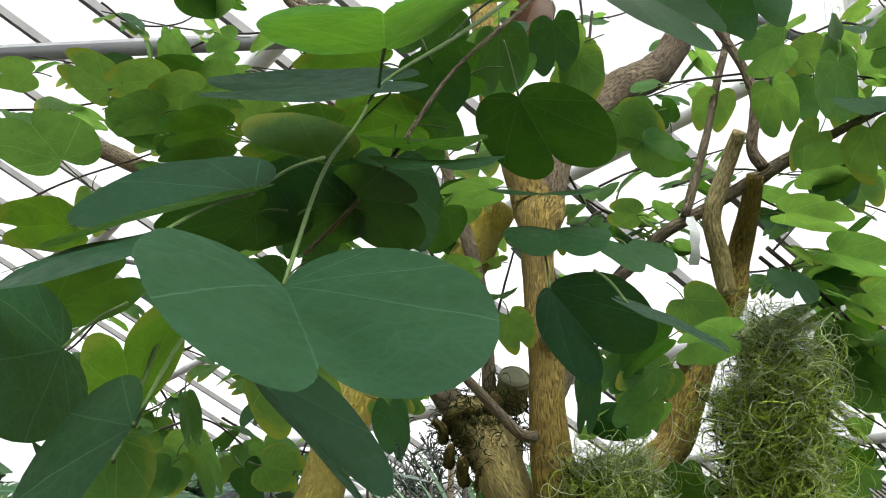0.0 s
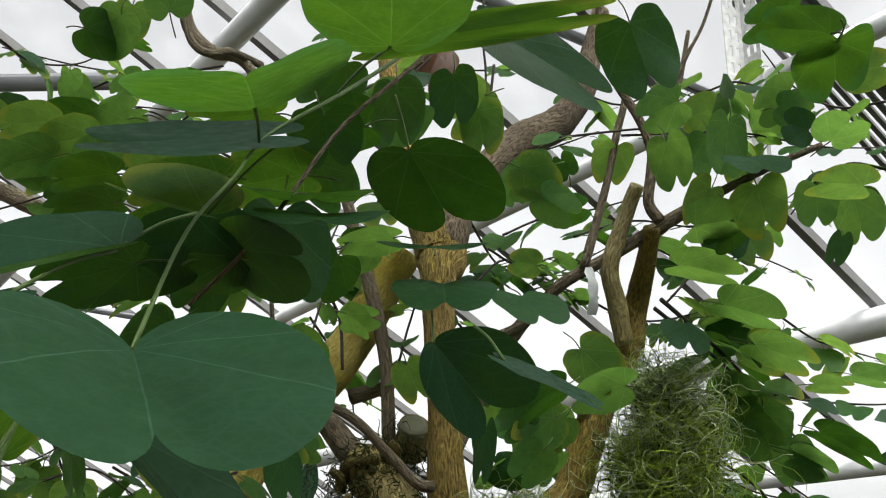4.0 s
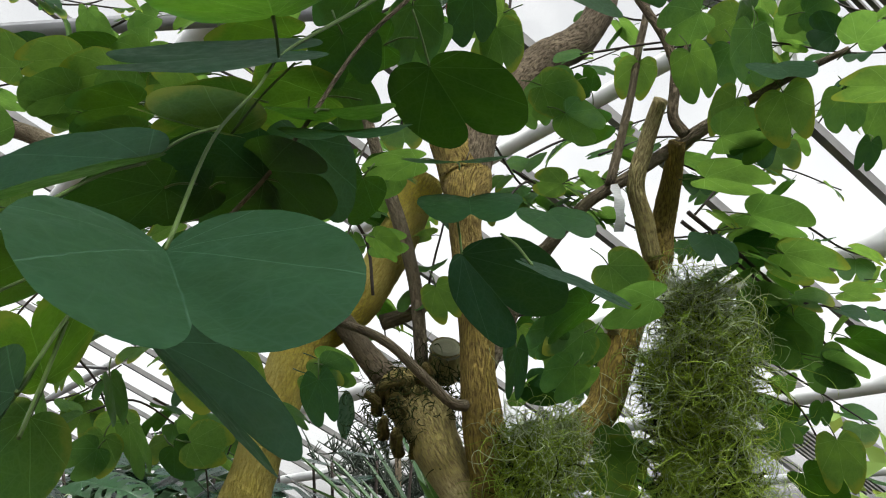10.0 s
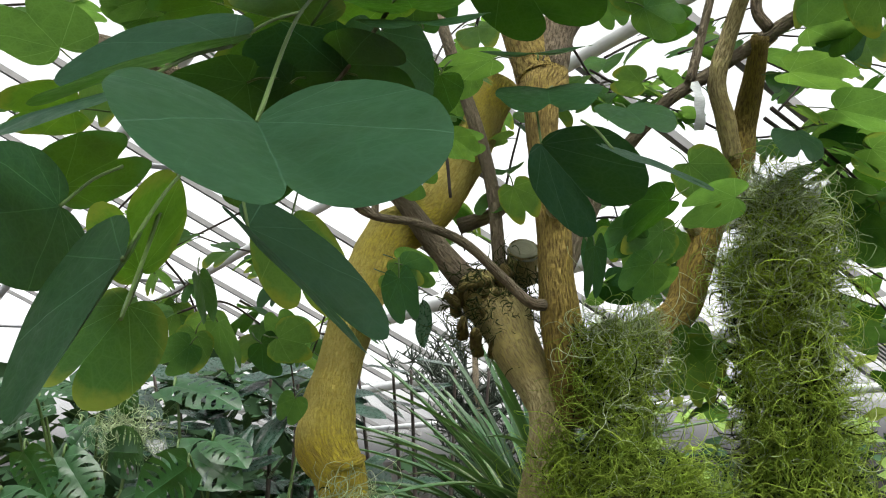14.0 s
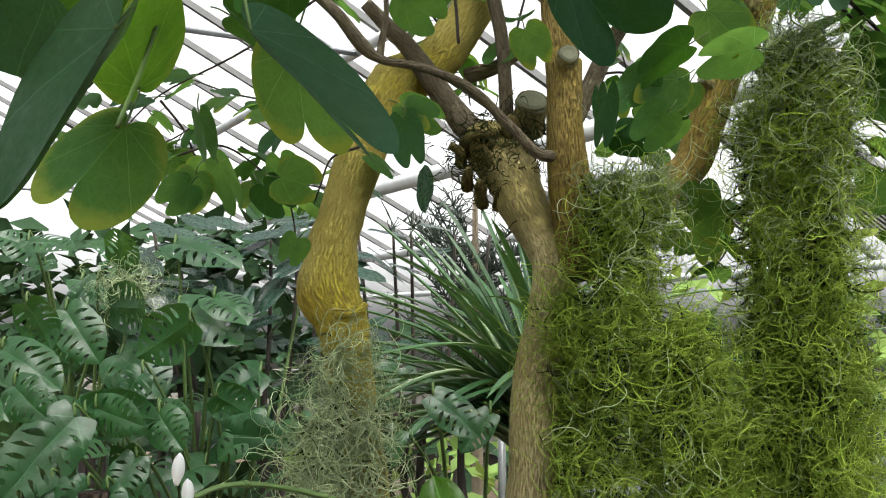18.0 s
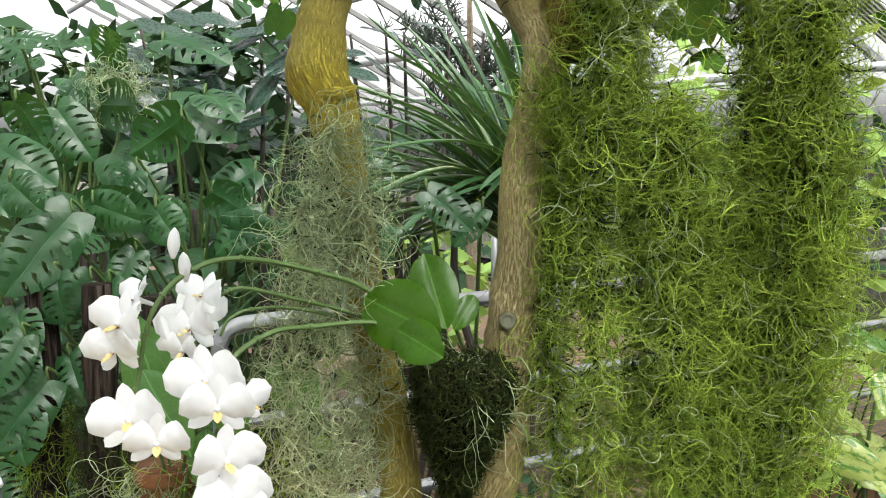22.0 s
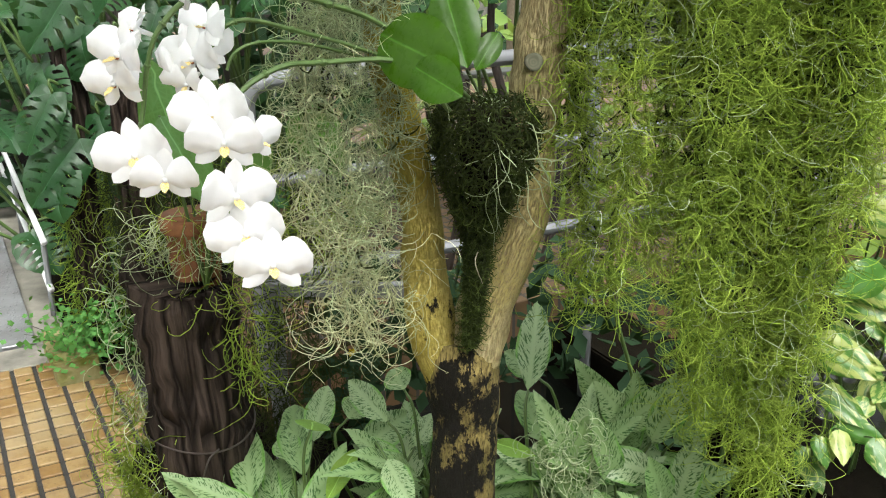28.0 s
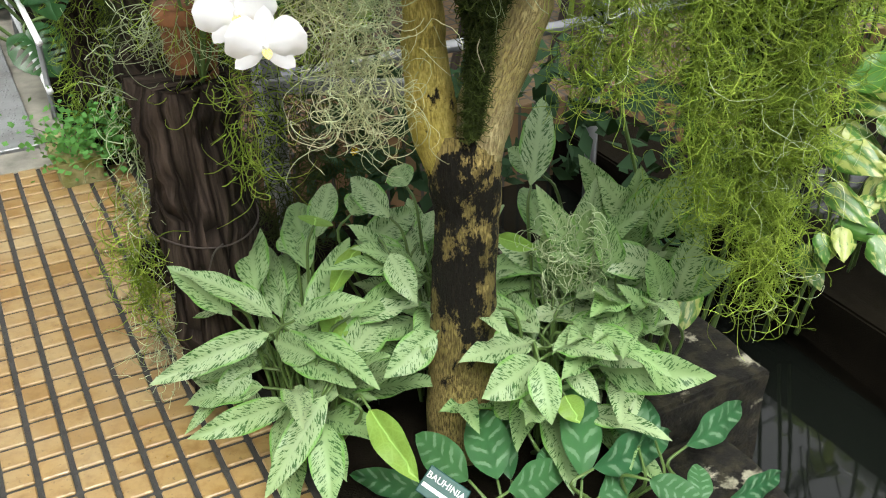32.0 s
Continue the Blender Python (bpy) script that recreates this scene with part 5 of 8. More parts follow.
# smaller leaves on thin twigs all through the crown
def twig_of(pts, r, n, wide, seed, mat=M_TWIG_DARK):
    """A thin twig with leaves that alternate along it."""
    g = random.Random(seed)
    q = spline([(*p, r * (1 - 0.6 * i / len(pts))) for i, p in enumerate(pts)], 6)
    child("twig", tube("twig", q, mat, 1, 6), tree)
    for j in range(n):
        i = min(int((j + g.random() * 0.7 + 0.3) / n * (len(q) - 1)), len(q) - 1)
        p = Vector(q[i][:3])
        a = g.uniform(0, 6.28)
        d = Vector((math.cos(a), 0.5 * math.sin(a) - 0.15, -0.15 - 0.55 * g.random()))
        s = wide * g.uniform(0.7, 1.25)
        o = p + d.normalized() * s * 0.42
        leaf_at(*o, d, (0.35 * g.uniform(-1, 1), 0.55 * g.uniform(-1.2, 0.6), 1), s, s * g.uniform(0.8, 0.95))


twig_of([(-0.711, 1.500, 2.276), (-0.644, 1.560, 2.356), (-0.517, 1.620, 2.438), (-0.468, 1.680, 2.505)], 0.0022, 6, 0.067, 0)
twig_of([(-0.836, 1.700, 2.556), (-0.735, 1.760, 2.592), (-0.606, 1.820, 2.660), (-0.548, 1.880, 2.743)], 0.0025, 6, 0.071, 1)
twig_of([(0.575, 1.750, 2.299), (0.688, 1.810, 2.236), (0.770, 1.870, 2.197), (0.870, 1.930, 2.139)], 0.0042, 4, 0.078, 2)
twig_of([(0.420, 1.800, 2.673), (0.628, 1.860, 2.732), (0.792, 1.920, 2.758), (0.977, 1.980, 2.778)], 0.0027, 7, 0.075, 3)
twig_of([(0.600, 1.750, 2.311), (0.719, 1.810, 2.432), (0.833, 1.870, 2.519), (0.984, 1.930, 2.640)], 0.0026, 6, 0.073, 4)
twig_of([(0.573, 1.700, 2.301), (0.683, 1.760, 2.234), (0.775, 1.820, 2.173), (0.887, 1.880, 2.066)], 0.0046, 5, 0.076, 5)
twig_of([(0.787, 1.750, 2.137), (0.911, 1.810, 2.138), (1.064, 1.870, 2.148), (1.187, 1.930, 2.180)], 0.0026, 5, 0.068, 6)
twig_of([(0.564, 1.850, 2.708), (0.836, 1.910, 2.756), (1.056, 1.970, 2.759), (1.267, 2.030, 2.793)], 0.0028, 7, 0.072, 7)
twig_of([(0.701, 2.000, 2.199), (0.821, 2.060, 2.093), (0.960, 2.120, 2.019), (1.103, 2.180, 1.942)], 0.0030, 5, 0.071, 8)
twig_of([(-0.062, 2.100, 2.447), (-0.040, 2.160, 2.591), (0.012, 2.220, 2.703), (0.110, 2.280, 2.790)], 0.0031, 8, 0.075, 9)
twig_of([(-0.090, 2.200, 2.398), (-0.038, 2.260, 2.334), (0.003, 2.320, 2.267), (0.017, 2.380, 2.197)], 0.0033, 8, 0.079, 10)
twig_of([(0.254, 2.000, 2.571), (0.321, 2.060, 2.490), (0.393, 2.120, 2.485), (0.519, 2.180, 2.466)], 0.0030, 7, 0.077, 11)
twig_of([(0.276, 2.100, 2.477), (0.375, 2.160, 2.519), (0.478, 2.220, 2.521), (0.632, 2.280, 2.616)], 0.0031, 7, 0.081, 12)
twig_of([(0.106, 2.000, 2.244), (0.134, 2.060, 2.359), (0.177, 2.120, 2.483), (0.275, 2.180, 2.560)], 0.0030, 7, 0.077, 13)
twig_of([(0.359, 2.200, 2.611), (0.466, 2.260, 2.680), (0.622, 2.320, 2.737), (0.787, 2.380, 2.811)], 0.0033, 6, 0.079, 14)
twig_of([(-0.752, 1.900, 2.909), (-0.697, 1.960, 2.892), (-0.609, 2.020, 2.932), (-0.546, 2.080, 3.046)], 0.0028, 6, 0.079, 15)
twig_of([(-0.612, 1.900, 2.637), (-0.560, 1.960, 2.747), (-0.498, 2.020, 2.822), (-0.385, 2.080, 2.844)], 0.0028, 6, 0.079, 16)
twig_of([(-0.261, 1.700, 2.697), (-0.351, 1.760, 2.640), (-0.469, 1.820, 2.629), (-0.591, 1.880, 2.603)], 0.0025, 6, 0.071, 17)
twig_of([(-0.483, 1.700, 1.967), (-0.423, 1.760, 1.994), (-0.365, 1.820, 1.960), (-0.303, 1.880, 1.903)], 0.0025, 6, 0.071, 18)
twig_of([(-0.719, 1.800, 2.046), (-0.658, 1.860, 2.013), (-0.573, 1.920, 2.031), (-0.506, 1.980, 2.096)], 0.0027, 6, 0.070, 19)
twig_of([(-0.300, 1.900, 2.056), (-0.367, 1.960, 2.113), (-0.473, 2.020, 2.150), (-0.584, 2.080, 2.201)], 0.0028, 7, 0.068, 20)
twig_of([(-0.078, 2.000, 2.283), (-0.056, 2.060, 2.401), (-0.020, 2.120, 2.499), (-0.008, 2.180, 2.647)], 0.0030, 8, 0.071, 21)
twig_of([(0.283, 1.900, 2.464), (0.361, 1.960, 2.449), (0.458, 2.020, 2.495), (0.557, 2.080, 2.490)], 0.0028, 6, 0.068, 22)
twig_of([(0.263, 1.950, 2.409), (0.333, 2.010, 2.480), (0.428, 2.070, 2.462), (0.513, 2.130, 2.442)], 0.0029, 7, 0.070, 23)
twig_of([(0.674, 2.000, 2.358), (0.787, 2.060, 2.324), (0.899, 2.120, 2.237), (1.008, 2.180, 2.197)], 0.0030, 6, 0.077, 24)
twig_of([(0.800, 2.100, 2.071), (0.915, 2.160, 2.004), (0.991, 2.220, 1.909), (1.096, 2.280, 1.836)], 0.0031, 6, 0.081, 25)
twig_of([(0.337, 2.000, 2.109), (0.397, 2.060, 2.168), (0.427, 2.120, 2.081), (0.472, 2.180, 2.040)], 0.0030, 5, 0.083, 26)
twig_of([(0.473, 2.200, 1.992), (0.532, 2.260, 1.922), (0.553, 2.320, 1.849), (0.616, 2.380, 1.799)], 0.0033, 6, 0.079, 27)
twig_of([(-0.215, 1.600, 2.213), (-0.357, 1.660, 2.138), (-0.519, 1.720, 2.077), (-0.613, 1.780, 2.020)], 0.0024, 7, 0.071, 28)
twig_of([(-0.576, 1.900, 2.108), (-0.548, 1.960, 2.063), (-0.530, 2.020, 2.005), (-0.474, 2.080, 1.966)], 0.0028, 7, 0.068, 29)
twig_of([(-0.421, 1.900, 2.017), (-0.368, 1.960, 1.982), (-0.345, 2.020, 1.910), (-0.343, 2.080, 1.823)], 0.0028, 6, 0.068, 30)
twig_of([(-0.183, 1.800, 1.996), (-0.242, 1.860, 1.986), (-0.272, 1.920, 1.941), (-0.293, 1.980, 1.916)], 0.0027, 5, 0.064, 31)
twig_of([(0.286, 2.200, 2.223), (0.382, 2.260, 2.236), (0.468, 2.320, 2.169), (0.437, 2.380, 2.087)], 0.0033, 6, 0.079, 32)
twig_of([(0.474, 2.200, 1.931), (0.521, 2.260, 1.874), (0.598, 2.320, 1.853), (0.585, 2.380, 1.804)], 0.0033, 6, 0.079, 33)
twig_of([(-0.177, 1.600, 2.666), (-0.100, 1.660, 2.738), (-0.027, 1.720, 2.837), (0.041, 1.780, 2.929)], 0.0029, 6, 0.076, 34)
twig_of([(0.061, 1.700, 2.503), (0.031, 1.760, 2.436), (-0.033, 1.820, 2.424), (-0.103, 1.880, 2.469)], 0.0030, 8, 0.071, 35)
twig_of([(-0.128, 1.400, 2.294), (-0.201, 1.460, 2.251), (-0.280, 1.520, 2.243), (-0.384, 1.580, 2.251)], 0.0025, 7, 0.067, 36)
twig_of([(-0.155, 1.300, 2.367), (-0.232, 1.360, 2.432), (-0.307, 1.420, 2.501), (-0.384, 1.480, 2.522)], 0.0023, 7, 0.062, 37)
twig_of([(-0.012, 1.500, 2.579), (0.046, 1.560, 2.646), (0.110, 1.620, 2.704), (0.169, 1.680, 2.802)], 0.0027, 6, 0.071, 38)
twig_of([(1.191, 1.900, 2.842), (1.105, 1.960, 2.856), (1.034, 2.020, 2.946), (1.003, 2.080, 3.074)], 0.0034, 6, 0.079, 39)
twig_of([(1.105, 1.800, 2.626), (1.057, 1.860, 2.665), (1.004, 1.920, 2.637), (0.973, 1.980, 2.594)], 0.0032, 6, 0.080, 40)
twig_of([(0.938, 1.900, 2.850), (0.873, 1.960, 2.912), (0.806, 2.020, 2.918), (0.743, 2.080, 3.012)], 0.0034, 6, 0.079, 41)
twig_of([(0.508, 2.100, 2.574), (0.669, 2.160, 2.641), (0.849, 2.220, 2.653), (1.041, 2.280, 2.709)], 0.0031, 9, 0.077, 42)
twig_of([(0.549, 2.200, 2.459), (0.680, 2.260, 2.424), (0.836, 2.320, 2.458), (1.035, 2.380, 2.552)], 0.0033, 9, 0.079, 43)
twig_of([(0.542, 2.200, 3.018), (0.683, 2.260, 3.006), (0.837, 2.320, 3.090), (1.019, 2.380, 3.059)], 0.0033, 8, 0.079, 44)
twig_of([(0.239, 2.300, 2.801), (0.392, 2.360, 2.878), (0.540, 2.420, 2.957), (0.680, 2.480, 3.040)], 0.0034, 8, 0.082, 45)
twig_of([(-0.314, 2.100, 2.982), (-0.486, 2.160, 2.985), (-0.671, 2.220, 3.033), (-0.899, 2.280, 3.115)], 0.0031, 8, 0.077, 46)
twig_of([(-0.517, 2.200, 2.914), (-0.698, 2.260, 2.912), (-0.895, 2.320, 2.973), (-1.103, 2.380, 3.037)], 0.0033, 8, 0.079, 47)
twig_of([(-0.696, 2.200, 2.365), (-0.799, 2.260, 2.299), (-0.890, 2.320, 2.231), (-1.019, 2.380, 2.214)], 0.0033, 8, 0.076, 48)
twig_of([(0.096, 2.300, 2.662), (0.056, 2.360, 2.535), (0.001, 2.420, 2.464), (-0.071, 2.480, 2.420)], 0.0034, 8, 0.079, 49)
twig_of([(1.061, 2.300, 2.454), (1.169, 2.360, 2.414), (1.285, 2.420, 2.402), (1.418, 2.480, 2.389)], 0.0034, 8, 0.082, 50)
twig_of([(-0.251, 2.400, 2.062), (-0.310, 2.460, 2.015), (-0.431, 2.520, 2.034), (-0.584, 2.580, 2.026)], 0.0036, 9, 0.079, 51)
twig_of([(0.242, 2.400, 2.475), (0.318, 2.460, 2.419), (0.397, 2.520, 2.361), (0.432, 2.580, 2.269)], 0.0036, 9, 0.079, 52)
twig_of([(-0.621, 2.300, 3.048), (-0.745, 2.360, 3.010), (-0.838, 2.420, 2.939), (-0.942, 2.480, 2.931)], 0.0034, 8, 0.082, 53)
twig_of([(0.135, 2.200, 2.983), (0.240, 2.260, 3.082), (0.426, 2.320, 3.136), (0.561, 2.380, 3.226)], 0.0033, 9, 0.076, 54)
twig_of([(0.699, 2.200, 2.604), (0.850, 2.260, 2.568), (1.017, 2.320, 2.618), (1.196, 2.380, 2.578)], 0.0033, 8, 0.076, 55)
twig_of([(0.757, 2.300, 1.999), (0.890, 2.360, 2.059), (1.006, 2.420, 2.038), (1.171, 2.480, 2.014)], 0.0034, 8, 0.079, 56)
child("twig", tube("near_twig", [(-0.145, 0.980, 2.056, 0.0026), (-0.097, 0.950, 2.095, 0.0025), (-0.053, 0.950, 2.157, 0.0025), (0.004, 0.970, 2.259, 0.0026), (0.081, 1.000, 2.354, 0.0027), (0.141, 1.050, 2.447, 0.0028)], M_TWIG, 6, 8), tree)
child("twig", tube("near_twig", [(-0.241, 0.740, 1.821, 0.0018), (-0.257, 0.840, 1.892, 0.0020), (-0.256, 0.900, 1.970, 0.0021), (-0.245, 0.940, 2.027, 0.0022), (-0.234, 0.970, 2.084, 0.0023)], M_TWIG_GREEN, 6, 8), tree)
child("twig", tube("near_twig", [(-0.004, 1.800, 2.183, 0.0032), (-0.013, 1.800, 2.282, 0.0032), (-0.048, 1.750, 2.343, 0.0031), (-0.060, 1.700, 2.412, 0.0030)], M_TWIG_DARK, 6, 8), tree)
child("twig", tube("near_twig", [(0.261, 1.600, 2.717, 0.0028), (0.250, 1.600, 2.625, 0.0028), (0.244, 1.600, 2.580, 0.0028)], M_TWIG_DARK, 6, 8), tree)
child("twig", tube("near_twig", [(0.264, 1.750, 2.973, 0.0026), (0.261, 1.750, 2.864, 0.0026), (0.265, 1.750, 2.798, 0.0026), (0.264, 1.750, 2.744, 0.0026)], M_TWIG_DARK, 6, 8), tree)
child("twig", tube("near_twig", [(-0.398, 1.900, 3.189, 0.0090), (-0.371, 1.900, 3.056, 0.0090), (-0.364, 1.900, 2.955, 0.0090), (-0.342, 1.900, 2.910, 0.0090), (-0.305, 1.900, 2.894, 0.0090), (-0.272, 1.920, 2.914, 0.0091), (-0.214, 2.000, 2.930, 0.0095)], M_TWIG, 6, 8), tree)

# upper crown leaves over the path, joined; unseen, added to shade the tree
g = random.Random(5)
cv, cf, cu = [], [], []
base = [v.co.copy() for v in LEAVES[2].vertices]
polys = [tuple(p.vertices) for p in LEAVES[2].polygons]
for i in range(430):
    x, y = (g.uniform(-1.7, 1.7), g.uniform(1.0, 3.0)) if i < 230 else (g.uniform(-1.3, 0.3), g.uniform(0.1, 1.3))
    z = max(3.05 + 0.62 * (y - 1.6), 2.75) + g.uniform(0.1, 0.7)
    a, s = g.uniform(0, 6.28), g.uniform(0.1, 0.17)
    m = frame_of((x, y, z), (math.cos(a), math.sin(a), -0.4), (0.3 * g.uniform(-1, 1), 0.3 * g.uniform(-1, 1), 1), s, s, s)
    o = len(cv)
    cv += [m @ b for b in base]
    cf += [tuple(k2 + o for k2 in p) for p in polys]
    cu += [(b.x, b.y) for b in base]
child("upper_leaves", mesh_of("upper_leaves", cv, cf, M_LEAF, cu), tree, kind="stuff")

# ---- hanging moss ----


def curtain(name, label, seed, count, xs, tops, bottoms, y_mid, y_deep, mat_top, mat_low, split, radius=0.00095, length=(0.09, 0.22), fall=0.95, core=0.34, soft=0.07, curl=0.58, stout=0.027):
    """A hanging mass. xs, tops and bottoms give its outline; it thins out downwards."""
    g = np.random.default_rng(seed)
    ob = thing(name, label, "hanging moss")
    span = xs[-1] - xs[0]
    n = max(5, int(span / 0.052))
    cx = xs[0] + span * (np.arange(n) + 0.5 + g.uniform(-0.4, 0.4, n)) / n
    cy = y_mid + y_deep * g.uniform(-0.75, 0.75, n)
    ct, cb = np.interp(cx, xs, tops), np.interp(cx, xs, bottoms)
    cb = cb + (ct - cb) * g.uniform(-0.05, 0.22, n)
    k = g.choice(n, count, p=(ct - cb) / (ct - cb).sum())
    s = g.random(count) ** 1.6
    girth = stout * np.interp(s, (0, 0.06, 0.3, 0.8, 1.0), (0.5, 1.0, 1.25, 0.95, 0.35)) * g.uniform(0.75, 1.35, n)[k]
    a, r = g.uniform(0, 2 * math.pi, count), np.sqrt(g.random(count))
    sway = 0.012 * np.sin(9 * s + k)
    x = cx[k] + girth * r * np.cos(a) + sway
    y = cy[k] + 1.1 * girth * r * np.sin(a)
    z = ct[k] + (cb[k] - ct[k]) * s
    p = np.stack([x, y, z], 1)
    ln = g.uniform(*length, count)
    low = z < split + g.normal(size=count) * soft
    for nm, sel, mat in (("upper_moss", ~low, mat_top), ("lower_moss", low, mat_low)):
        if sel.sum():
            child(nm, moss_mesh(nm, mat, p[sel], ln[sel], 13, radius, fall, curl, seed + 1), ob, kind="stuff")
    pale = g.random(count) < 0.035
    child("pale_threads", moss_mesh("pale_threads", M_MOSS_GREY, p[pale] + np.array((0.0, -0.012, 0.0)), ln[pale], 13, radius * 0.9, fall, curl, seed + 5), ob, kind="stuff")
    # dark core strands; the depth shade of the moss is put in their colour
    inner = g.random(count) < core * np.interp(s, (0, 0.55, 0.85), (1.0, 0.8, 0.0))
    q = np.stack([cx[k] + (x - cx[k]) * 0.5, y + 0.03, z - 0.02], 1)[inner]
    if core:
        child("inner_moss_shade", moss_mesh("inner_moss_shade", M_MOSS_DARK, q, ln[inner] * 0.45, 7, radius * 2.4, fall, 0.5, seed + 9), ob, kind="stuff")
    return ob


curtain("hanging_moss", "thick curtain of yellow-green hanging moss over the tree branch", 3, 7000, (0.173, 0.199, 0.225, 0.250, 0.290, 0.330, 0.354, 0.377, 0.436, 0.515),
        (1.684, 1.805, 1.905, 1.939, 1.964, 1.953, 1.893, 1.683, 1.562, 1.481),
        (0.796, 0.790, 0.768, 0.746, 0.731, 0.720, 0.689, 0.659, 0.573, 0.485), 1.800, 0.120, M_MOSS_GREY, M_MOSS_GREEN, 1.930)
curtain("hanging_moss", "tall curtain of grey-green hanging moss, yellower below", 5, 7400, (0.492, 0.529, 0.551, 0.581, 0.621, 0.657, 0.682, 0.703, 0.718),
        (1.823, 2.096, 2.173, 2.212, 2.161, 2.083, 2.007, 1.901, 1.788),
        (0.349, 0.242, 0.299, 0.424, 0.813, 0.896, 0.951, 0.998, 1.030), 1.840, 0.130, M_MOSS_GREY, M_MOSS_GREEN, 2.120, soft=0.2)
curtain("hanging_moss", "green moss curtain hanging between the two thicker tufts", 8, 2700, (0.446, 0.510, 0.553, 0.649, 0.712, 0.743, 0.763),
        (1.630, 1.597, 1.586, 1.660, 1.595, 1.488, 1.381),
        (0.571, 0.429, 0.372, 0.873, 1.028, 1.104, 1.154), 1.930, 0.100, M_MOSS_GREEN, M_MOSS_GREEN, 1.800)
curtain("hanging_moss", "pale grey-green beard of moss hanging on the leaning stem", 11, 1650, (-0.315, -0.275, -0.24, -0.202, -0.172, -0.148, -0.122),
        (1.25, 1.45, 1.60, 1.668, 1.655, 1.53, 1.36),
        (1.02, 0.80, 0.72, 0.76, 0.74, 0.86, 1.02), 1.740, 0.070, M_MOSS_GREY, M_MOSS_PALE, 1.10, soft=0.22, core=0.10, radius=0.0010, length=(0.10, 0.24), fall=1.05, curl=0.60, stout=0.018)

# ---- the bed under the tree ----
k = Net("silver_leaf", 0.36, 0.25)
uv = k.coord("UV")
sp = k.n.new("ShaderNodeSeparateXYZ")
k.l.new(uv, sp.inputs[0])
ax = k.math("ABSOLUTE", sp.outputs[0])
side = k.math("SUBTRACT", sp.outputs[1], k.math("MULTIPLY", ax, 1.1))
streak = k.n.new("ShaderNodeCombineXYZ")
k.l.new(k.math("MULTIPLY", side, 46.0), streak.inputs[0])
k.l.new(k.math("MULTIPLY", sp.outputs[0], 24.0), streak.inputs[1])
k.l.new(k.math("MULTIPLY", k.rnd(), 50.0), streak.inputs[2])
marks = k.ramp(k.noise(streak.outputs[0], 1.0, 2.0), (0.53, 0.0), (0.575, 1.0))
band = k.ramp(ax, (0.015, 0.0), (0.04, 1.0))
rimm = k.ramp(k.math("ADD", ax, k.math("MULTIPLY", k.noise(uv, 14.0), 0.03)), (0.165, 0.0), (0.185, 1.0))
pale = k.mix(k.rnd(), (0.22, 0.345, 0.14), (0.34, 0.44, 0.245))
col = k.mix(k.math("MULTIPLY", marks, band), pale, (0.018, 0.075, 0.018))
col = k.mix(k.math("MULTIPLY", rimm, 0.75), col, (0.13, 0.33, 0.05))
k.colour(col)
k.bump(k.noise(uv, 9.0), 0.25, 0.004)
M_SILVER = k.thin(k.mix(0.4, col, (0.38, 0.60, 0.14)), 0.30).mat
M_FRESH = leaf_material("fresh_leaf", (0.16, 0.30, 0.06), (0.34, 0.52, 0.06), veins=4)

k = Net("chevron_leaf", 0.32, 0.3)
uv = k.coord("UV")
sp = k.n.new("ShaderNodeSeparateXYZ")
k.l.new(uv, sp.inputs[0])
ax = k.math("ABSOLUTE", sp.outputs[0])
vee = k.math("SINE", k.math("ADD", k.math("MULTIPLY", k.math("SUBTRACT", sp.outputs[1], k.math("MULTIPLY", ax, 0.9)), 38.0), k.math("MULTIPLY", k.noise(uv, 9.0), 5.0)))
lim = k.math("MULTIPLY", k.ramp(ax, (0.01, 0.0), (0.035, 1.0)), k.ramp(ax, (0.12, 1.0), (0.17, 0.0)))
col = k.mix(k.math("MULTIPLY", k.ramp(vee, (0.35, 0.0), (0.8, 0.28)), lim), k.mix(k.rnd(), (0.02, 0.078, 0.032), (0.04, 0.12, 0.042)), (0.32, 0.47, 0.30))
k.colour(col)
k.bump(k.noise(uv, 9.0), 0.25, 0.004)
M_CHEVRON = k.thin((0.16, 0.34, 0.06), 0.2).mat
M_CANE = plain("leafy_cane", (0.12, 0.13, 0.05), 0.7, grime=0.6, scale=30)

SILVER = [blade_mesh("silver_leaf", M_SILVER, oval(0.19, 0.42, 0.85), 0.42, dr, 0.022, 14, 8, i) for i, dr in enumerate((0.18, 0.30, 0.08, 0.40, 0.24))]
FRESH = [blade_mesh("fresh_leaf", M_FRESH, oval(0.17, 0.42, 0.8), 0.6, dr, 0.02, 14, 8, i) for i, dr in enumerate((0.1, 0.3))]
CHEVRON = [blade_mesh("chevron_leaf", M_CHEVRON, oval(0.2, 0.45, 0.7), 0.25, dr, 0.02, 14, 8, i) for i, dr in enumerate((0.1, 0.3, 0.2))]
SILVER_PLANTS = [thing("silver_evergreen", "silver-green variegated evergreen foliage plant in the bed under the tree", "plant", "silver plants round the trunk", at=p) for p in ((-0.42, 1.86, -0.03), (-0.12, 2.05, -0.03), (0.13, 1.92, -0.03), (0.33, 2.02, -0.03))]
DARK_PLANTS = [thing("chevron_plant", "low dark green foliage plant with pale chevron marks beside the trunk", "plant", "dark plants by the kerb", at=p) for p in ((0.0, 1.64, -0.03), (0.28, 1.70, -0.03), (0.52, 1.72, -0.07))]
plant_n = 0


def in_plant(plants, x, y, z, along, normal, wide, long_, me, half, stem=M_CANE):
    """A leaf of the nearest plant, with its stalk down to the plant's base."""
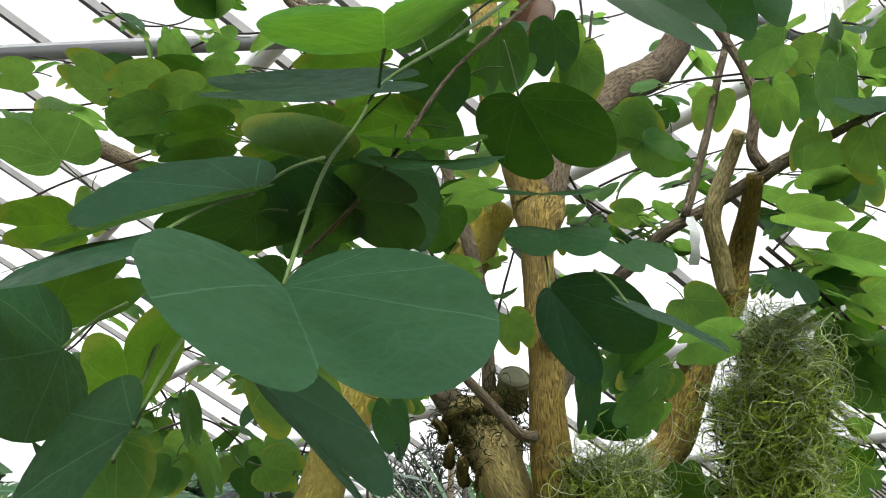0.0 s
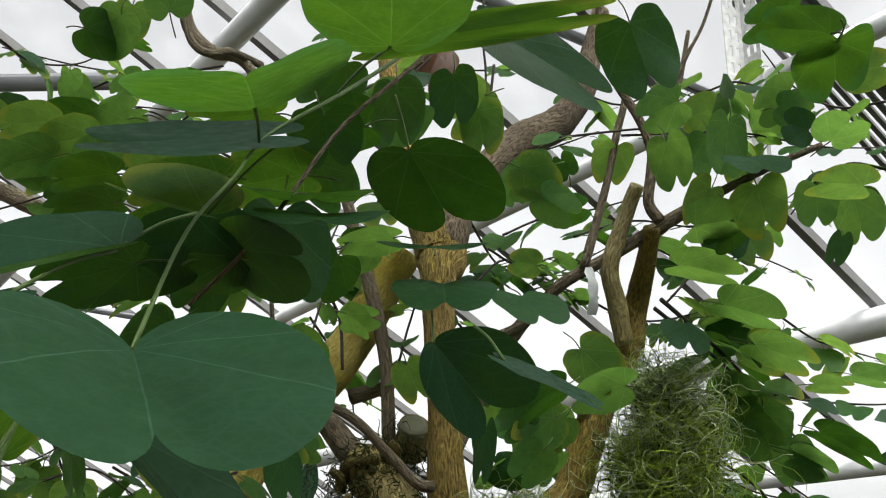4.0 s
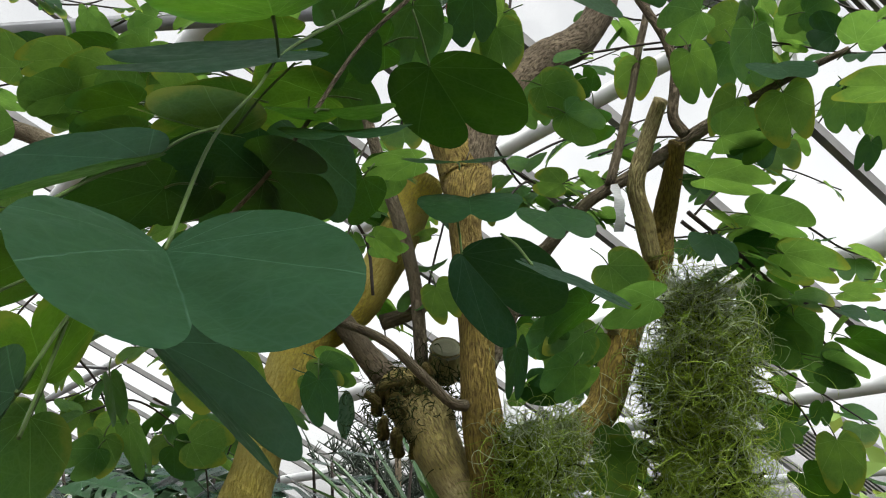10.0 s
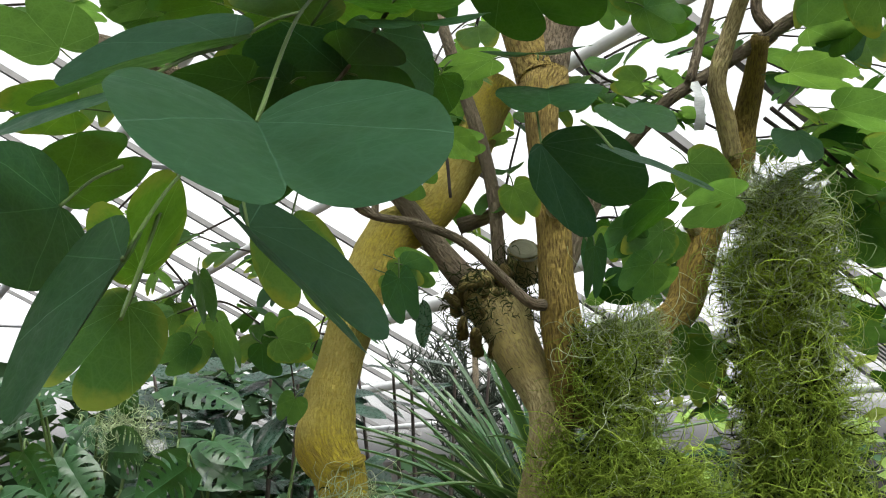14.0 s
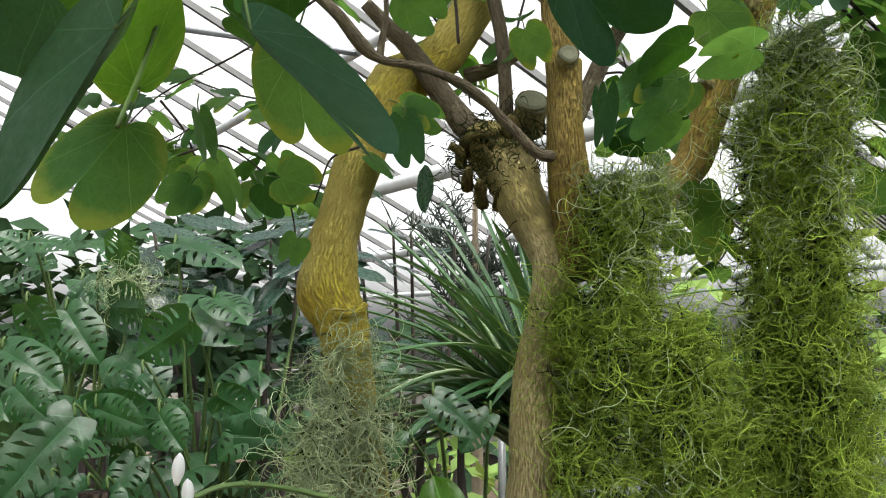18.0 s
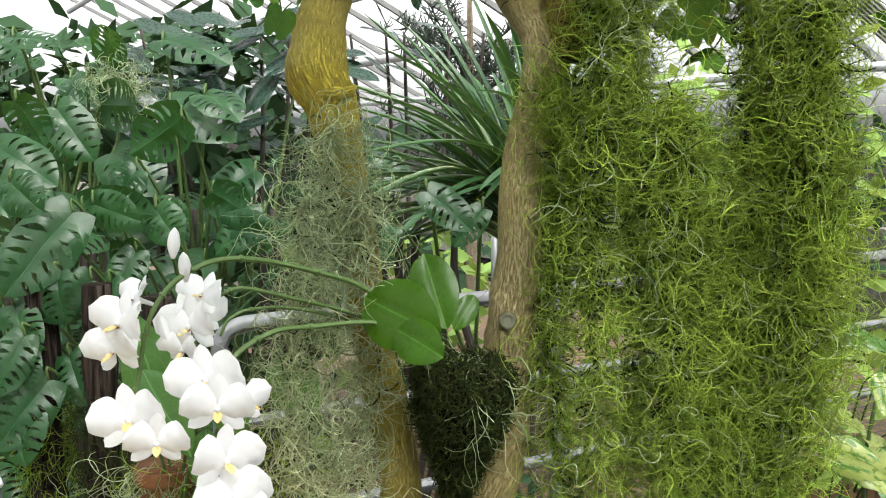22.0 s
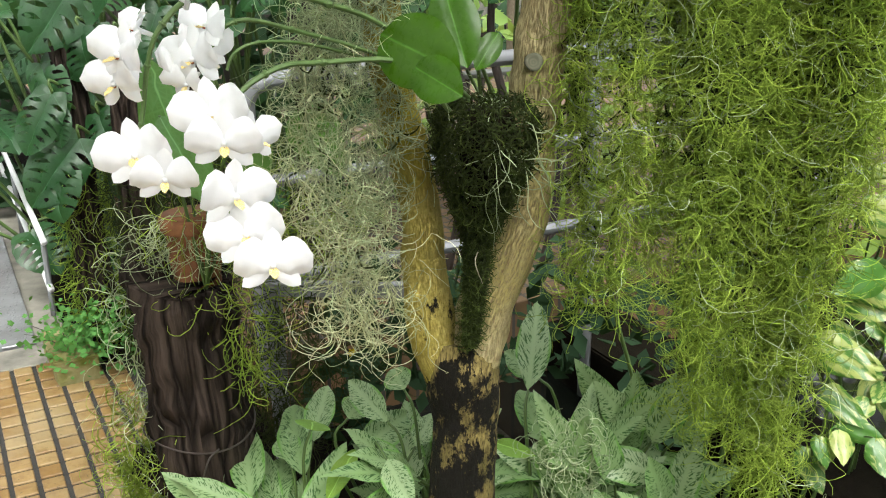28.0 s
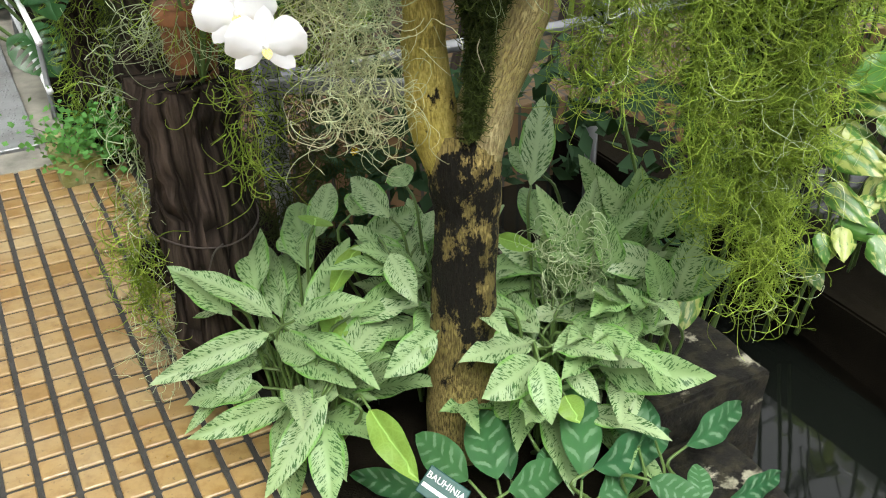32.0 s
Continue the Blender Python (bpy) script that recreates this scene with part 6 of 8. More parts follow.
    plant = min(plants, key=lambda q: (q.location.x - x) ** 2 + (q.location.y - y) ** 2)
    m = frame_of((x, y, z), along, normal, wide / (2 * half), long_, long_)
    off = Matrix.Translation(-plant.location)
    child("leaf", me, plant, "", off @ m)
    d = Vector(along).normalized()
    b, a = Vector((plant.location.x, plant.location.y, plant.location.z - 0.02)), Vector((x, y, z))
    b = b.lerp(Vector((x, y, b.z)), 0.35)
    mid = a - d * 0.06 + Vector((0, 0, -0.02))
    mid.z = max(mid.z, b.z + 0.02)
    v, f, u = tube_data([(*(b - plant.location), 0.006), (*((b + mid) / 2 + Vector((0.01, 0, 0)) - plant.location), 0.005), (*(mid - plant.location), 0.004), (*(a - plant.location), 0.003)], 4, 6)
    child("stalk", mesh_of("stalk", v, f, stem, u), plant)


def silver_leaf(x, y, z, along, normal, wide, long_, fresh=False):
    global plant_n
    plant_n += 1
    me = FRESH[plant_n % 2] if fresh else SILVER[plant_n % 5]
    in_plant(SILVER_PLANTS, x, y, z, along, normal, wide * 1.08, long_ * 1.04, me, 0.17 if fresh else 0.19, M_TWIG_GREEN)


def dark_leaf(x, y, z, along, normal, wide, long_):
    global plant_n
    plant_n += 1
    in_plant(DARK_PLANTS, x, y, z, along, normal, wide * 1.2, long_ * 1.25, CHEVRON[plant_n % 3], 0.2, M_TWIG_GREEN)


silver_leaf(-0.578, 1.950, 0.270, (-0.86, 0.45, -0.23), (-0.50, -0.74, 0.45), 0.062, 0.276)
silver_leaf(-0.508, 1.950, 0.310, (-0.28, 0.87, 0.41), (-0.10, -0.45, 0.89), 0.079, 0.231)
silver_leaf(-0.399, 2.000, 0.342, (-0.34, 0.85, 0.40), (-0.14, -0.46, 0.87), 0.079, 0.289)
silver_leaf(-0.396, 2.100, 0.374, (0.04, 0.90, 0.43), (0.12, -0.43, 0.90), 0.066, 0.193)
silver_leaf(-0.220, 2.100, 0.431, (-0.64, 0.73, 0.24), (-0.35, -0.54, 0.76), 0.065, 0.189)
silver_leaf(-0.291, 2.100, 0.347, (0.57, 0.80, 0.17), (0.48, -0.50, 0.72), 0.079, 0.222)
silver_leaf(-0.584, 2.000, 0.322, (-0.66, 0.72, 0.21), (-0.36, -0.56, 0.75), 0.058, 0.117)
silver_leaf(-0.460, 1.980, 0.277, (-0.13, 0.89, 0.43), (-0.00, -0.44, 0.90), 0.071, 0.173)
silver_leaf(-0.330, 1.900, 0.347, (0.30, 0.89, 0.36), (0.29, -0.44, 0.85), 0.044, 0.173, True)
silver_leaf(-0.280, 1.850, 0.323, (0.68, 0.74, 0.04), (0.55, -0.54, 0.63), 0.060, 0.249)
silver_leaf(-0.292, 1.750, 0.262, (0.47, 0.84, 0.26), (0.41, -0.47, 0.78), 0.082, 0.223)
silver_leaf(-0.375, 1.800, 0.237, (-0.19, 0.88, 0.43), (-0.04, -0.44, 0.90), 0.085, 0.141)
silver_leaf(-0.463, 1.850, 0.273, (-0.72, -0.69, 0.04), (0.58, -0.57, 0.58), 0.061, 0.207)
silver_leaf(-0.509, 1.850, 0.256, (-0.70, -0.72, -0.01), (0.57, -0.56, 0.61), 0.056, 0.214)
silver_leaf(-0.337, 1.750, 0.290, (-0.85, 0.51, -0.12), (-0.49, -0.70, 0.52), 0.070, 0.142)
silver_leaf(-0.286, 1.700, 0.228, (-0.85, 0.52, -0.10), (-0.49, -0.69, 0.53), 0.064, 0.123)
silver_leaf(-0.402, 1.750, 0.169, (-0.74, -0.67, 0.08), (0.59, -0.59, 0.55), 0.060, 0.222)
silver_leaf(-0.310, 1.680, 0.243, (-0.35, -0.87, -0.33), (0.33, -0.45, 0.83), 0.063, 0.209)
silver_leaf(-0.309, 1.650, 0.194, (0.17, -0.89, -0.43), (-0.02, -0.44, 0.90), 0.069, 0.161)
silver_leaf(-0.214, 1.650, 0.235, (0.57, -0.77, -0.29), (-0.30, -0.52, 0.80), 0.062, 0.176, True)
silver_leaf(-0.094, 1.800, 0.320, (-0.57, -0.80, -0.17), (0.48, -0.50, 0.72), 0.071, 0.131)
silver_leaf(-0.584, 1.850, 0.114, (-0.45, -0.85, -0.28), (0.39, -0.46, 0.79), 0.026, 0.127)
silver_leaf(-0.518, 1.850, 0.180, (-0.46, -0.85, -0.27), (0.40, -0.47, 0.79), 0.063, 0.098)
silver_leaf(-0.203, 1.950, 0.421, (0.47, -0.81, -0.35), (-0.23, -0.49, 0.84), 0.061, 0.120)
silver_leaf(-0.388, 2.050, 0.432, (0.14, 0.90, 0.41), (0.19, -0.43, 0.88), 0.077, 0.032, True)
silver_leaf(-0.322, 1.800, 0.298, (0.31, 0.88, 0.35), (0.30, -0.44, 0.84), 0.060, 0.065, True)
silver_leaf(-0.262, 1.850, 0.205, (0.63, 0.77, 0.10), (0.52, -0.52, 0.67), 0.068, 0.108)
silver_leaf(-0.321, 2.150, 0.409, (0.37, 0.87, 0.33), (0.34, -0.45, 0.83), 0.067, 0.094)
silver_leaf(-0.393, 1.900, 0.256, (-0.74, 0.66, 0.13), (-0.41, -0.59, 0.69), 0.063, 0.110)
silver_leaf(-0.441, 2.050, 0.356, (-0.36, 0.85, 0.39), (-0.16, -0.47, 0.87), 0.065, 0.085)
silver_leaf(0.125, 1.900, 0.259, (-0.64, 0.73, 0.24), (-0.35, -0.54, 0.76), 0.062, 0.169)
silver_leaf(0.100, 2.100, 0.517, (0.10, 0.90, 0.42), (0.16, -0.43, 0.89), 0.076, 0.280)
silver_leaf(0.130, 2.100, 0.387, (-0.24, 0.87, 0.42), (-0.08, -0.45, 0.89), 0.065, 0.209)
silver_leaf(0.159, 2.000, 0.238, (-0.14, 0.89, 0.43), (-0.00, -0.44, 0.90), 0.071, 0.250)
silver_leaf(0.259, 2.100, 0.376, (0.86, -0.47, 0.19), (-0.50, -0.72, 0.47), 0.065, 0.142)
silver_leaf(0.260, 2.050, 0.301, (0.77, 0.60, -0.22), (0.62, -0.64, 0.46), 0.064, 0.212)
silver_leaf(0.305, 1.950, 0.276, (0.77, 0.60, -0.20), (0.62, -0.63, 0.46), 0.060, 0.175)
silver_leaf(0.202, 1.850, 0.282, (0.81, -0.59, -0.00), (-0.46, -0.65, 0.61), 0.060, 0.134)
silver_leaf(0.254, 1.850, 0.209, (0.86, -0.44, 0.24), (-0.50, -0.75, 0.44), 0.091, 0.229)
silver_leaf(0.119, 1.800, 0.256, (-0.66, -0.75, -0.07), (0.54, -0.53, 0.65), 0.083, 0.142)
silver_leaf(0.123, 1.750, 0.293, (0.20, -0.88, -0.43), (-0.05, -0.44, 0.89), 0.063, 0.120)
silver_leaf(0.178, 1.800, 0.258, (0.58, -0.76, -0.28), (-0.31, -0.52, 0.79), 0.047, 0.112)
silver_leaf(0.169, 1.950, 0.271, (0.63, 0.77, 0.10), (0.52, -0.52, 0.67), 0.063, 0.109)
silver_leaf(0.030, 1.950, 0.469, (0.83, -0.56, 0.04), (-0.48, -0.66, 0.57), 0.034, 0.092, True)
silver_leaf(0.270, 2.000, 0.302, (0.53, 0.82, 0.22), (0.45, -0.48, 0.75), 0.044, 0.108, True)
silver_leaf(0.311, 2.100, 0.362, (0.86, -0.47, 0.19), (-0.50, -0.72, 0.47), 0.028, 0.213)
silver_leaf(0.296, 2.150, 0.438, (0.78, 0.57, -0.27), (0.62, -0.66, 0.42), 0.023, 0.205)
silver_leaf(0.086, 1.750, 0.144, (-0.57, 0.77, 0.29), (-0.30, -0.52, 0.80), 0.072, 0.093)
silver_leaf(0.199, 2.150, 0.315, (0.53, 0.82, 0.22), (0.45, -0.48, 0.75), 0.067, 0.160)
silver_leaf(0.093, 2.050, 0.326, (-0.64, 0.73, 0.24), (-0.35, -0.54, 0.76), 0.064, 0.088)
silver_leaf(0.291, 1.900, 0.250, (0.77, 0.61, -0.19), (0.62, -0.63, 0.47), 0.068, 0.105)
silver_leaf(0.178, 1.750, 0.208, (0.43, -0.83, -0.37), (-0.20, -0.48, 0.85), 0.053, 0.064, True)
silver_leaf(0.058, 1.950, 0.207, (-0.32, 0.86, 0.40), (-0.13, -0.46, 0.88), 0.051, 0.098)
silver_leaf(0.235, 2.000, 0.240, (0.14, 0.90, 0.41), (0.19, -0.43, 0.88), 0.064, 0.128)
silver_leaf(0.127, 2.200, 0.497, (-0.64, 0.73, 0.24), (-0.35, -0.54, 0.76), 0.059, 0.135)
silver_leaf(-0.191, 2.200, 0.461, (-0.48, 0.81, 0.34), (-0.24, -0.49, 0.84), 0.067, 0.094)
silver_leaf(-0.163, 2.150, 0.337, (0.31, 0.88, 0.35), (0.30, -0.44, 0.84), 0.054, 0.109)
silver_leaf(-0.480, 1.900, 0.160, (-0.76, 0.65, 0.10), (-0.43, -0.61, 0.67), 0.064, 0.091)
silver_leaf(-0.452, 1.920, 0.225, (-0.83, 0.56, -0.04), (-0.48, -0.66, 0.57), 0.057, 0.098)
dark_leaf(-0.014, 1.600, 0.103, (-0.74, 0.67, 0.13), (-0.41, -0.59, 0.69), 0.068, 0.136)
dark_leaf(0.043, 1.620, 0.088, (-0.28, 0.87, 0.41), (-0.10, -0.45, 0.89), 0.080, 0.159)
dark_leaf(0.071, 1.660, 0.052, (-0.23, 0.88, 0.42), (-0.07, -0.45, 0.89), 0.053, 0.175)
dark_leaf(0.066, 1.600, 0.077, (0.76, 0.63, -0.15), (0.61, -0.62, 0.50), 0.068, 0.141)
dark_leaf(0.213, 1.620, 0.097, (0.02, 0.90, 0.43), (0.10, -0.43, 0.90), 0.074, 0.222)
dark_leaf(0.234, 1.620, 0.128, (0.76, 0.62, -0.17), (0.61, -0.62, 0.49), 0.073, 0.229)
dark_leaf(0.334, 1.720, 0.105, (-0.23, 0.88, 0.42), (-0.07, -0.45, 0.89), 0.071, 0.139)
dark_leaf(0.371, 1.740, 0.104, (-0.29, 0.87, 0.41), (-0.11, -0.45, 0.88), 0.048, 0.105)
dark_leaf(0.437, 1.740, 0.092, (0.72, 0.69, -0.05), (0.58, -0.58, 0.57), 0.059, 0.207)
dark_leaf(-0.083, 1.600, 0.069, (-0.86, 0.43, -0.27), (-0.50, -0.76, 0.42), 0.052, 0.195)
dark_leaf(0.469, 1.680, -0.008, (0.09, 0.90, 0.42), (0.15, -0.43, 0.89), 0.047, 0.080)
dark_leaf(0.520, 1.660, 0.022, (0.77, 0.60, -0.21), (0.62, -0.64, 0.46), 0.047, 0.185)
dark_leaf(0.250, 1.620, 0.053, (0.71, 0.71, -0.01), (0.57, -0.56, 0.59), 0.057, 0.106)
dark_leaf(0.136, 1.680, 0.053, (0.23, 0.89, 0.38), (0.25, -0.44, 0.87), 0.035, 0.061)
dark_leaf(0.347, 1.620, 0.104, (0.83, -0.56, 0.04), (-0.48, -0.66, 0.57), 0.051, 0.087)
# shaded inner leaves
g = random.Random(4)
for q in SILVER_PLANTS:
    for i in range(34):
        a = g.uniform(0, 6.28) if q.location.x < 0.3 else g.uniform(1.6, 5.0)
        c = (q.location.x + g.uniform(0.02, 0.14) * math.cos(a), q.location.y + g.uniform(0.02, 0.14) * math.sin(a), g.uniform(0.05, 0.34))
        silver_leaf(*c, (math.cos(a), math.sin(a), g.uniform(-0.2, 1.1)), (0.3 * g.uniform(-1, 1), -0.3, 1), g.uniform(0.055, 0.075), g.uniform(0.16, 0.24))
    for i in range(2):
        b = q.location
        v, f, u = tube_data([(0.05 * i, 0, -0.05, 0.016), (0.05 * i + 0.01, -0.01, 0.08, 0.015), (0.05 * i, -0.02, 0.17, 0.012)], 5, 9, 0.25)
        child("cane", mesh_of("cane", v, f, M_CANE, u), q, "stout ringed brown cane")

for i in range(34):
    a = g.uniform(0.2, 2.9)
    silver_leaf(g.uniform(0.12, 0.46), g.uniform(1.93, 2.15), g.uniform(0.2, 0.46), (math.cos(a) * 0.7, -0.25 + 0.2 * g.uniform(-1, 1), math.sin(a)), (0.3 * g.uniform(-1, 1), -0.7, 0.6), g.uniform(0.06, 0.08), g.uniform(0.15, 0.21))

# plant label
sign = thing("plant_label", "small dark green plant label with white capitals on a stake", "sign", at=(-0.075, 1.585, 0.10))
sign.matrix_basis = Matrix.Translation((-0.065, 1.560, 0.111)) @ pose(0, 0, 0, 48) @ pose(0, 0, 0, 0, 0, -32)
M_SIGN = plain("label_green", (0.012, 0.06, 0.05), 0.35, grime=0.15)
child("plate", box("plate", -0.045, 0.05, -0.03, 0.03, -0.002, 0.002, M_SIGN, 0.002), sign)
v, f, u = tube_data([(0.0, -0.028, -0.004, 0.004), (0.0, -0.03, -0.08, 0.004), (0.0, -0.03, -0.16, 0.003)], 2, 6)
child("stake", mesh_of("stake", v, f, M_SIGN, u), sign)
txt = bpy.data.curves.new("label_text", "FONT")
txt.body, txt.size, txt.extrude = "BAUHINIA", 0.019, 0.0003
txt.materials.append(M_WHITE)
t_ob = new("lettering", txt)
t_ob.parent, t_ob.location = sign, (-0.042, 0.006, 0.0026)
child("lettering_bar", box("lettering_bar", -0.04, 0.03, -0.014, -0.006, 0.0021, 0.0027, M_WHITE, 0.0002), sign)

# ---- the moth orchid in the fork ----
orchid = thing("moth_orchid", "white moth orchid with arching sprays rooted in moss between the stems", "orchid", at=(0.0, 1.76, 1.2))
OFF = Matrix.Translation((0.0, -1.76, -1.2))
k = Net("white_petal", 0.5, 0.3)
uv = k.coord("UV")
k.colour(k.mix(k.ramp(k.noise(uv, 6.0), (0.3, 0.0), (0.8, 0.5)), (0.90, 0.91, 0.93), (0.85, 0.87, 0.88)))
k.bump(k.noise(k.scaled(uv, (30, 4, 1)), 1.0, 2.0), 0.12, 0.002)
M_PETAL = k.thin((0.95, 0.95, 0.93), 0.3).mat
k = Net("orchid_lip", 0.45)
sp = k.n.new("ShaderNodeSeparateXYZ")
k.l.new(k.coord("UV"), sp.inputs[0])
M_LIP = k.colour(k.mix(k.ramp(k.noise(k.coord("UV"), 18.0), (0.45, 0.0), (0.6, 1.0)), (0.80, 0.60, 0.16), (0.85, 0.78, 0.55))).thin((0.8, 0.6, 0.2), 0.2).mat
M_LIP_RED = Net("orchid_throat", 0.5).colour((0.30, 0.07, 0.02)).mat
M_ORCHID_LEAF = leaf_material("orchid_leaf", (0.032, 0.10, 0.003), (0.06, 0.17, 0.006), 0.15, 0.28, 0.2, 1.0)
M_SPIKE = plain("orchid_stem", (0.10, 0.17, 0.05), 0.5, grime=0.3, scale=40)
PETAL_WIDE = blade_mesh("petal", M_PETAL, oval(0.5, 0.55, 0.38), 0.1, -0.15, 0.05, 9, 8, 1)
SEPAL = blade_mesh("sepal", M_PETAL, oval(0.27, 0.5, 0.6), 0.1, 0.15, 0.02, 8, 6, 2)
LIP = blade_mesh("lip", M_LIP, oval(0.3, 0.4, 0.6), 0.9, -0.5, 0.04, 7, 6, 3)
THROAT = tube("throat", [(0, 0, 0, 0.10), (0, 0.05, 0.12, 0.12), (0, 0.10, 0.22, 0.04)], M_PETAL, 3, 8)
SPOT = tube("throat_spot", [(0, -0.06, 0.03, 0.05), (0, -0.10, 0.08, 0.06), (0, -0.13, 0.12, 0.03)], M_LIP_RED, 3, 8)
flower_n = 0


def flower(x, y, z, face, wide):
    """One bloom: three sepals, two wide petals, lip and column."""
    global flower_n
    flower_n += 1
    n = Vector(face).normalized()
    up = Vector((0.12 * math.sin(flower_n * 2.1), 0, 1))
    base = frame_of((x, y, z), up - n * up.dot(n), n)
    fl = child("flower", mesh_of("receptacle", *tube_data([(0, 0, -0.03 * 1, 0.003), (0, 0, -0.012, 0.004), (0, 0, 0.0, 0.006)], 2, 6)[:2], M_PETAL), orchid, "open white bloom with a yellow lip", OFF @ base)
    r = wide / 2
    j = flower_n % 3 * 4 - 4
    for nm, me, a, s, lift in (("sepal", SEPAL, 0, 0.95, -0.004), ("sepal", SEPAL, 128, 0.92, -0.004), ("sepal", SEPAL, -128, 0.92, -0.004), ("petal", PETAL_WIDE, 72, 1.05, 0.002), ("petal", PETAL_WIDE, -72, 1.05, 0.002)):
        child(nm, me, fl, "", pose(0, 0, lift, 0, 0, a + j) @ pose(0, 0, 0, 9 + 3 * math.sin(flower_n + a)) @ Matrix.Scale(r * s, 4))
    child("lip", LIP, fl, "yellow lip", pose(0, -0.002, 0.003, 40, 0, 180) @ Matrix.Scale(r * 0.42, 4))
    child("column", THROAT, fl, "", pose(0, 0.0, 0.0, 20) @ Matrix.Scale(r * 0.7, 4))
    child("throat_spot", SPOT, fl, "red-brown throat marking", pose(0, 0.0, 0.0) @ Matrix.Scale(r * 0.8, 4))


def spike(pts):
    p = [(a, b - 1.76, c - 1.2, r) for a, b, c, r in pts]
    sp_ob = child("flower_stem", tube("flower_stem", p, M_SPIKE, 6, 8), orchid)
    q = spline(p, 6)
    for i in range(9, len(q) - 6, 9):
        d = Vector(q[i + 1][:3]) - Vector(q[i][:3])
        v, f, u = tube_data([(*(Vector(q[i][:3]) - d * 0.3), q[i][3] * 1.25), (*q[i][:3], q[i][3] * 1.5), (*(Vector(q[i][:3]) + d * 0.3), q[i][3] * 1.2)], 2, 8)
        child("node", mesh_of("node", v, f, M_SPIKE, u), sp_ob, "pale ring on the stem")


ORCHID_LEAVES = [blade_mesh("orchid_leaf", M_ORCHID_LEAF, oval(0.3, 0.55, 0.5), 0.35, dr, 0.01, 12, 8, i) for i, dr in enumerate((0.25, 0.1, 0.3, 0.2))]


def orchid_leaf(x, y, z, along, normal, wide, long_):
    global flower_n
    flower_n += 1
    child("leaf", ORCHID_LEAVES[flower_n % 4], orchid, "broad glossy green leaf", OFF @ frame_of((x, y, z), along, normal, wide / 0.6, long_, long_))


spike([(-0.012, 1.740, 1.244, 0.0035), (-0.086, 1.700, 1.319, 0.0044), (-0.155, 1.660, 1.380, 0.0044), (-0.217, 1.600, 1.412, 0.0044), (-0.288, 1.530, 1.440, 0.0044), (-0.340, 1.480, 1.448, 0.0044), (-0.376, 1.450, 1.437, 0.0044), (-0.403, 1.440, 1.417, 0.0044), (-0.426, 1.430, 1.386, 0.0039), (-0.441, 1.430, 1.347, 0.0035), (-0.452, 1.430, 1.294, 0.0035), (-0.458, 1.420, 1.240, 0.0026), (-0.438, 1.420, 1.198, 0.0026)])
spike([(-0.022, 1.740, 1.249, 0.0035), (-0.106, 1.720, 1.297, 0.0035), (-0.192, 1.660, 1.341, 0.0035), (-0.270, 1.580, 1.377, 0.0035), (-0.320, 1.530, 1.397, 0.0035), (-0.351, 1.510, 1.390, 0.0035), (-0.370, 1.500, 1.365, 0.0031), (-0.372, 1.490, 1.331, 0.0026), (-0.359, 1.470, 1.297, 0.0026)])
spike([(-0.043, 1.700, 1.230, 0.0044), (-0.089, 1.660, 1.296, 0.0044), (-0.132, 1.630, 1.324, 0.0044), (-0.222, 1.560, 1.331, 0.0044), (-0.269, 1.510, 1.334, 0.0044), (-0.312, 1.470, 1.314, 0.0044), (-0.328, 1.450, 1.289, 0.0035), (-0.328, 1.430, 1.254, 0.0035), (-0.321, 1.410, 1.201, 0.0031), (-0.316, 1.400, 1.146, 0.0026), (-0.287, 1.390, 1.083, 0.0026)])
spike([(-0.013, 1.760, 1.235, 0.0026), (-0.161, 1.700, 1.310, 0.0026), (-0.255, 1.600, 1.353, 0.0026), (-0.307, 1.520, 1.366, 0.0026), (-0.337, 1.500, 1.354, 0.0026), (-0.348, 1.490, 1.331, 0.0026)])
flower(-0.475, 1.420, 1.363, (-0.50, -0.85, 0.20), 0.106)
flower(-0.489, 1.430, 1.323, (-0.40, -0.90, -0.10), 0.101)
flower(-0.465, 1.460, 1.394, (-0.70, -0.60, 0.40), 0.079)
flower(-0.376, 1.500, 1.392, (-0.30, -0.80, 0.50), 0.085)
flower(-0.385, 1.460, 1.351, (-0.40, -0.90, 0.10), 0.106)
flower(-0.382, 1.500, 1.365, (0.60, -0.60, 0.30), 0.090)
flower(-0.394, 1.450, 1.319, (-0.30, -0.80, -0.30), 0.074)
flower(-0.349, 1.400, 1.285, (0.00, -1.00, 0.25), 0.111)
flower(-0.328, 1.380, 1.250, (0.25, -0.95, -0.10), 0.106)
flower(-0.302, 1.450, 1.239, (0.90, -0.35, 0.10), 0.090)
flower(-0.461, 1.400, 1.228, (0.10, -1.00, 0.10), 0.111)
flower(-0.419, 1.390, 1.197, (0.25, -0.95, -0.15), 0.095)
flower(-0.316, 1.370, 1.178, (0.60, -0.80, 0.00), 0.111)
flower(-0.306, 1.370, 1.124, (0.25, -0.95, 0.15), 0.111)
flower(-0.269, 1.360, 1.083, (0.35, -0.90, 0.05), 0.111)
orchid_leaf(-0.019, 1.600, 1.307, (-0.88, 0.20, 0.42), (-0.08, -0.96, 0.28), 0.119, 0.149)
orchid_leaf(-0.010, 1.640, 1.309, (-0.29, 0.33, 0.90), (-0.01, -0.94, 0.34), 0.081, 0.139)
orchid_leaf(-0.014, 1.570, 1.278, (-0.85, 0.21, 0.49), (-0.08, -0.95, 0.29), 0.074, 0.095)
orchid_leaf(-0.000, 1.700, 1.296, (0.50, 0.32, 0.80), (0.09, -0.94, 0.33), 0.042, 0.075)
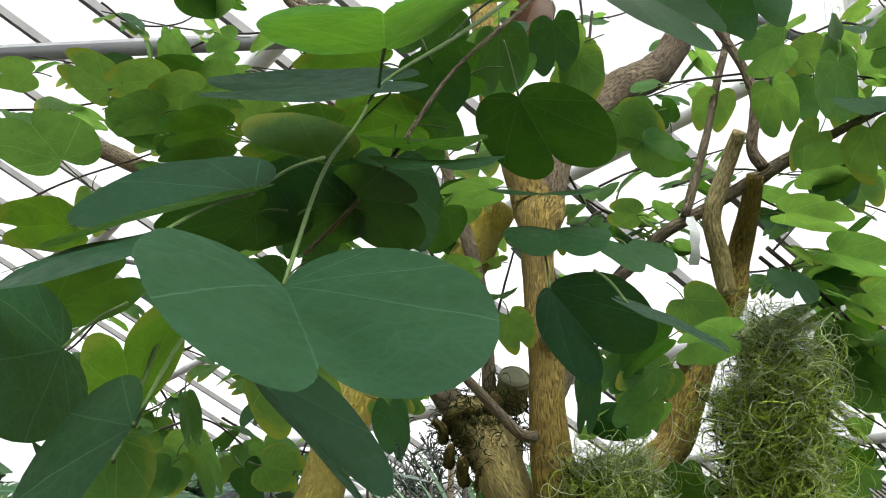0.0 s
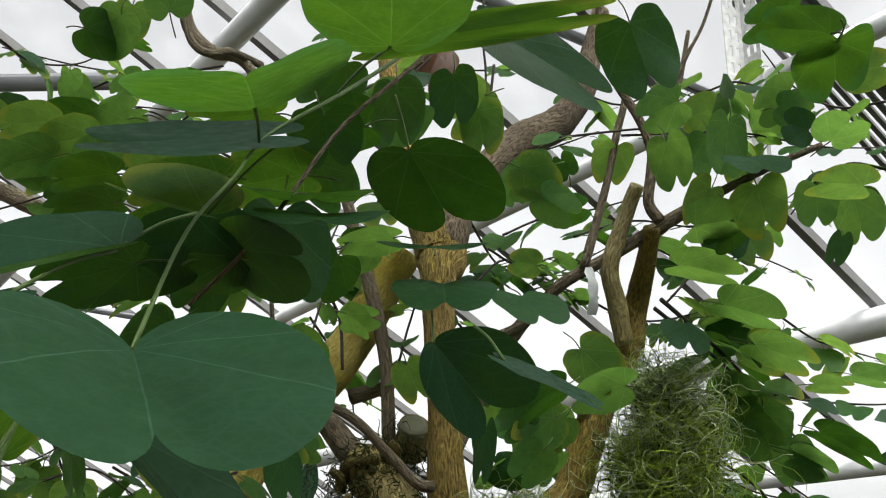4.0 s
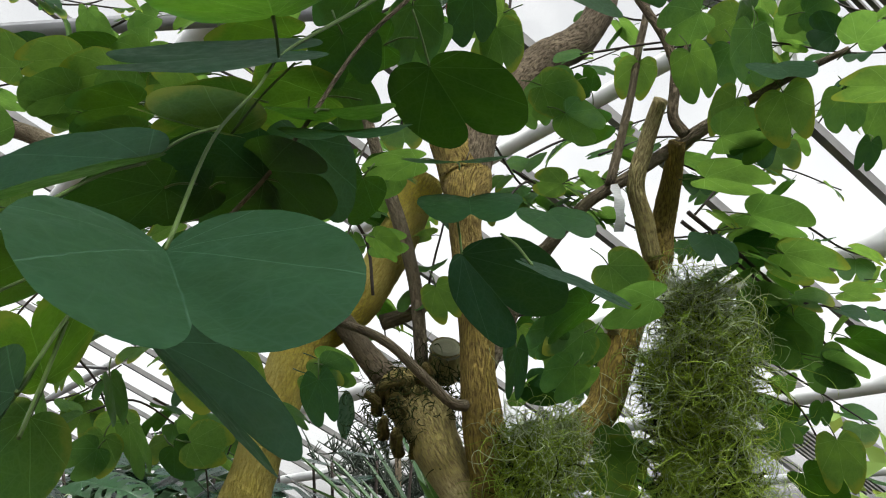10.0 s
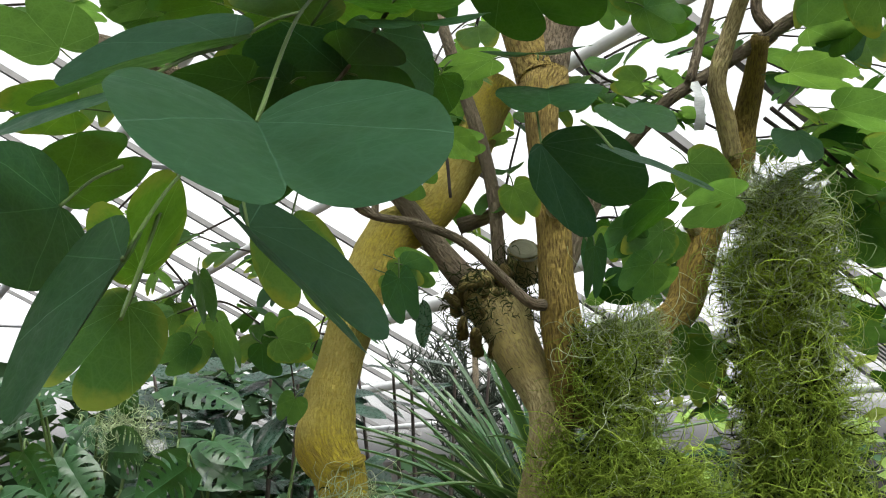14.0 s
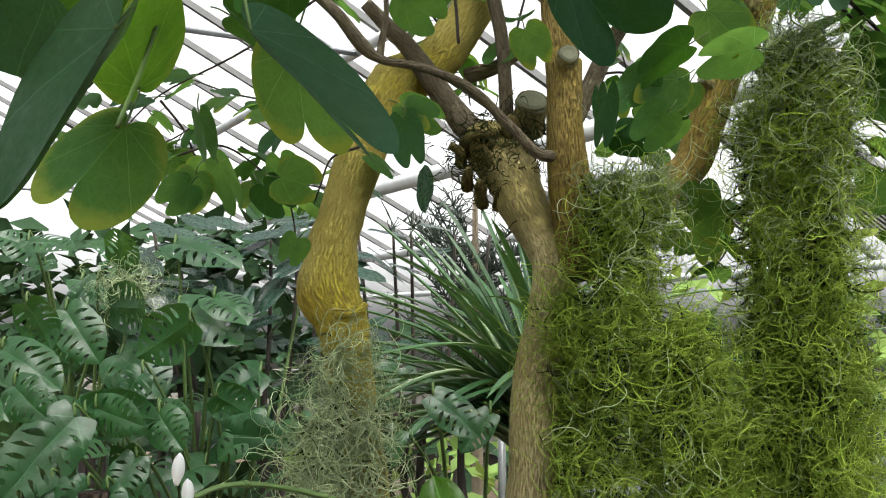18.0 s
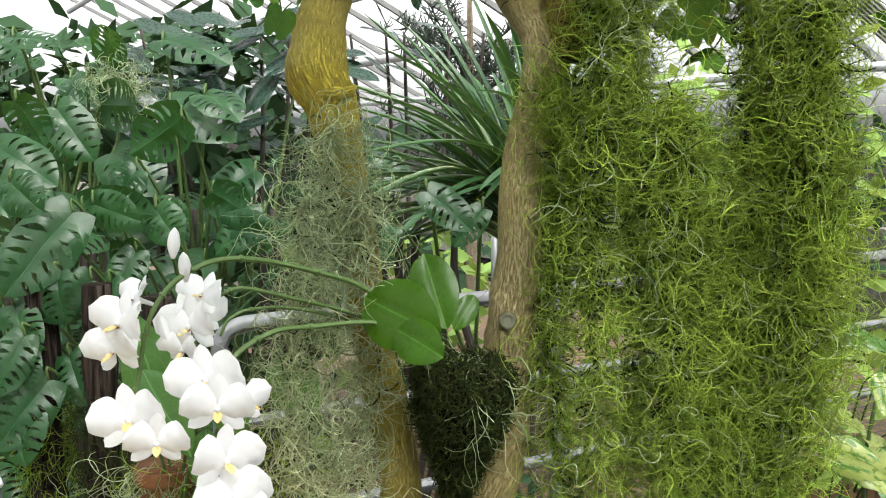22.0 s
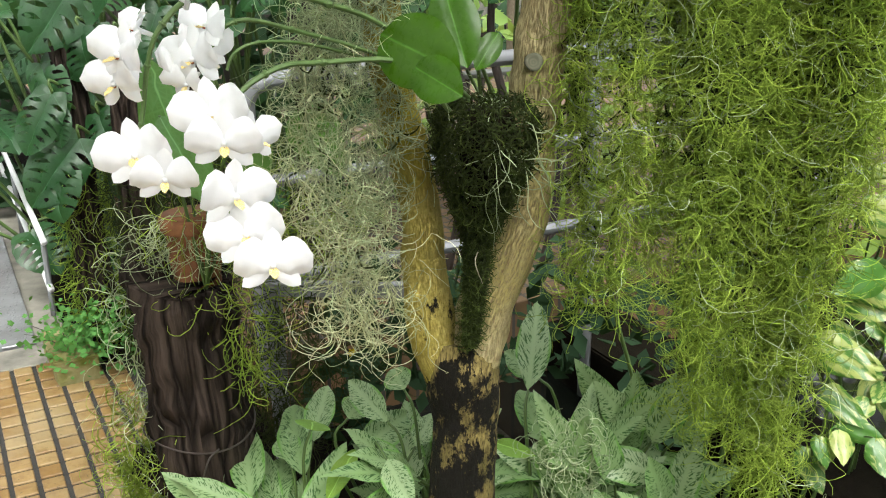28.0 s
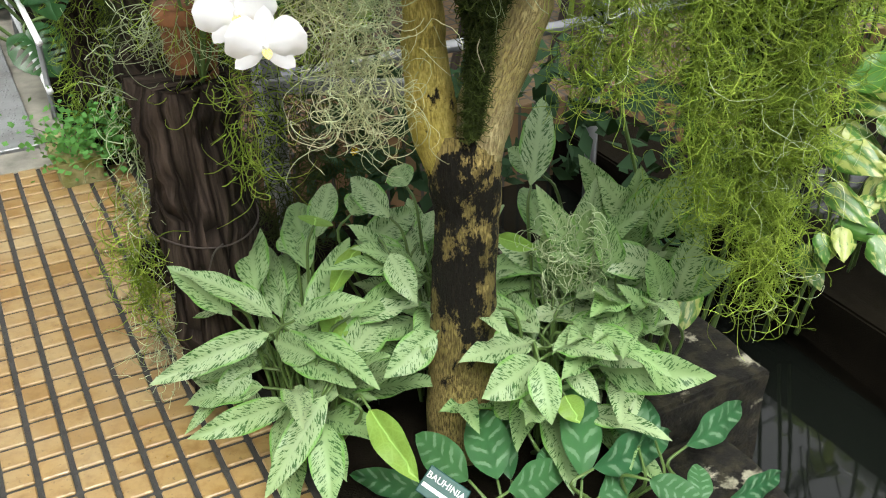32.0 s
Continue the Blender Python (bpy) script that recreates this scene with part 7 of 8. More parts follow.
for x, y, z, tip in ((-0.40, 1.44, 1.455, (0.1, 0, 1)), (-0.415, 1.45, 1.33, (-0.3, 0, 1)), (-0.385, 1.45, 1.42, (0.0, -0.2, 1))):
    d = Vector(tip).normalized() * 0.045
    v, f, u = tube_data([(x, y, z, 0.003), (x + d.x * 0.4, y + d.y * 0.4, z + d.z * 0.4, 0.009), (x + d.x * 0.8, y + d.y * 0.8, z + d.z * 0.8, 0.007), (x + d.x, y + d.y, z + d.z, 0.001)], 4, 8)
    child("bud", mesh_of("bud", v, f, M_PETAL, u), orchid, "creamy unopened bud", OFF)

# dark root ball wedged in the fork
M_PEAT = plain("peat", (0.012, 0.010, 0.005), 0.97, grime=0.7, scale=40, bump=1.0, spec=0.05)
ball = thing("root_ball", "dark mossy root ball of peat wedged between the two stems", "root ball", at=(0.0, 1.78, 0.95))
v, f, u = tube_data([(-0.015, 0.03, -0.18, 0.008), (-0.01, 0.015, -0.10, 0.010), (0.0, 0.0, 0.0, 0.014), (0.01, -0.005, 0.08, 0.030), (0.018, -0.015, 0.15, 0.05), (0.02, -0.015, 0.22, 0.055), (0.02, -0.015, 0.27, 0.03)], 9, 26, 0.2)
child("peat", mesh_of("peat", v, f, M_PEAT, u), ball)
gg = np.random.default_rng(21)
a, s = gg.uniform(0, 6.28, 7000), gg.random(7000)
rad = np.interp(s, (0, 0.45, 0.75, 0.95, 1), (0.010, 0.020, 0.080, 0.088, 0.045))
pts = np.stack([-0.015 + 0.035 * s + rad * np.cos(a), 0.01 - 0.03 * s + rad * np.sin(a), -0.18 + 0.47 * s], 1)
child("moss", moss_mesh("moss", M_MOSS_DARK, pts, gg.uniform(0.4, 1.0, 7000) * (0.014 + 0.02 * s), 6, 0.0018, 0.3, 0.6, 5), ball, kind="stuff")
child("green_moss", moss_mesh("green_moss", M_MOSS_OLIVE, pts[::4], 0.035, 6, 0.0011, 0.3, 0.6, 15), ball, kind="stuff")
sel = (s > 0.7) & (np.cos(a) > 0.1) & (np.arange(7000) % 14 == 0)
child("grey_threads", moss_mesh("grey_threads", M_MOSS_GREY, pts[sel], 0.14, 9, 0.0012, 0.8, 0.5, 6), ball, kind="stuff")
child("root_tangle", moss_mesh("root_tangle", plain("aerial_root", (0.28, 0.25, 0.16), 0.8), pts[::1400], 0.07, 9, 0.002, 0.5, 0.3, 8), ball, kind="stuff")

# ---- stump beside the bed ----
STUMP = Vector((-0.655, 2.09, 0.0))
stump = thing("tree_stump", "dark weathered tree stump standing at the edge of the tiles", "stump", at=STUMP)
k = Net("rotten_wood", 0.9, 0.1)
uv = k.coord("UV")
gr = k.noise(k.scaled(uv, (55, 5, 1)), 1.0, 6.0, 0.6, 0.6)
crack = k.voronoi(k.scaled(uv, (24, 3.5, 1)), 1.0)
k.colour(k.mix(k.ramp(crack, (0.0, 0.0), (0.12, 1.0)), (0.012, 0.009, 0.007), k.mix(k.ramp(gr, (0.35, 0.0), (0.75, 1.0)), (0.014, 0.010, 0.008), (0.085, 0.064, 0.05))))
k.bump(k.math("ADD", gr, k.ramp(crack, (0.0, 0.0), (0.15, 1.0))), 1.0, 0.015)
M_STUMP = k.mat
v, f, u = tube_data([(0.03, 0, -0.04, 0.122), (0.02, 0, 0.1, 0.115), (0.01, 0.0, 0.3, 0.116), (0.0, 0.0, 0.5, 0.113), (-0.01, 0.0, 0.68, 0.111), (-0.012, 0, 0.765, 0.108), (-0.012, 0, 0.775, 0.11)], 6, 30, 0.22)
child("trunk", mesh_of("stump_trunk", v, f, M_STUMP, u), stump)
for x, y, z, r in ((-0.115, -0.03, 0.33, 0.045), (-0.10, 0.0, 0.80, 0.04), (0.02, 0.05, 0.79, 0.035), (-0.05, 0.04, 0.80, 0.03)):
    v, f, u = tube_data([(x * 0.6, y, z - 0.06, r * 0.9), (x, y, z, r), (x * 1.15, y, z + 0.035, r * 0.6)], 5, 14, 0.5)
    child("burr", mesh_of("burr", v, f, M_STUMP, u), stump)
ring = [(0.126 * math.cos(a), 0.126 * math.sin(a), 0.42 + 0.012 * math.sin(2 * a), 0.0022) for a in np.linspace(2.4, 2.4 + 5.6, 26)]
child("wire", tube("wire", ring, M_TWIG_DARK, 2, 5), stump, "dark wire tied round the stump")
child("wire_end", tube("wire_end", [(0.075, -0.11, 0.42, 0.0022), (0.06, -0.135, 0.41, 0.0022), (0.045, -0.14, 0.37, 0.002), (0.03, -0.138, 0.34, 0.002)], M_TWIG_DARK, 4, 5), stump)
gg = np.random.default_rng(31)


def tuft(parent, mat, n, centre, spread, length, radius, fall, seed, off=(0, 0, 0)):
    g = np.random.default_rng(seed)
    p = np.array(centre) + g.normal(size=(n, 3)) * np.array(spread) - np.array(off)
    return child("moss", moss_mesh("moss", mat, p, g.uniform(0.5, 1.0, n) * length, 9, radius, fall, 0.5, seed), parent, kind="stuff")


stump_moss = thing("moss_tuft", "grey and green moss threads draped over the stump", "moss", at=STUMP)
tuft(stump_moss, M_MOSS_GREEN, 320, (-0.135, -0.05, 0.36), (0.02, 0.03, 0.07), 0.16, 0.0015, 0.9, 1)
tuft(stump_moss, M_MOSS_GREY, 150, (-0.125, -0.02, 0.6), (0.02, 0.03, 0.13), 0.16, 0.0013, 0.9, 2)
tuft(stump_moss, M_MOSS_GREY, 150, (-0.12, -0.06, 0.12), (0.025, 0.03, 0.12), 0.14, 0.0012, 0.9, 3)
tuft(stump_moss, M_MOSS_GREEN, 60, (0.07, -0.02, 0.78), (0.04, 0.05, 0.015), 0.13, 0.0014, 0.7, 4)
tuft(stump_moss, M_MOSS_GREEN, 110, (0.14, -0.03, 0.66), (0.02, 0.04, 0.07), 0.18, 0.0014, 0.9, 5)

pot = thing("clay_pot", "broken terracotta pot overgrown with moss on the stump", "flower pot", at=STUMP + Vector((0.03, 0.0, 0.77)))
M_CLAY = plain("terracotta", (0.26, 0.11, 0.045), 0.9, grime=0.95, scale=22, bump=0.5)
v, f, u = tube_data([(0, 0, 0, 0.05), (0, 0, 0.06, 0.056), (0, 0, 0.12, 0.062), (0, 0, 0.13, 0.07), (0, 0, 0.155, 0.07), (0, 0, 0.156, 0.06), (0, 0, 0.10, 0.055)], 3, 20, 0.06)
child("body", mesh_of("pot_body", v, f, M_CLAY, u), pot)
tuft(pot, M_MOSS_GREEN, 110, (0.0, 0.0, 0.15), (0.05, 0.04, 0.02), 0.16, 0.001, 1.0, 6)
tuft(pot, M_MOSS_GREY, 150, (0.0, -0.03, 0.12), (0.055, 0.02, 0.03), 0.16, 0.001, 1.2, 7)

# ---- rails ----
rail = thing("pipe_rail", "grey steel pipe rail with a bent end, behind the tree", "railing")
rail.matrix_basis = HOUSE
child("handrail", tube("handrail", [(0.93, 2.95, 0.02, 0.026), (0.93, 2.95, 0.5, 0.026), (0.93, 2.95, 0.93, 0.026), (0.94, 2.95, 1.01, 0.026), (0.98, 2.95, 1.045, 0.026), (1.1, 2.95, 1.055, 0.026), (1.6, 2.95, 1.055, 0.026), (4.6, 2.95, 1.055, 0.026)], M_GREY, 6, 12), rail)
for z, r in ((0.74, 0.022), (0.42, 0.022)):
    child("lower_rail", tube("lower_rail", [(0.94, 2.95, z, r), (2.0, 2.95, z, r), (4.6, 2.95, z, r)], M_GREY, 2, 10), rail)
for x in (2.2, 3.4, 4.58):
    child("post", tube("post", [(x, 2.95, -0.3, 0.024), (x, 2.95, 0.5, 0.024), (x, 2.95, 1.04, 0.024)], M_GREY, 2, 10), rail)
far_rail = thing("pipe_rail", "thinner grey pipe rail in the planting behind", "railing")
far_rail.matrix_basis = HOUSE
for z in (1.12, 0.7):
    child("handrail", tube("far_handrail", [(1.2, 4.6, z, 0.022), (3.0, 4.6, z, 0.022), (5.8, 4.6, z, 0.022)], M_GREY, 2, 10), far_rail)
for x in (1.22, 3.0, 5.7):
    child("post", tube("far_post", [(x, 4.6, -0.02, 0.022), (x, 4.6, 0.5, 0.022), (x, 4.6, 1.12, 0.022)], M_GREY, 2, 10), far_rail)
path_rail = thing("path_rail", "low white pipe rail along the metal walkway", "railing")
path_rail.matrix_basis = HOUSE
for z in (0.30, 0.10):
    child("rail", tube("rail", [(0.40, 4.1, z, 0.013), (0.40, 6.0, z, 0.013), (0.40, 11.0, z, 0.013)], M_WHITE, 2, 10), path_rail)
for y in (4.15, 5.4, 6.8, 8.2, 9.6, 10.9):
    child("post", tube("rail_post", [(0.40, y, -0.03, 0.012), (0.40, y, 0.15, 0.012), (0.40, y, 0.30, 0.012)], M_GREY, 2, 8), path_rail)
grey_post = thing("angle_post", "grey angle-iron post with a cross bar behind the stump", "post")
grey_post.matrix_basis = Matrix.Translation((-0.60, 2.62, 0))
child("upright", box("upright", -0.022, 0.022, -0.022, 0.022, -0.1, 0.75, M_GREY, 0.004), grey_post)
child("cross_bar", box("cross_bar", -0.02, 0.42, -0.05, -0.023, 0.545, 0.585, M_GREY, 0.004), grey_post)
back_moss = thing("moss_tuft", "grey-green moss threads hanging on the post behind the stump", "moss", at=(-0.55, 2.55, 0.0))
tuft(back_moss, M_MOSS_GREEN, 220, (0.0, 0.0, 0.75), (0.09, 0.05, 0.09), 0.2, 0.0014, 0.9, 12)
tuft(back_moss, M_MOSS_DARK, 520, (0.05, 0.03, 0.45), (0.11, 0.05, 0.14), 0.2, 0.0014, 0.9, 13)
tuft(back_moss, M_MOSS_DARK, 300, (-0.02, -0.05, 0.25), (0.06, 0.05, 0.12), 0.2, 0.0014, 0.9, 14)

bed_moss = thing("moss_tuft", "pale grey-green moss threads fallen on the silver leaves", "moss", at=(0.175, 1.930, 0.415))
tuft(bed_moss, M_MOSS_GREY, 130, (0.0, -0.03, 0.05), (0.035, 0.02, 0.04), 0.10, 0.0009, 0.5, 15)

# mossy bank, block and fern by the walkway
bank = thing("mossy_bank", "dark trunk stubs hung with green moss beside the walkway", "mossy stump")
for i, (x, y, h) in enumerate(((-1.42, 3.32, 0.72), (-1.2, 3.25, 0.75), (-1.02, 3.3, 0.7))):
    v, f, u = tube_data([(x, y, -0.05, 0.07), (x, y, h * 0.5, 0.06), (x, y, h + 0.4, 0.05)], 6, 12, 0.3)
    child("stub", mesh_of("bank_stub", v, f, M_STUMP, u), bank)
    g = np.random.default_rng(40 + i)
    n = 900
    a, s = g.uniform(0, 6.28, n), g.random(n)
    p = np.stack([x + 0.085 * np.cos(a), y + 0.085 * np.sin(a), 0.05 + h * s], 1)
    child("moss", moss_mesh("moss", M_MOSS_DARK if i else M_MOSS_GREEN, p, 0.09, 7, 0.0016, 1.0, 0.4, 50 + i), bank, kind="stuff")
k = Net("mossy_stone", 0.95, 0.2)
k.colour(k.mix(k.ramp(k.noise(k.coord(), 14.0, 5.0), (0.4, 0.0), (0.65, 1.0)), (0.30, 0.27, 0.13), (0.14, 0.15, 0.03)))
k.bump(k.noise(k.coord(), 60.0, 4.0), 0.8, 0.01)
edge_block = thing("edging_block", "mossy concrete edging block beside the tiles", "block")
edge_block.matrix_basis = HOUSE
child("block", rough_block("edging_block", 0.32, 0.47, 3.40, 3.72, -0.05, 0.09, k.mat, 7), edge_block)
M_FERN = leaf_material("fern_leaf", (0.05, 0.15, 0.03), (0.12, 0.28, 0.03), 0.3, 0.6, 0.15, veins=3)


def leaf_cloud(name, mat, centres, size, seed, width=0.5, spread=0.5, up=0.5, long_=1.0):
    """Many small pointed leaves as one mesh, two quads each."""
    g = np.random.default_rng(seed)
    n = len(centres)
    d = g.normal(size=(n, 3)) * np.array([1, 1, spread])
    d /= np.linalg.norm(d, axis=1)[:, None]
    nn = g.normal(size=(n, 3)) * 0.5 + np.array([0, -0.3, up])
    x = np.cross(d, nn)
    x /= np.linalg.norm(x, axis=1)[:, None] + 1e-9
    s = size * g.uniform(0.6, 1.2, (n, 1))
    c = np.asarray(centres)
    z = np.cross(x, d)
    L, W = s * long_, s * width
    v = np.stack([c, c + d * L * 0.45 + x * W * 0.5 + z * s * 0.05, c + d * L, c + d * L * 0.45 - x * W * 0.5 + z * s * 0.05, c + d * L * 0.5 - z * s * 0.04], 1)
    b = (np.arange(n) * 5)[:, None]
    q = np.concatenate([b + np.array([[0, 1, 2, 4]]), b + np.array([[0, 4, 2, 3]])], 0)
    return big_mesh(name, v.reshape(-1, 3), q, mat)


def cloud_points(n, lo, hi, seed):
    g = np.random.default_rng(seed)
    p = g.uniform(lo, hi, (n, 3))
    keep = [noise.noise(Vector(q * 2.2)) > -0.12 for q in p]
    return p[np.array(keep)]


fern = thing("maidenhair_fern", "small bright green fern growing over the edging block", "fern", at=(-1.5, 3.2, 0.02))
g = np.random.default_rng(61)
child("fronds", leaf_cloud("fronds", M_FERN, g.normal(size=(700, 3)) * np.array([0.10, 0.07, 0.055]) + np.array([0.09, -0.02, 0.13]), 0.026, 62, 0.9), fern, kind="stuff")
for i in range(16):
    a = i * 0.7
    child("stem", tube("fern_stem", [(0, 0, 0, 0.0012), (0.05 * math.cos(a), 0.04 * math.sin(a), 0.1, 0.001), (0.14 * math.cos(a), 0.1 * math.sin(a), 0.13, 0.0008)], M_TWIG_DARK, 3, 4), fern)

# ---- cut-leaf climber ----
M_MONSTERA = leaf_material("monstera_leaf", (0.014, 0.062, 0.019), (0.09, 0.24, 0.02), 0.2, 0.33, 0.4, 6)
MONSTERA = [monstera_mesh("monstera_leaf", M_MONSTERA, i) for i in range(6)]
monsteras = [thing("monstera", "large monstera with glossy cut leaves in the bed by the walkway", "plant", "monstera clump", at=p) for p in ((-1.75, 4.1, -0.02), (-1.05, 4.0, -0.02), (0.1, 4.2, -0.02))]
mon_n = 0


def monstera_leaf(x, y, z, along, normal, wide, long_, me=None, stalk=True):
    global mon_n
    mon_n += 1
    plant = min(monsteras, key=lambda q: (q.location.x - x) ** 2 + (q.location.y - y) ** 2)
    off = Matrix.Translation(-plant.location)
    wide, long_ = wide * 0.9, long_ * 0.88
    if normal[1] > 0 and mon_n % 5 > 1:
        along, normal = (along[0], -0.7 * abs(along[1]), along[2] - 0.15), (0.6 * normal[0], -0.65, 0.8)
    s = max(wide / 0.86, long_ * 0.75)
    child("leaf", MONSTERA[mon_n % 6], plant, "", off @ frame_of((x, y, z), along, normal, s, max(long_, s * 0.8), s))
    if stalk:
        a = Vector((x, y, z)) - plant.location
        b = Vector((a.x * 0.35 + 0.1 * math.sin(mon_n * 1.7), a.y * 0.3 + 0.15, max(a.z - 0.75, 0.1)))
        child("stalk", tube("monstera_stalk", [(*b, 0.009), (*(b.lerp(a, 0.55) + Vector((0, 0.02, 0.1))), 0.008), (*(a + Vector((0, 0.03, 0.03))), 0.006), (*a, 0.005)], M_TWIG_GREEN, 4, 6), plant)


monstera_leaf(-1.024, 3.700, 1.697, (-0.71, 0.55, -0.43), (0.46, 0.84, 0.30), 0.230, 0.285)
monstera_leaf(-1.125, 3.900, 1.754, (0.80, 0.58, -0.13), (-0.58, 0.81, 0.09), 0.166, 0.352)
monstera_leaf(-1.676, 3.600, 1.600, (0.80, 0.58, -0.16), (-0.57, 0.81, 0.11), 0.123, 0.328)
monstera_leaf(-1.530, 3.800, 1.745, (0.62, 0.58, -0.53), (-0.45, 0.81, 0.36), 0.194, 0.288)
monstera_leaf(-1.637, 3.700, 1.766, (0.33, 0.57, -0.75), (-0.25, 0.82, 0.51), 0.168, 0.211)
monstera_leaf(-1.330, 3.500, 1.381, (0.80, 0.58, -0.11), (-0.58, 0.81, 0.08), 0.198, 0.279)
monstera_leaf(-1.234, 4.200, 2.023, (0.84, -0.55, 0.06), (0.54, 0.84, 0.04), 0.167, 0.376)
monstera_leaf(-1.769, 4.000, 2.024, (0.82, -0.55, 0.17), (0.53, 0.84, 0.12), 0.159, 0.254)
monstera_leaf(-1.324, 3.400, 1.376, (-0.45, -0.62, -0.64), (0.34, -0.79, 0.52), 0.213, 0.397)
monstera_leaf(-1.292, 3.500, 1.398, (0.80, -0.56, -0.22), (-0.52, -0.83, 0.23), 0.149, 0.241)
monstera_leaf(-1.253, 3.350, 1.149, (-0.59, -0.61, -0.52), (0.44, -0.79, 0.43), 0.173, 0.222)
monstera_leaf(-1.146, 3.500, 1.227, (-0.26, -0.62, -0.74), (0.21, -0.78, 0.58), 0.150, 0.218)
monstera_leaf(-1.424, 3.200, 0.986, (-0.30, -0.62, -0.73), (0.23, -0.78, 0.58), 0.110, 0.240)
monstera_leaf(-1.355, 3.200, 0.837, (-0.45, -0.62, -0.64), (0.34, -0.79, 0.52), 0.203, 0.298)
monstera_leaf(-1.236, 3.300, 0.773, (-0.09, -0.62, -0.78), (0.09, -0.79, 0.61), 0.114, 0.186)
monstera_leaf(-1.134, 3.700, 1.372, (0.80, -0.56, -0.21), (-0.52, -0.83, 0.22), 0.126, 0.173)
monstera_leaf(-0.882, 3.700, 1.286, (0.84, -0.55, -0.04), (-0.54, -0.83, 0.11), 0.158, 0.282)
monstera_leaf(-1.408, 3.200, 0.931, (0.08, -0.61, -0.78), (-0.02, -0.79, 0.62), 0.092, 0.134)
monstera_leaf(-1.811, 4.200, 1.970, (-0.44, -0.58, 0.69), (-0.33, 0.82, 0.47), 0.191, 0.208)
monstera_leaf(-1.475, 4.200, 1.942, (0.50, -0.55, 0.67), (0.31, 0.83, 0.46), 0.191, 0.248)
monstera_leaf(-0.947, 3.800, 1.417, (0.67, 0.58, -0.46), (-0.49, 0.81, 0.32), 0.172, 0.188)
monstera_leaf(-0.733, 3.700, 1.339, (-0.77, 0.55, -0.33), (0.50, 0.84, 0.22), 0.167, 0.249)
monstera_leaf(-1.195, 3.700, 1.510, (-0.60, 0.55, -0.58), (0.38, 0.83, 0.40), 0.168, 0.144)
monstera_leaf(-1.550, 3.500, 1.442, (0.67, 0.58, -0.46), (-0.49, 0.81, 0.32), 0.179, 0.174)
monstera_leaf(-1.526, 3.400, 1.333, (-0.26, 0.56, -0.79), (0.15, 0.83, 0.54), 0.193, 0.244)
monstera_leaf(-1.191, 3.500, 1.261, (0.10, 0.57, -0.82), (-0.09, 0.82, 0.56), 0.139, 0.170)
monstera_leaf(-1.350, 3.300, 1.173, (0.18, 0.57, -0.80), (-0.15, 0.82, 0.55), 0.150, 0.187)
monstera_leaf(-1.501, 3.300, 1.071, (0.47, -0.65, -0.60), (-0.29, -0.75, 0.59), 0.151, 0.248)
monstera_leaf(-1.456, 3.200, 0.805, (0.21, -0.67, -0.71), (-0.11, -0.74, 0.67), 0.204, 0.278)
monstera_leaf(-1.321, 3.300, 0.897, (0.38, -0.66, -0.65), (-0.23, -0.75, 0.63), 0.152, 0.206)
monstera_leaf(-1.482, 3.400, 1.350, (0.64, 0.69, 0.34), (0.47, -0.70, 0.53), 0.169, 0.259)
monstera_leaf(-0.122, 3.600, 1.425, (0.74, 0.58, -0.34), (-0.53, 0.81, 0.23), 0.121, 0.242)
monstera_leaf(0.083, 3.800, 1.346, (-0.65, 0.55, -0.52), (0.42, 0.84, 0.36), 0.128, 0.202)
monstera_leaf(-0.252, 3.700, 1.294, (-0.60, 0.55, -0.58), (0.38, 0.83, 0.40), 0.125, 0.214)
monstera_leaf(-1.698, 3.900, 1.583, (0.74, 0.62, -0.27), (-0.54, 0.78, 0.32), 0.154, 0.203)
monstera_leaf(-1.465, 4.100, 1.759, (0.84, -0.54, -0.01), (0.54, 0.83, 0.13), 0.162, 0.366)
monstera_leaf(-1.915, 4.200, 1.884, (0.65, -0.60, 0.47), (0.41, 0.79, 0.45), 0.191, 0.267)
monstera_leaf(-1.452, 4.400, 1.937, (-0.45, -0.65, 0.61), (-0.35, 0.76, 0.55), 0.175, 0.260)
monstera_leaf(-1.102, 3.600, 1.368, (0.54, -0.64, -0.55), (-0.34, -0.76, 0.56), 0.162, 0.192)
monstera_leaf(-0.842, 3.700, 1.297, (0.83, -0.55, -0.04), (-0.54, -0.82, 0.21), 0.125, 0.179)
monstera_leaf(-1.208, 3.400, 1.132, (0.34, -0.66, -0.67), (-0.20, -0.74, 0.64), 0.136, 0.179)
monstera_leaf(-1.535, 3.400, 1.481, (0.65, -0.62, -0.44), (-0.41, -0.77, 0.49), 0.172, 0.181)
g = random.Random(12)
for i in range(64):
    x, z = g.uniform(-2.6, -0.45), g.uniform(0.1, 1.95)
    y = g.uniform(3.9, 4.6) + (0.5 if x > -0.8 else 0)
    a = g.uniform(-0.6, 3.7)
    monstera_leaf(x, y, z, (math.cos(a) * 0.8, -0.5, -0.3 + 0.3 * math.sin(a)), (0.6 * g.uniform(-1, 1), g.uniform(-1.0, 0.2), 0.8), g.uniform(0.18, 0.3), g.uniform(0.22, 0.34))
for plant in monsteras:
    for i in range(5):
        x = g.uniform(-0.35, 0.35)
        child("stem", tube("monstera_stem", [(x, 0.1, -0.05, 0.02), (x + 0.08, 0.05, 0.5, 0.018), (x * 1.3, 0.1, 1.0, 0.018), (x * 1.2, 0.12, 1.35, 0.014)], M_TWIG_DARK, 5, 8, 0.15), plant)
nest = thing("moss_ball", "pale ball of dry moss caught among the monstera stems", "moss", at=(-1.42, 4.2, 1.85))
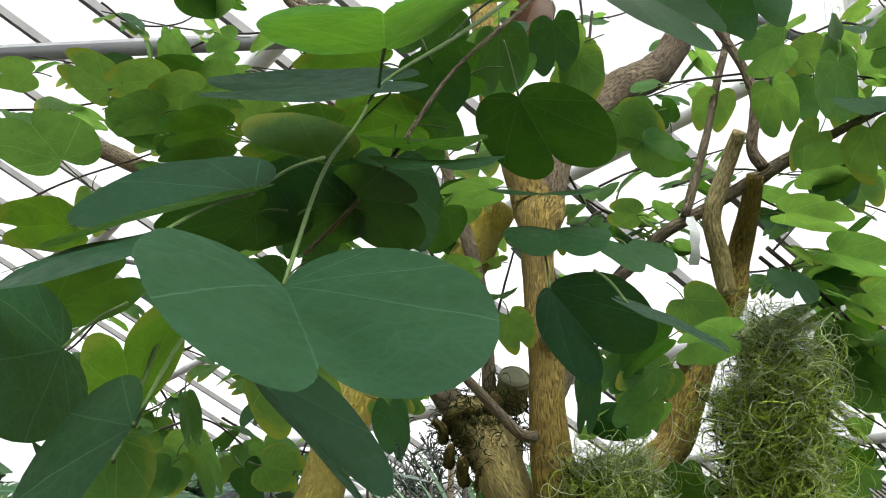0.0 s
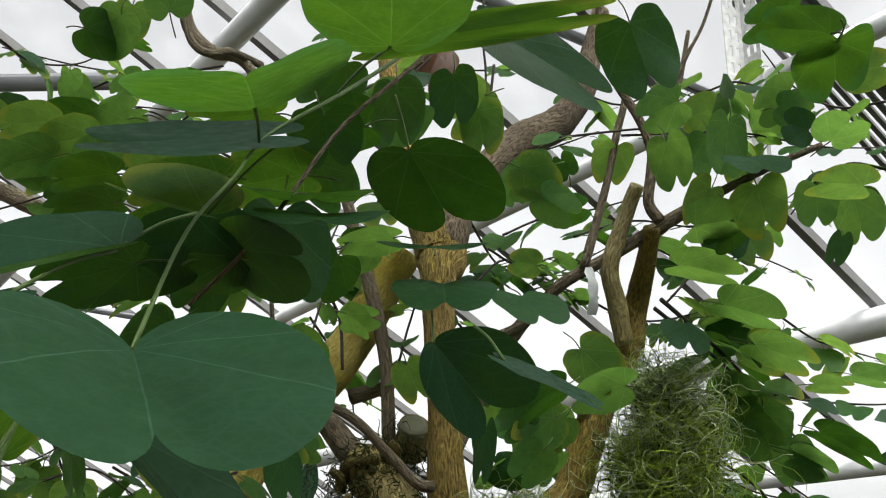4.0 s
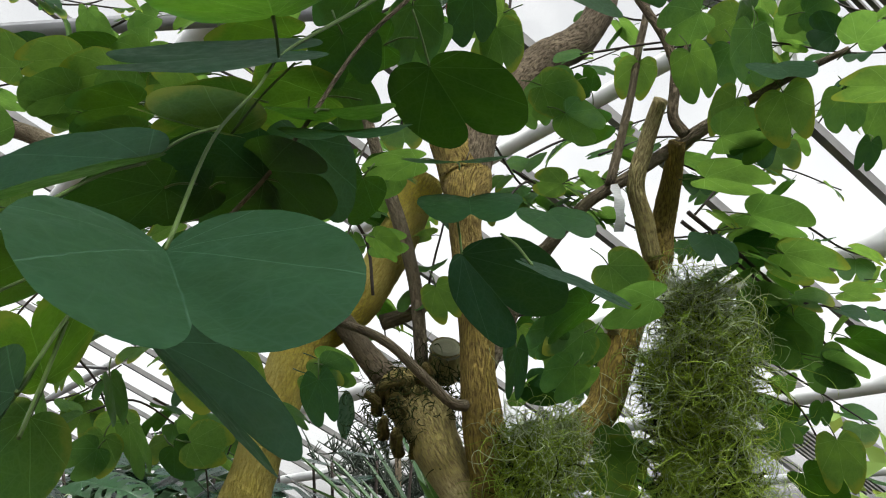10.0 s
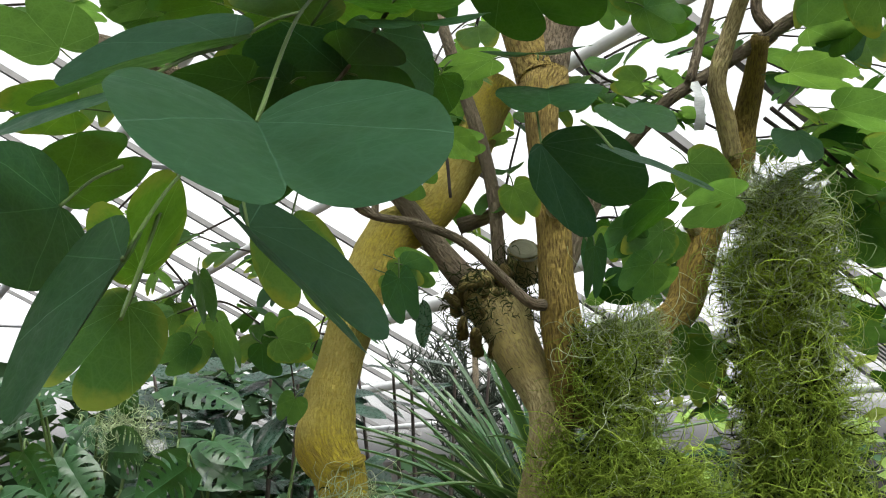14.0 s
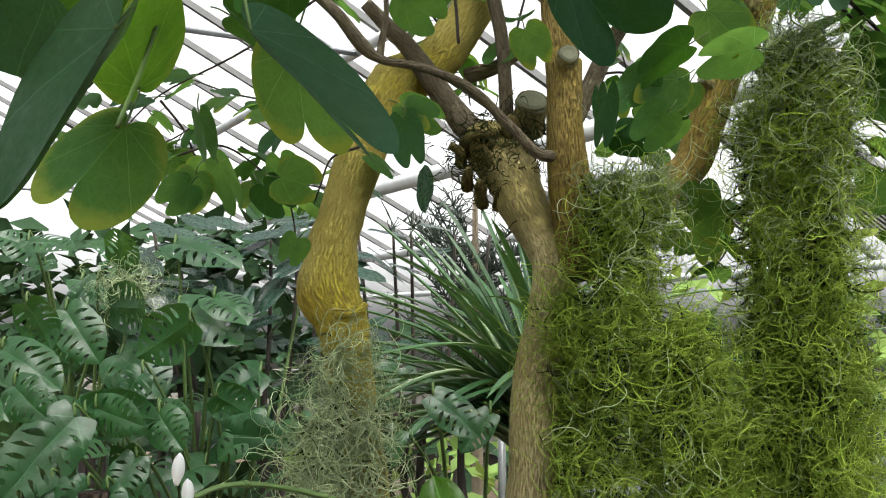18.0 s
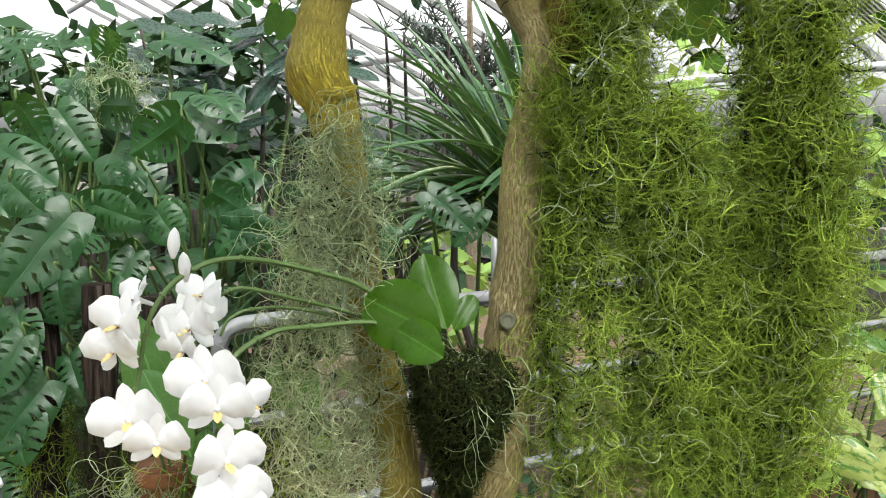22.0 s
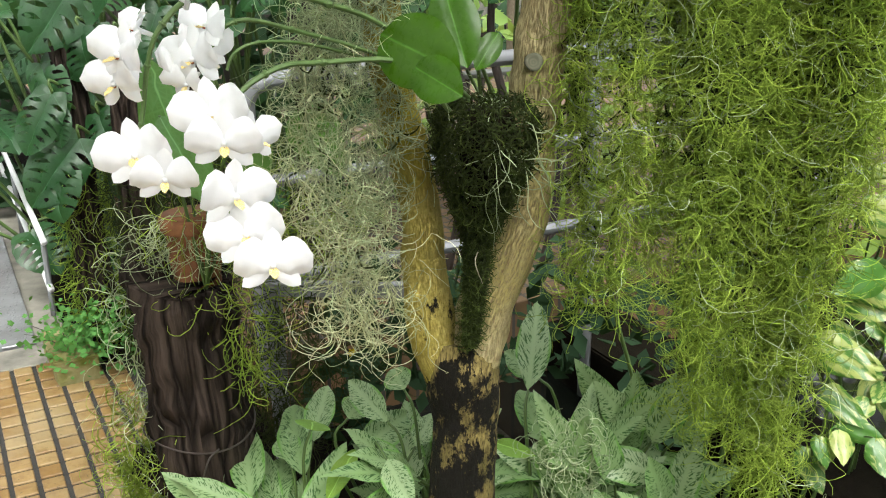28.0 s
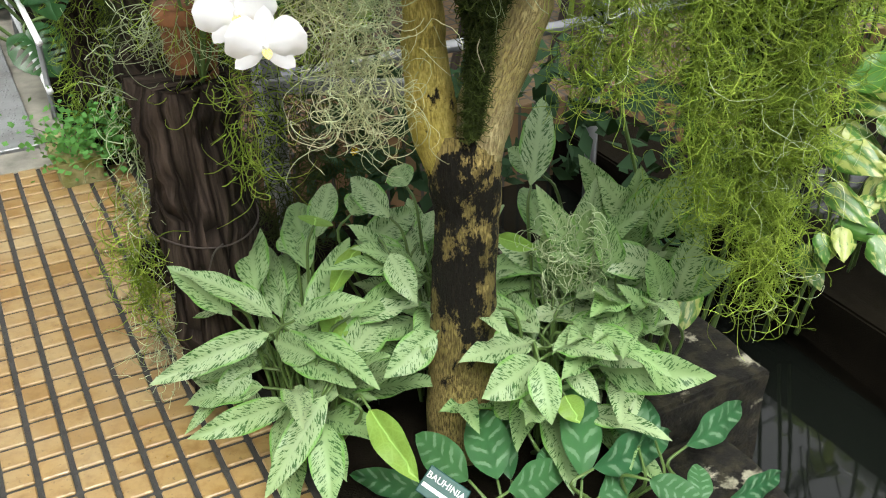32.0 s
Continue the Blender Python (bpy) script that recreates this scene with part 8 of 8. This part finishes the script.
tuft(nest, M_MOSS_GREY, 420, (0, 0, 0), (0.07, 0.06, 0.05), 0.12, 0.0016, 0.3, 71)

# ---- rubber plant ----
M_RUBBER = leaf_material("rubber_leaf", (0.013, 0.042, 0.03), (0.06, 0.14, 0.03), 0.1, 0.28, 0.6, 1.0)
RUBBER = [blade_mesh("rubber_leaf", M_RUBBER, oval(0.24, 0.5, 0.6), 0.3, dr, 0.008, 10, 6, i) for i, dr in enumerate((0.1, 0.2, 0.0))]
rubbers = [thing("rubber_plant", "rubber plant with thick glossy oval leaves", "plant", "rubber plants", at=p) for p in ((-1.2, 5.3, -0.02), (-0.3, 5.7, -0.02))]
rub_n = 0


def rubber_leaf(x, y, z, along, normal, wide, long_):
    global rub_n
    rub_n += 1
    plant = min(rubbers, key=lambda q: (q.location.x - x) ** 2)
    s = max(long_, 0.15)
    normal = (0.5 * normal[0], -0.55, 0.85)
    child("leaf", RUBBER[rub_n % 3], plant, "", Matrix.Translation(-plant.location) @ frame_of((x, y, z), along, normal, max(wide / 0.48, s * 0.62), s, s))


rubber_leaf(-1.029, 4.550, 1.960, (-0.68, 0.55, -0.49), (0.44, 0.84, 0.33), 0.142, 0.234)
rubber_leaf(-0.998, 4.900, 1.926, (0.66, 0.58, -0.48), (-0.48, 0.81, 0.33), 0.133, 0.205)
rubber_leaf(-1.248, 5.250, 2.095, (0.81, 0.58, -0.01), (-0.58, 0.81, 0.01), 0.134, 0.252)
rubber_leaf(-1.311, 4.725, 1.973, (0.72, -0.55, 0.42), (0.47, 0.84, 0.29), 0.107, 0.189)
rubber_leaf(-1.151, 5.075, 1.850, (-0.80, -0.58, 0.12), (-0.58, 0.81, 0.08), 0.129, 0.246)
rubber_leaf(-0.950, 4.550, 2.062, (0.60, -0.55, 0.58), (0.38, 0.83, 0.40), 0.129, 0.176)
rubber_leaf(-1.414, 4.900, 2.180, (-0.28, 0.56, -0.78), (0.16, 0.83, 0.53), 0.125, 0.213)
rubber_leaf(-1.396, 5.250, 2.275, (0.78, 0.58, -0.23), (-0.56, 0.81, 0.16), 0.134, 0.262)
rubber_leaf(-1.446, 4.725, 1.975, (-0.72, -0.58, 0.38), (-0.52, 0.81, 0.26), 0.121, 0.145)
rubber_leaf(-0.976, 5.075, 1.992, (-0.56, -0.58, 0.59), (-0.42, 0.82, 0.40), 0.115, 0.197)
rubber_leaf(-0.227, 5.400, 2.278, (0.02, -0.56, 0.83), (-0.01, 0.83, 0.56), 0.146, 0.295)
rubber_leaf(-0.396, 5.400, 2.189, (-0.24, -0.57, 0.79), (-0.19, 0.82, 0.54), 0.152, 0.233)
rubber_leaf(-0.183, 5.400, 2.126, (-0.27, -0.57, 0.78), (-0.21, 0.82, 0.53), 0.137, 0.157)
rubber_leaf(-0.366, 5.400, 2.097, (0.77, 0.58, -0.25), (-0.56, 0.81, 0.17), 0.116, 0.309)
rubber_leaf(-0.548, 5.400, 2.191, (0.81, 0.58, -0.01), (-0.58, 0.81, 0.01), 0.110, 0.295)
rubber_leaf(-0.549, 5.400, 2.099, (0.72, 0.58, -0.38), (-0.52, 0.81, 0.26), 0.110, 0.248)
rubber_leaf(-0.428, 5.400, 2.007, (0.79, 0.58, -0.21), (-0.57, 0.81, 0.14), 0.107, 0.228)
rubber_leaf(-0.611, 5.400, 2.008, (0.29, 0.57, -0.77), (-0.22, 0.82, 0.53), 0.122, 0.199)
rubber_leaf(-0.800, 5.400, 1.431, (-0.68, 0.55, -0.48), (0.44, 0.84, 0.33), 0.183, 0.251)
rubber_leaf(-0.520, 5.400, 1.977, (-0.48, -0.58, 0.66), (-0.35, 0.82, 0.45), 0.104, 0.185)
rubber_leaf(-0.274, 5.400, 2.218, (0.81, 0.58, -0.01), (-0.58, 0.81, 0.01), 0.107, 0.258)
rubber_leaf(-0.670, 5.400, 2.253, (0.53, -0.55, 0.64), (0.34, 0.83, 0.44), 0.122, 0.237)
rubber_leaf(-1.198, 5.250, 2.039, (-0.66, 0.60, -0.46), (0.41, 0.79, 0.45), 0.164, 0.282)
rubber_leaf(-0.968, 4.725, 1.895, (0.80, 0.60, -0.06), (-0.58, 0.79, 0.18), 0.120, 0.229)
rubber_leaf(-1.247, 5.075, 2.173, (-0.76, 0.58, -0.30), (0.48, 0.81, 0.34), 0.144, 0.235)
rubber_leaf(-0.907, 4.550, 2.093, (0.49, 0.65, -0.58), (-0.37, 0.76, 0.53), 0.129, 0.200)
rubber_leaf(-1.316, 4.900, 2.213, (-0.80, 0.56, -0.19), (0.51, 0.82, 0.26), 0.126, 0.214)
rubber_leaf(-1.171, 5.250, 2.278, (0.72, 0.62, -0.31), (-0.53, 0.78, 0.35), 0.135, 0.243)
rubber_leaf(-1.346, 4.725, 2.007, (-0.68, 0.59, -0.42), (0.43, 0.80, 0.42), 0.121, 0.162)
rubber_leaf(-0.957, 5.075, 2.256, (0.61, -0.61, 0.51), (0.38, 0.79, 0.48), 0.130, 0.198)
rubber_leaf(-0.824, 4.550, 1.726, (-0.68, 0.55, -0.49), (0.44, 0.84, 0.33), 0.116, 0.156)
rubber_leaf(-1.167, 4.900, 1.733, (-0.83, 0.55, -0.11), (0.54, 0.84, 0.07), 0.111, 0.238)
rubber_leaf(-0.835, 5.250, 1.645, (-0.78, 0.55, -0.30), (0.51, 0.84, 0.21), 0.133, 0.194)
rubber_leaf(-0.827, 4.725, 2.048, (0.56, 0.58, -0.59), (-0.42, 0.82, 0.40), 0.107, 0.183)
g = random.Random(18)
for i in range(48):
    a, q = g.uniform(0, 6.28), g.random() ** 0.5
    rubber_leaf(-1.0 + 0.5 * q * math.cos(a * 1.7), g.uniform(4.35, 4.8), 1.98 + 0.24 * q * math.sin(a * 2.3), (math.cos(a), -0.5, 0.35 * math.sin(a) - 0.2), (0.4 * g.uniform(-1, 1), -0.5, 0.85), 0.085, g.uniform(0.17, 0.24))
g = random.Random(17)
for i in range(60):
    x, z = g.uniform(-2.0, -0.3), g.uniform(1.2, 2.15)
    a = g.uniform(0, 6.28)
    rubber_leaf(x, g.uniform(5.2, 5.8), z, (math.cos(a), -0.4, 0.5 * math.sin(a)), (0, -0.5, 0.8), 0.1, g.uniform(0.2, 0.28))
for plant in rubbers:
    for i in range(5):
        x = g.uniform(-0.5, 0.5)
        child("stem", tube("rubber_stem", [(x * 0.3, 0, -0.05, 0.02), (x * 0.6, 0.0, 0.8, 0.016), (x, 0.0, 1.6, 0.012), (x * 1.2, -0.1, 2.2, 0.008)], M_TWIG_DARK, 5, 8), plant)

# ---- strap-leaved plant ----
k = Net("strap_leaf", 0.35, 0.5)
sp = k.n.new("ShaderNodeSeparateXYZ")
k.l.new(k.coord("UV"), sp.inputs[0])
rimm = k.ramp(k.math("ABSOLUTE", sp.outputs[0]), (0.014, 0.0), (0.019, 1.0))
col = k.mix(k.math("MULTIPLY", rimm, k.math("GREATER_THAN", k.rnd(), 0.55)), k.mix(k.rnd(), (0.018, 0.06, 0.02), (0.04, 0.11, 0.035)), (0.38, 0.44, 0.26))
M_STRAP = k.colour(col).thin((0.12, 0.25, 0.04), 0.12).mat
STRAPS = [blade_mesh("strap_leaf", M_STRAP, lambda t: 0.027 * min(1, 4 * t + 0.3) * (1 - t) ** 0.4 + 0.0006, 0.9, dr, 0.002, 16, 4, i, arch=ar) for i, (dr, ar) in enumerate(((0.12, 0.05), (0.3, 0.1), (0.55, 0.2), (0.75, 0.3)))]
strap = thing("strap_plant", "tall plant with long sword-shaped leaves, some pale-edged", "plant", at=(0.32, 4.3, -0.02))
g = random.Random(23)
child("stem", tube("strap_stem", [(0, 0, -0.05, 0.04), (0.01, 0, 0.5, 0.035), (0, 0, 1.15, 0.035)], M_TWIG, 5, 10, 0.2), strap)
for i in range(96):
    a = g.uniform(0, 6.28)
    tilt = g.uniform(0.15, 1.25)
    d = (math.cos(a) * math.sin(tilt) - 0.25, 0.6 * math.sin(a) * math.sin(tilt) - 0.1, math.cos(tilt))
    child("leaf", STRAPS[min(3, int(tilt * 2.6))], strap, "", frame_of((0, 0, 1.0 + 0.2 * g.random()), d, (-d[0] * 0.4, -d[1] * 0.4 - 0.2, 1), g.uniform(0.9, 1.2), g.uniform(0.75, 1.25), 1.0))

# ---- feathery dark conifer and far greenery ----
M_CONIFER = plain("conifer_needle", (0.035, 0.05, 0.035), 0.7, grime=0.5)
conifer = thing("conifer", "dark feathery conifer beyond the strap-leaved plant", "tree", at=(0.05, 7.3, -0.02))
child("trunk", tube("conifer_trunk", [(0, 0, -0.05, 0.05), (0, 0, 1.2, 0.04), (0, 0, 2.6, 0.02)], M_TWIG, 4, 8), conifer)
g = np.random.default_rng(81)
for i in range(34):
    a, z0 = g.uniform(0, 6.28), g.uniform(1.3, 2.3)
    r = g.uniform(0.35, 0.75)
    tip = Vector((math.cos(a) * r, math.sin(a) * r * 0.6, z0 + 0.15 + 0.3 * g.random()))
    p0 = Vector((0, 0, z0 - 0.1))
    bough = child("bough", tube("bough", [(*p0, 0.012), (*(p0.lerp(tip, 0.6)), 0.008), (*tip, 0.004)], M_CONIFER, 4, 5), conifer)
    s = g.random(46)[:, None]
    base = np.array(p0) * (1 - s) + np.array(tip) * s
    vv, qq = strands(base, 0.12, 4, 0.0075, -0.7, 0.15, 90 + i)
    child("needles", big_mesh("needles", vv, qq, M_CONIFER), bough, kind="stuff")

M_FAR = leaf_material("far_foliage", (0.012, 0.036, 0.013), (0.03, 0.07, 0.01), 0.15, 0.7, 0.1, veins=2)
M_FAR_LIGHT = leaf_material("far_foliage_light", (0.13, 0.22, 0.05), (0.30, 0.44, 0.06), 0.35, veins=2)
for nm, lab, mat, n, lo, hi, size, sd in (("shrubs", "dense dark green shrubs behind the walkway", M_FAR, 4200, (-3.8, 4.9, 0.0), (-0.9, 6.6, 2.25), 0.20, 1),
                                         ("shrubs", "light green low foliage behind the rail", M_FAR_LIGHT, 900, (-0.8, 4.6, 0.0), (1.3, 6.4, 1.25), 0.17, 2),
                                         ("shrubs", "green foliage beyond the hanging moss", M_FAR_LIGHT, 1100, (0.7, 4.3, -0.3), (4.0, 6.2, 2.2), 0.18, 3),
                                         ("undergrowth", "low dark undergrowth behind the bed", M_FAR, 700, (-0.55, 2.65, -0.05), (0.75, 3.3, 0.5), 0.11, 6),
                                         # the next three are unseen, added to block low light from behind and beside
                                         ("shrubs", "unseen tall dark shrubs added behind the visitor path to block light", M_FAR, 4200, (-5.5, -5.0, -0.3), (5.5, -2.8, 4.0), 0.4, 7),
                                         # added out of sight so that the water mirrors dark leaves
                                         ("shrubs", "unseen tall dark green shrubs added across the pond to darken its reflection", M_FAR, 3800, (2.7, 0.2, -0.4), (4.2, 5.0, 3.0), 0.30, 8),
                                         ("shrubs", "unseen tall green shrubs added beside the tiled path to block light", M_FAR, 4200, (-6.2, -2.8, -0.3), (-4.4, 3.6, 3.6), 0.4, 9),
                                         ("shrubs", "distant dark shrubs along the glass", M_FAR, 2600, (-7.0, 9.0, 0.0), (5.0, 12.0, 1.7), 0.32, 4)):
    pts = cloud_points(n, lo, hi, sd)
    tagged(new(nm, leaf_cloud("shrub_leaves", mat, pts, size, sd, 0.5, 0.5)), lab, "shrub", kind="stuff")

# ---- marbled ivy by the pond ----
k = Net("marbled_leaf", 0.34, 0.45)
uv = k.coord("UV")
mp = k.noise(k.scaled(uv, (9, 3, 1)), 1.0, 4.0, 0.6, 0.5)
off = k.math("ADD", mp, k.math("MULTIPLY", k.rnd(), 0.25))
col = k.mix(k.ramp(off, (0.60, 0.0), (0.67, 1.0)), (0.05, 0.145, 0.02), (0.30, 0.35, 0.10))
k.colour(col)
k.bump(k.noise(uv, 9.0), 0.3, 0.004)
M_MARBLED = k.thin(k.mix(0.5, col, (0.25, 0.45, 0.05)), 0.28).mat


def heart(w):
    return lambda t: max(w * (math.sin(min(t / 0.28, 1) * math.pi / 2) ** 0.55) * (math.cos(max((t - 0.28) / 0.72, 0) * math.pi / 2) ** 0.75), 0.001)


IVY = [blade_mesh("ivy_leaf", M_MARBLED, heart(0.36), 0.3, dr, 0.02, 12, 8, i) for i, dr in enumerate((0.2, 0.35, 0.1))]
ivies = [thing("marbled_ivy", "climbing ivy with green and cream marbled heart leaves by the pond", "plant", "marbled ivies", at=p) for p in ((1.0, 2.55, -0.1), (1.55, 2.6, -0.1), (0.55, 2.4, -0.1))]
ivy_n = 0


def ivy_leaf(x, y, z, along, normal, wide, long_):
    global ivy_n
    ivy_n += 1
    plant = min(ivies, key=lambda q: (q.location.x - x) ** 2)
    s = min(max(long_, 0.08), 0.17)
    child("leaf", IVY[ivy_n % 3], plant, "", Matrix.Translation(-plant.location) @ frame_of((x, y, z), along, normal, min(max(wide / 0.72, 0.75 * s), s), s, s))
    a = Vector((x, y, z)) - plant.location
    child("stalk", tube("ivy_stalk", [(a.x * 0.8, a.y + 0.12, max(a.z - 0.16, 0.0), 0.004), (a.x * 0.9, a.y + 0.08, a.z - 0.05, 0.003), (*a, 0.002)], M_TWIG_GREEN, 4, 5), plant)


ivy_leaf(0.920, 2.300, 0.737, (-0.74, -0.67, -0.04), (0.59, -0.68, 0.43), 0.091, 0.154)
ivy_leaf(0.775, 2.300, 0.571, (0.68, -0.66, -0.32), (-0.38, -0.69, 0.62), 0.074, 0.268)
ivy_leaf(0.888, 2.400, 0.293, (0.79, -0.59, -0.15), (-0.46, -0.73, 0.50), 0.065, 0.125)
ivy_leaf(0.809, 2.300, 0.307, (0.22, -0.78, -0.58), (-0.07, -0.60, 0.79), 0.042, 0.077)
ivy_leaf(0.862, 2.300, 0.324, (-0.03, -0.81, -0.59), (0.10, -0.59, 0.80), 0.055, 0.092)
ivy_leaf(0.945, 2.300, 0.303, (0.28, -0.78, -0.56), (-0.11, -0.61, 0.78), 0.069, 0.087)
ivy_leaf(0.827, 2.450, 0.188, (0.18, -0.79, -0.59), (-0.04, -0.60, 0.80), 0.067, 0.109)
ivy_leaf(0.414, 2.100, 0.806, (0.28, -0.78, -0.56), (-0.11, -0.61, 0.78), 0.054, 0.076)
ivy_leaf(0.440, 2.100, 0.675, (0.24, -0.78, -0.57), (-0.08, -0.61, 0.79), 0.059, 0.095)
ivy_leaf(0.861, 2.400, 0.707, (0.70, -0.64, -0.31), (-0.45, -0.73, 0.51), 0.097, 0.242)
ivy_leaf(0.793, 2.400, 0.513, (0.80, -0.59, -0.10), (-0.52, -0.77, 0.37), 0.071, 0.179)
ivy_leaf(0.977, 2.600, 0.820, (0.62, -0.67, -0.41), (-0.39, -0.72, 0.58), 0.089, 0.213)
ivy_leaf(0.911, 2.500, 0.835, (0.76, -0.59, -0.26), (-0.49, -0.79, 0.36), 0.100, 0.206)
ivy_leaf(0.877, 2.500, 0.640, (0.84, -0.55, 0.02), (-0.54, -0.82, 0.17), 0.116, 0.228)
ivy_leaf(0.854, 2.400, 0.635, (0.76, -0.63, -0.15), (-0.42, -0.66, 0.61), 0.081, 0.130)
ivy_leaf(0.806, 2.400, 0.500, (0.79, -0.61, -0.11), (-0.44, -0.68, 0.59), 0.077, 0.223)
ivy_leaf(0.907, 2.400, 0.281, (-0.20, -0.86, -0.47), (0.23, -0.51, 0.83), 0.072, 0.110)
ivy_leaf(0.984, 2.400, 0.234, (0.30, -0.82, -0.48), (-0.11, -0.53, 0.84), 0.072, 0.110)
ivy_leaf(0.802, 2.400, 0.505, (0.81, -0.59, -0.01), (-0.46, -0.64, 0.61), 0.083, 0.214)
ivy_leaf(0.875, 2.400, 0.239, (-0.31, -0.88, -0.35), (0.30, -0.44, 0.84), 0.065, 0.079)
ivy_leaf(0.976, 2.400, 0.225, (0.46, -0.82, -0.35), (-0.23, -0.49, 0.84), 0.065, 0.101)
ivy_leaf(0.825, 2.450, 0.175, (0.32, -0.86, -0.40), (-0.13, -0.46, 0.88), 0.075, 0.115)
ivy_leaf(0.501, 2.200, 0.223, (-0.23, -0.86, -0.46), (0.25, -0.51, 0.82), 0.068, 0.142)
g = random.Random(29)
for i in range(170):
    x, z = g.uniform(0.7, 2.2), g.uniform(0.12, 1.1)
    if x < 0.8 and z > 0.7:
        continue
    a = g.uniform(0, 6.28)
    ivy_leaf(x, g.uniform(2.45, 2.95) - 0.1 * (x > 1.2), z, (math.cos(a) * 0.7, -0.6, -0.3 + 0.3 * math.sin(a)), (0.3 * g.uniform(-1, 1), -0.5, 0.9), 0.07, g.uniform(0.08, 0.17))
for plant in ivies:
    for i in range(5):
        x = g.uniform(-0.25, 0.25)
        child("vine", tube("vine", [(x, 0.2, -0.2, 0.007), (x + 0.05, 0.15, 0.3, 0.006), (x - 0.04, 0.2, 0.7, 0.006), (x, 0.2, 1.1, 0.005)], M_TWIG_GREEN, 5, 6), plant)

# two plain leaves and yellow blooms behind the orchid
behind = thing("lily_plant", "leafy plant with heart-shaped leaves behind the orchid", "plant", at=(-0.62, 2.0, 0.93))
M_LILY = leaf_material("lily_leaf", (0.08, 0.2, 0.07), (0.24, 0.46, 0.06), 0.3, veins=4)
LILY = [blade_mesh("lily_leaf", M_LILY, heart(0.33), 0.25, 0.2, 0.02, 12, 8, 5), blade_mesh("lily_leaf", M_LILY, oval(0.26, 0.4), 0.3, 0.25, 0.02, 12, 8, 6)]
for x, y, z, d, nrm, s, j in ((0.16, 0.0, 0.20, (0.05, -0.2, -1), (0.2, -1, 0.3), 0.13, 0), (0.24, 0.1, 0.23, (0.5, -0.2, -0.8), (0.1, -1, 0.5), 0.17, 0), (0.0, 0.05, 0.12, (-0.1, -0.3, 1), (0.4, -1, 0.2), 0.22, 1), (-0.02, 0.0, 0.23, (0.5, -0.3, -0.8), (0, -1, 0.5), 0.2, 1), (0.1, 0.02, 0.1, (0.1, -0.3, -1), (0, -1, 0.5), 0.16, 1)):
    child("leaf", LILY[j], behind, "", frame_of((x, y, z), d, nrm, s, s, s))
    child("stalk", tube("lily_stalk", [(0.03, 0.03, -0.15, 0.004), (x * 0.5, y + 0.03, z * 0.5, 0.004), (x, y, z, 0.003)], M_TWIG_GREEN, 4, 6), behind)
M_YELLOW = Net("yellow_bloom", 0.5).colour((0.85, 0.62, 0.03)).thin((0.85, 0.6, 0.03), 0.3).mat
YP = blade_mesh("bloom_petal", M_YELLOW, oval(0.3, 0.5, 0.6), 0.3, -0.3, 0.03, 6, 4, 4)
for x, y, z in ((-0.47, 2.75, 0.38), (-0.40, 2.7, 0.30), (-0.31, 1.95, 0.12), (-0.33, 1.99, 0.22), (-0.25, 1.95, 0.09), (1.15, 2.5, 0.45)):
    b = thing("yellow_bloom", "small yellow bloom among the leaves", "flower", "yellow blooms", at=(x, y, z))
    child("stem", tube("bloom_stem", [(0, 0.02, -0.1, 0.002), (0, 0.01, -0.05, 0.002), (0, 0, 0, 0.003)], M_TWIG_GREEN, 3, 5), b)
    for i in range(5):
        child("petal", YP, b, "", pose(0, 0, 0, 55, 0, i * 72 + x * 50) @ Matrix.Scale(0.03, 4))

# ---- small things ----
tag = thing("plastic_tag", "weathered white plastic tag hanging from a branch", "tag", at=(0.476, 1.845, 2.41))
TAG = blade_mesh("tag_strip", plain("old_plastic", (0.55, 0.58, 0.58), 0.4, grime=0.5, scale=60), lambda t: 0.011 if t > 0.03 else 0.006, 0.15, 0.05, 0.02, 8, 2, 3, arch=0.05)
child("strip", TAG, tag, "", frame_of((0.0, 0, 0), (0.09, 0.05, -1), (0.3, -1, 0.1), 1.0, 0.095, 0.2))
child("loop", tube("tag_loop", [(0, 0, 0, 0.0008), (-0.004, 0.01, 0.02, 0.0008), (0.004, 0.03, 0.028, 0.0008)], M_TWIG_DARK, 4, 4), tag)

# perforated hanger strip below the roof
hanger = thing("perforated_strip", "white perforated steel hanger strip below the roof", "bracket")
hanger.matrix_basis = Matrix.Translation((1.74, 4.0, 3.40)) @ pose(0, 0, 0, 0, 1.5, 20)
M_STRIP = plain("flaking_white_paint", (0.62, 0.64, 0.62), 0.6, grime=0.6, scale=25)
v, f = [], []
for fl in (0, 1):
    for i in range(22):
        z = i * 0.09
        for x0, x1, z0, z1 in ((-0.055, -0.03, z, z + 0.09), (0.03, 0.055, z, z + 0.09), (-0.012, 0.012, z, z + 0.09), (-0.03, -0.012, z, z + 0.035), (0.012, 0.03, z, z + 0.035)):
            q = [(x0, 0), (x1, 0), (x1, 1), (x0, 1)]
            o = len(v)
            for dy in (0, 0.004):
                for x, k3 in q:
                    p = (x, dy, z1 if k3 else z0)
                    v.append(p if fl == 0 else (0.055 + dy, -0.055 + x, p[2]))
            f += [(o, o + 1, o + 2, o + 3), (o + 7, o + 6, o + 5, o + 4)] + [(o + a, o + 4 + a, o + 4 + (a + 1) % 4, o + (a + 1) % 4) for a in range(4)]
child("strip", mesh_of("perforated_strip", v, f, M_STRIP, smooth=False), hanger)
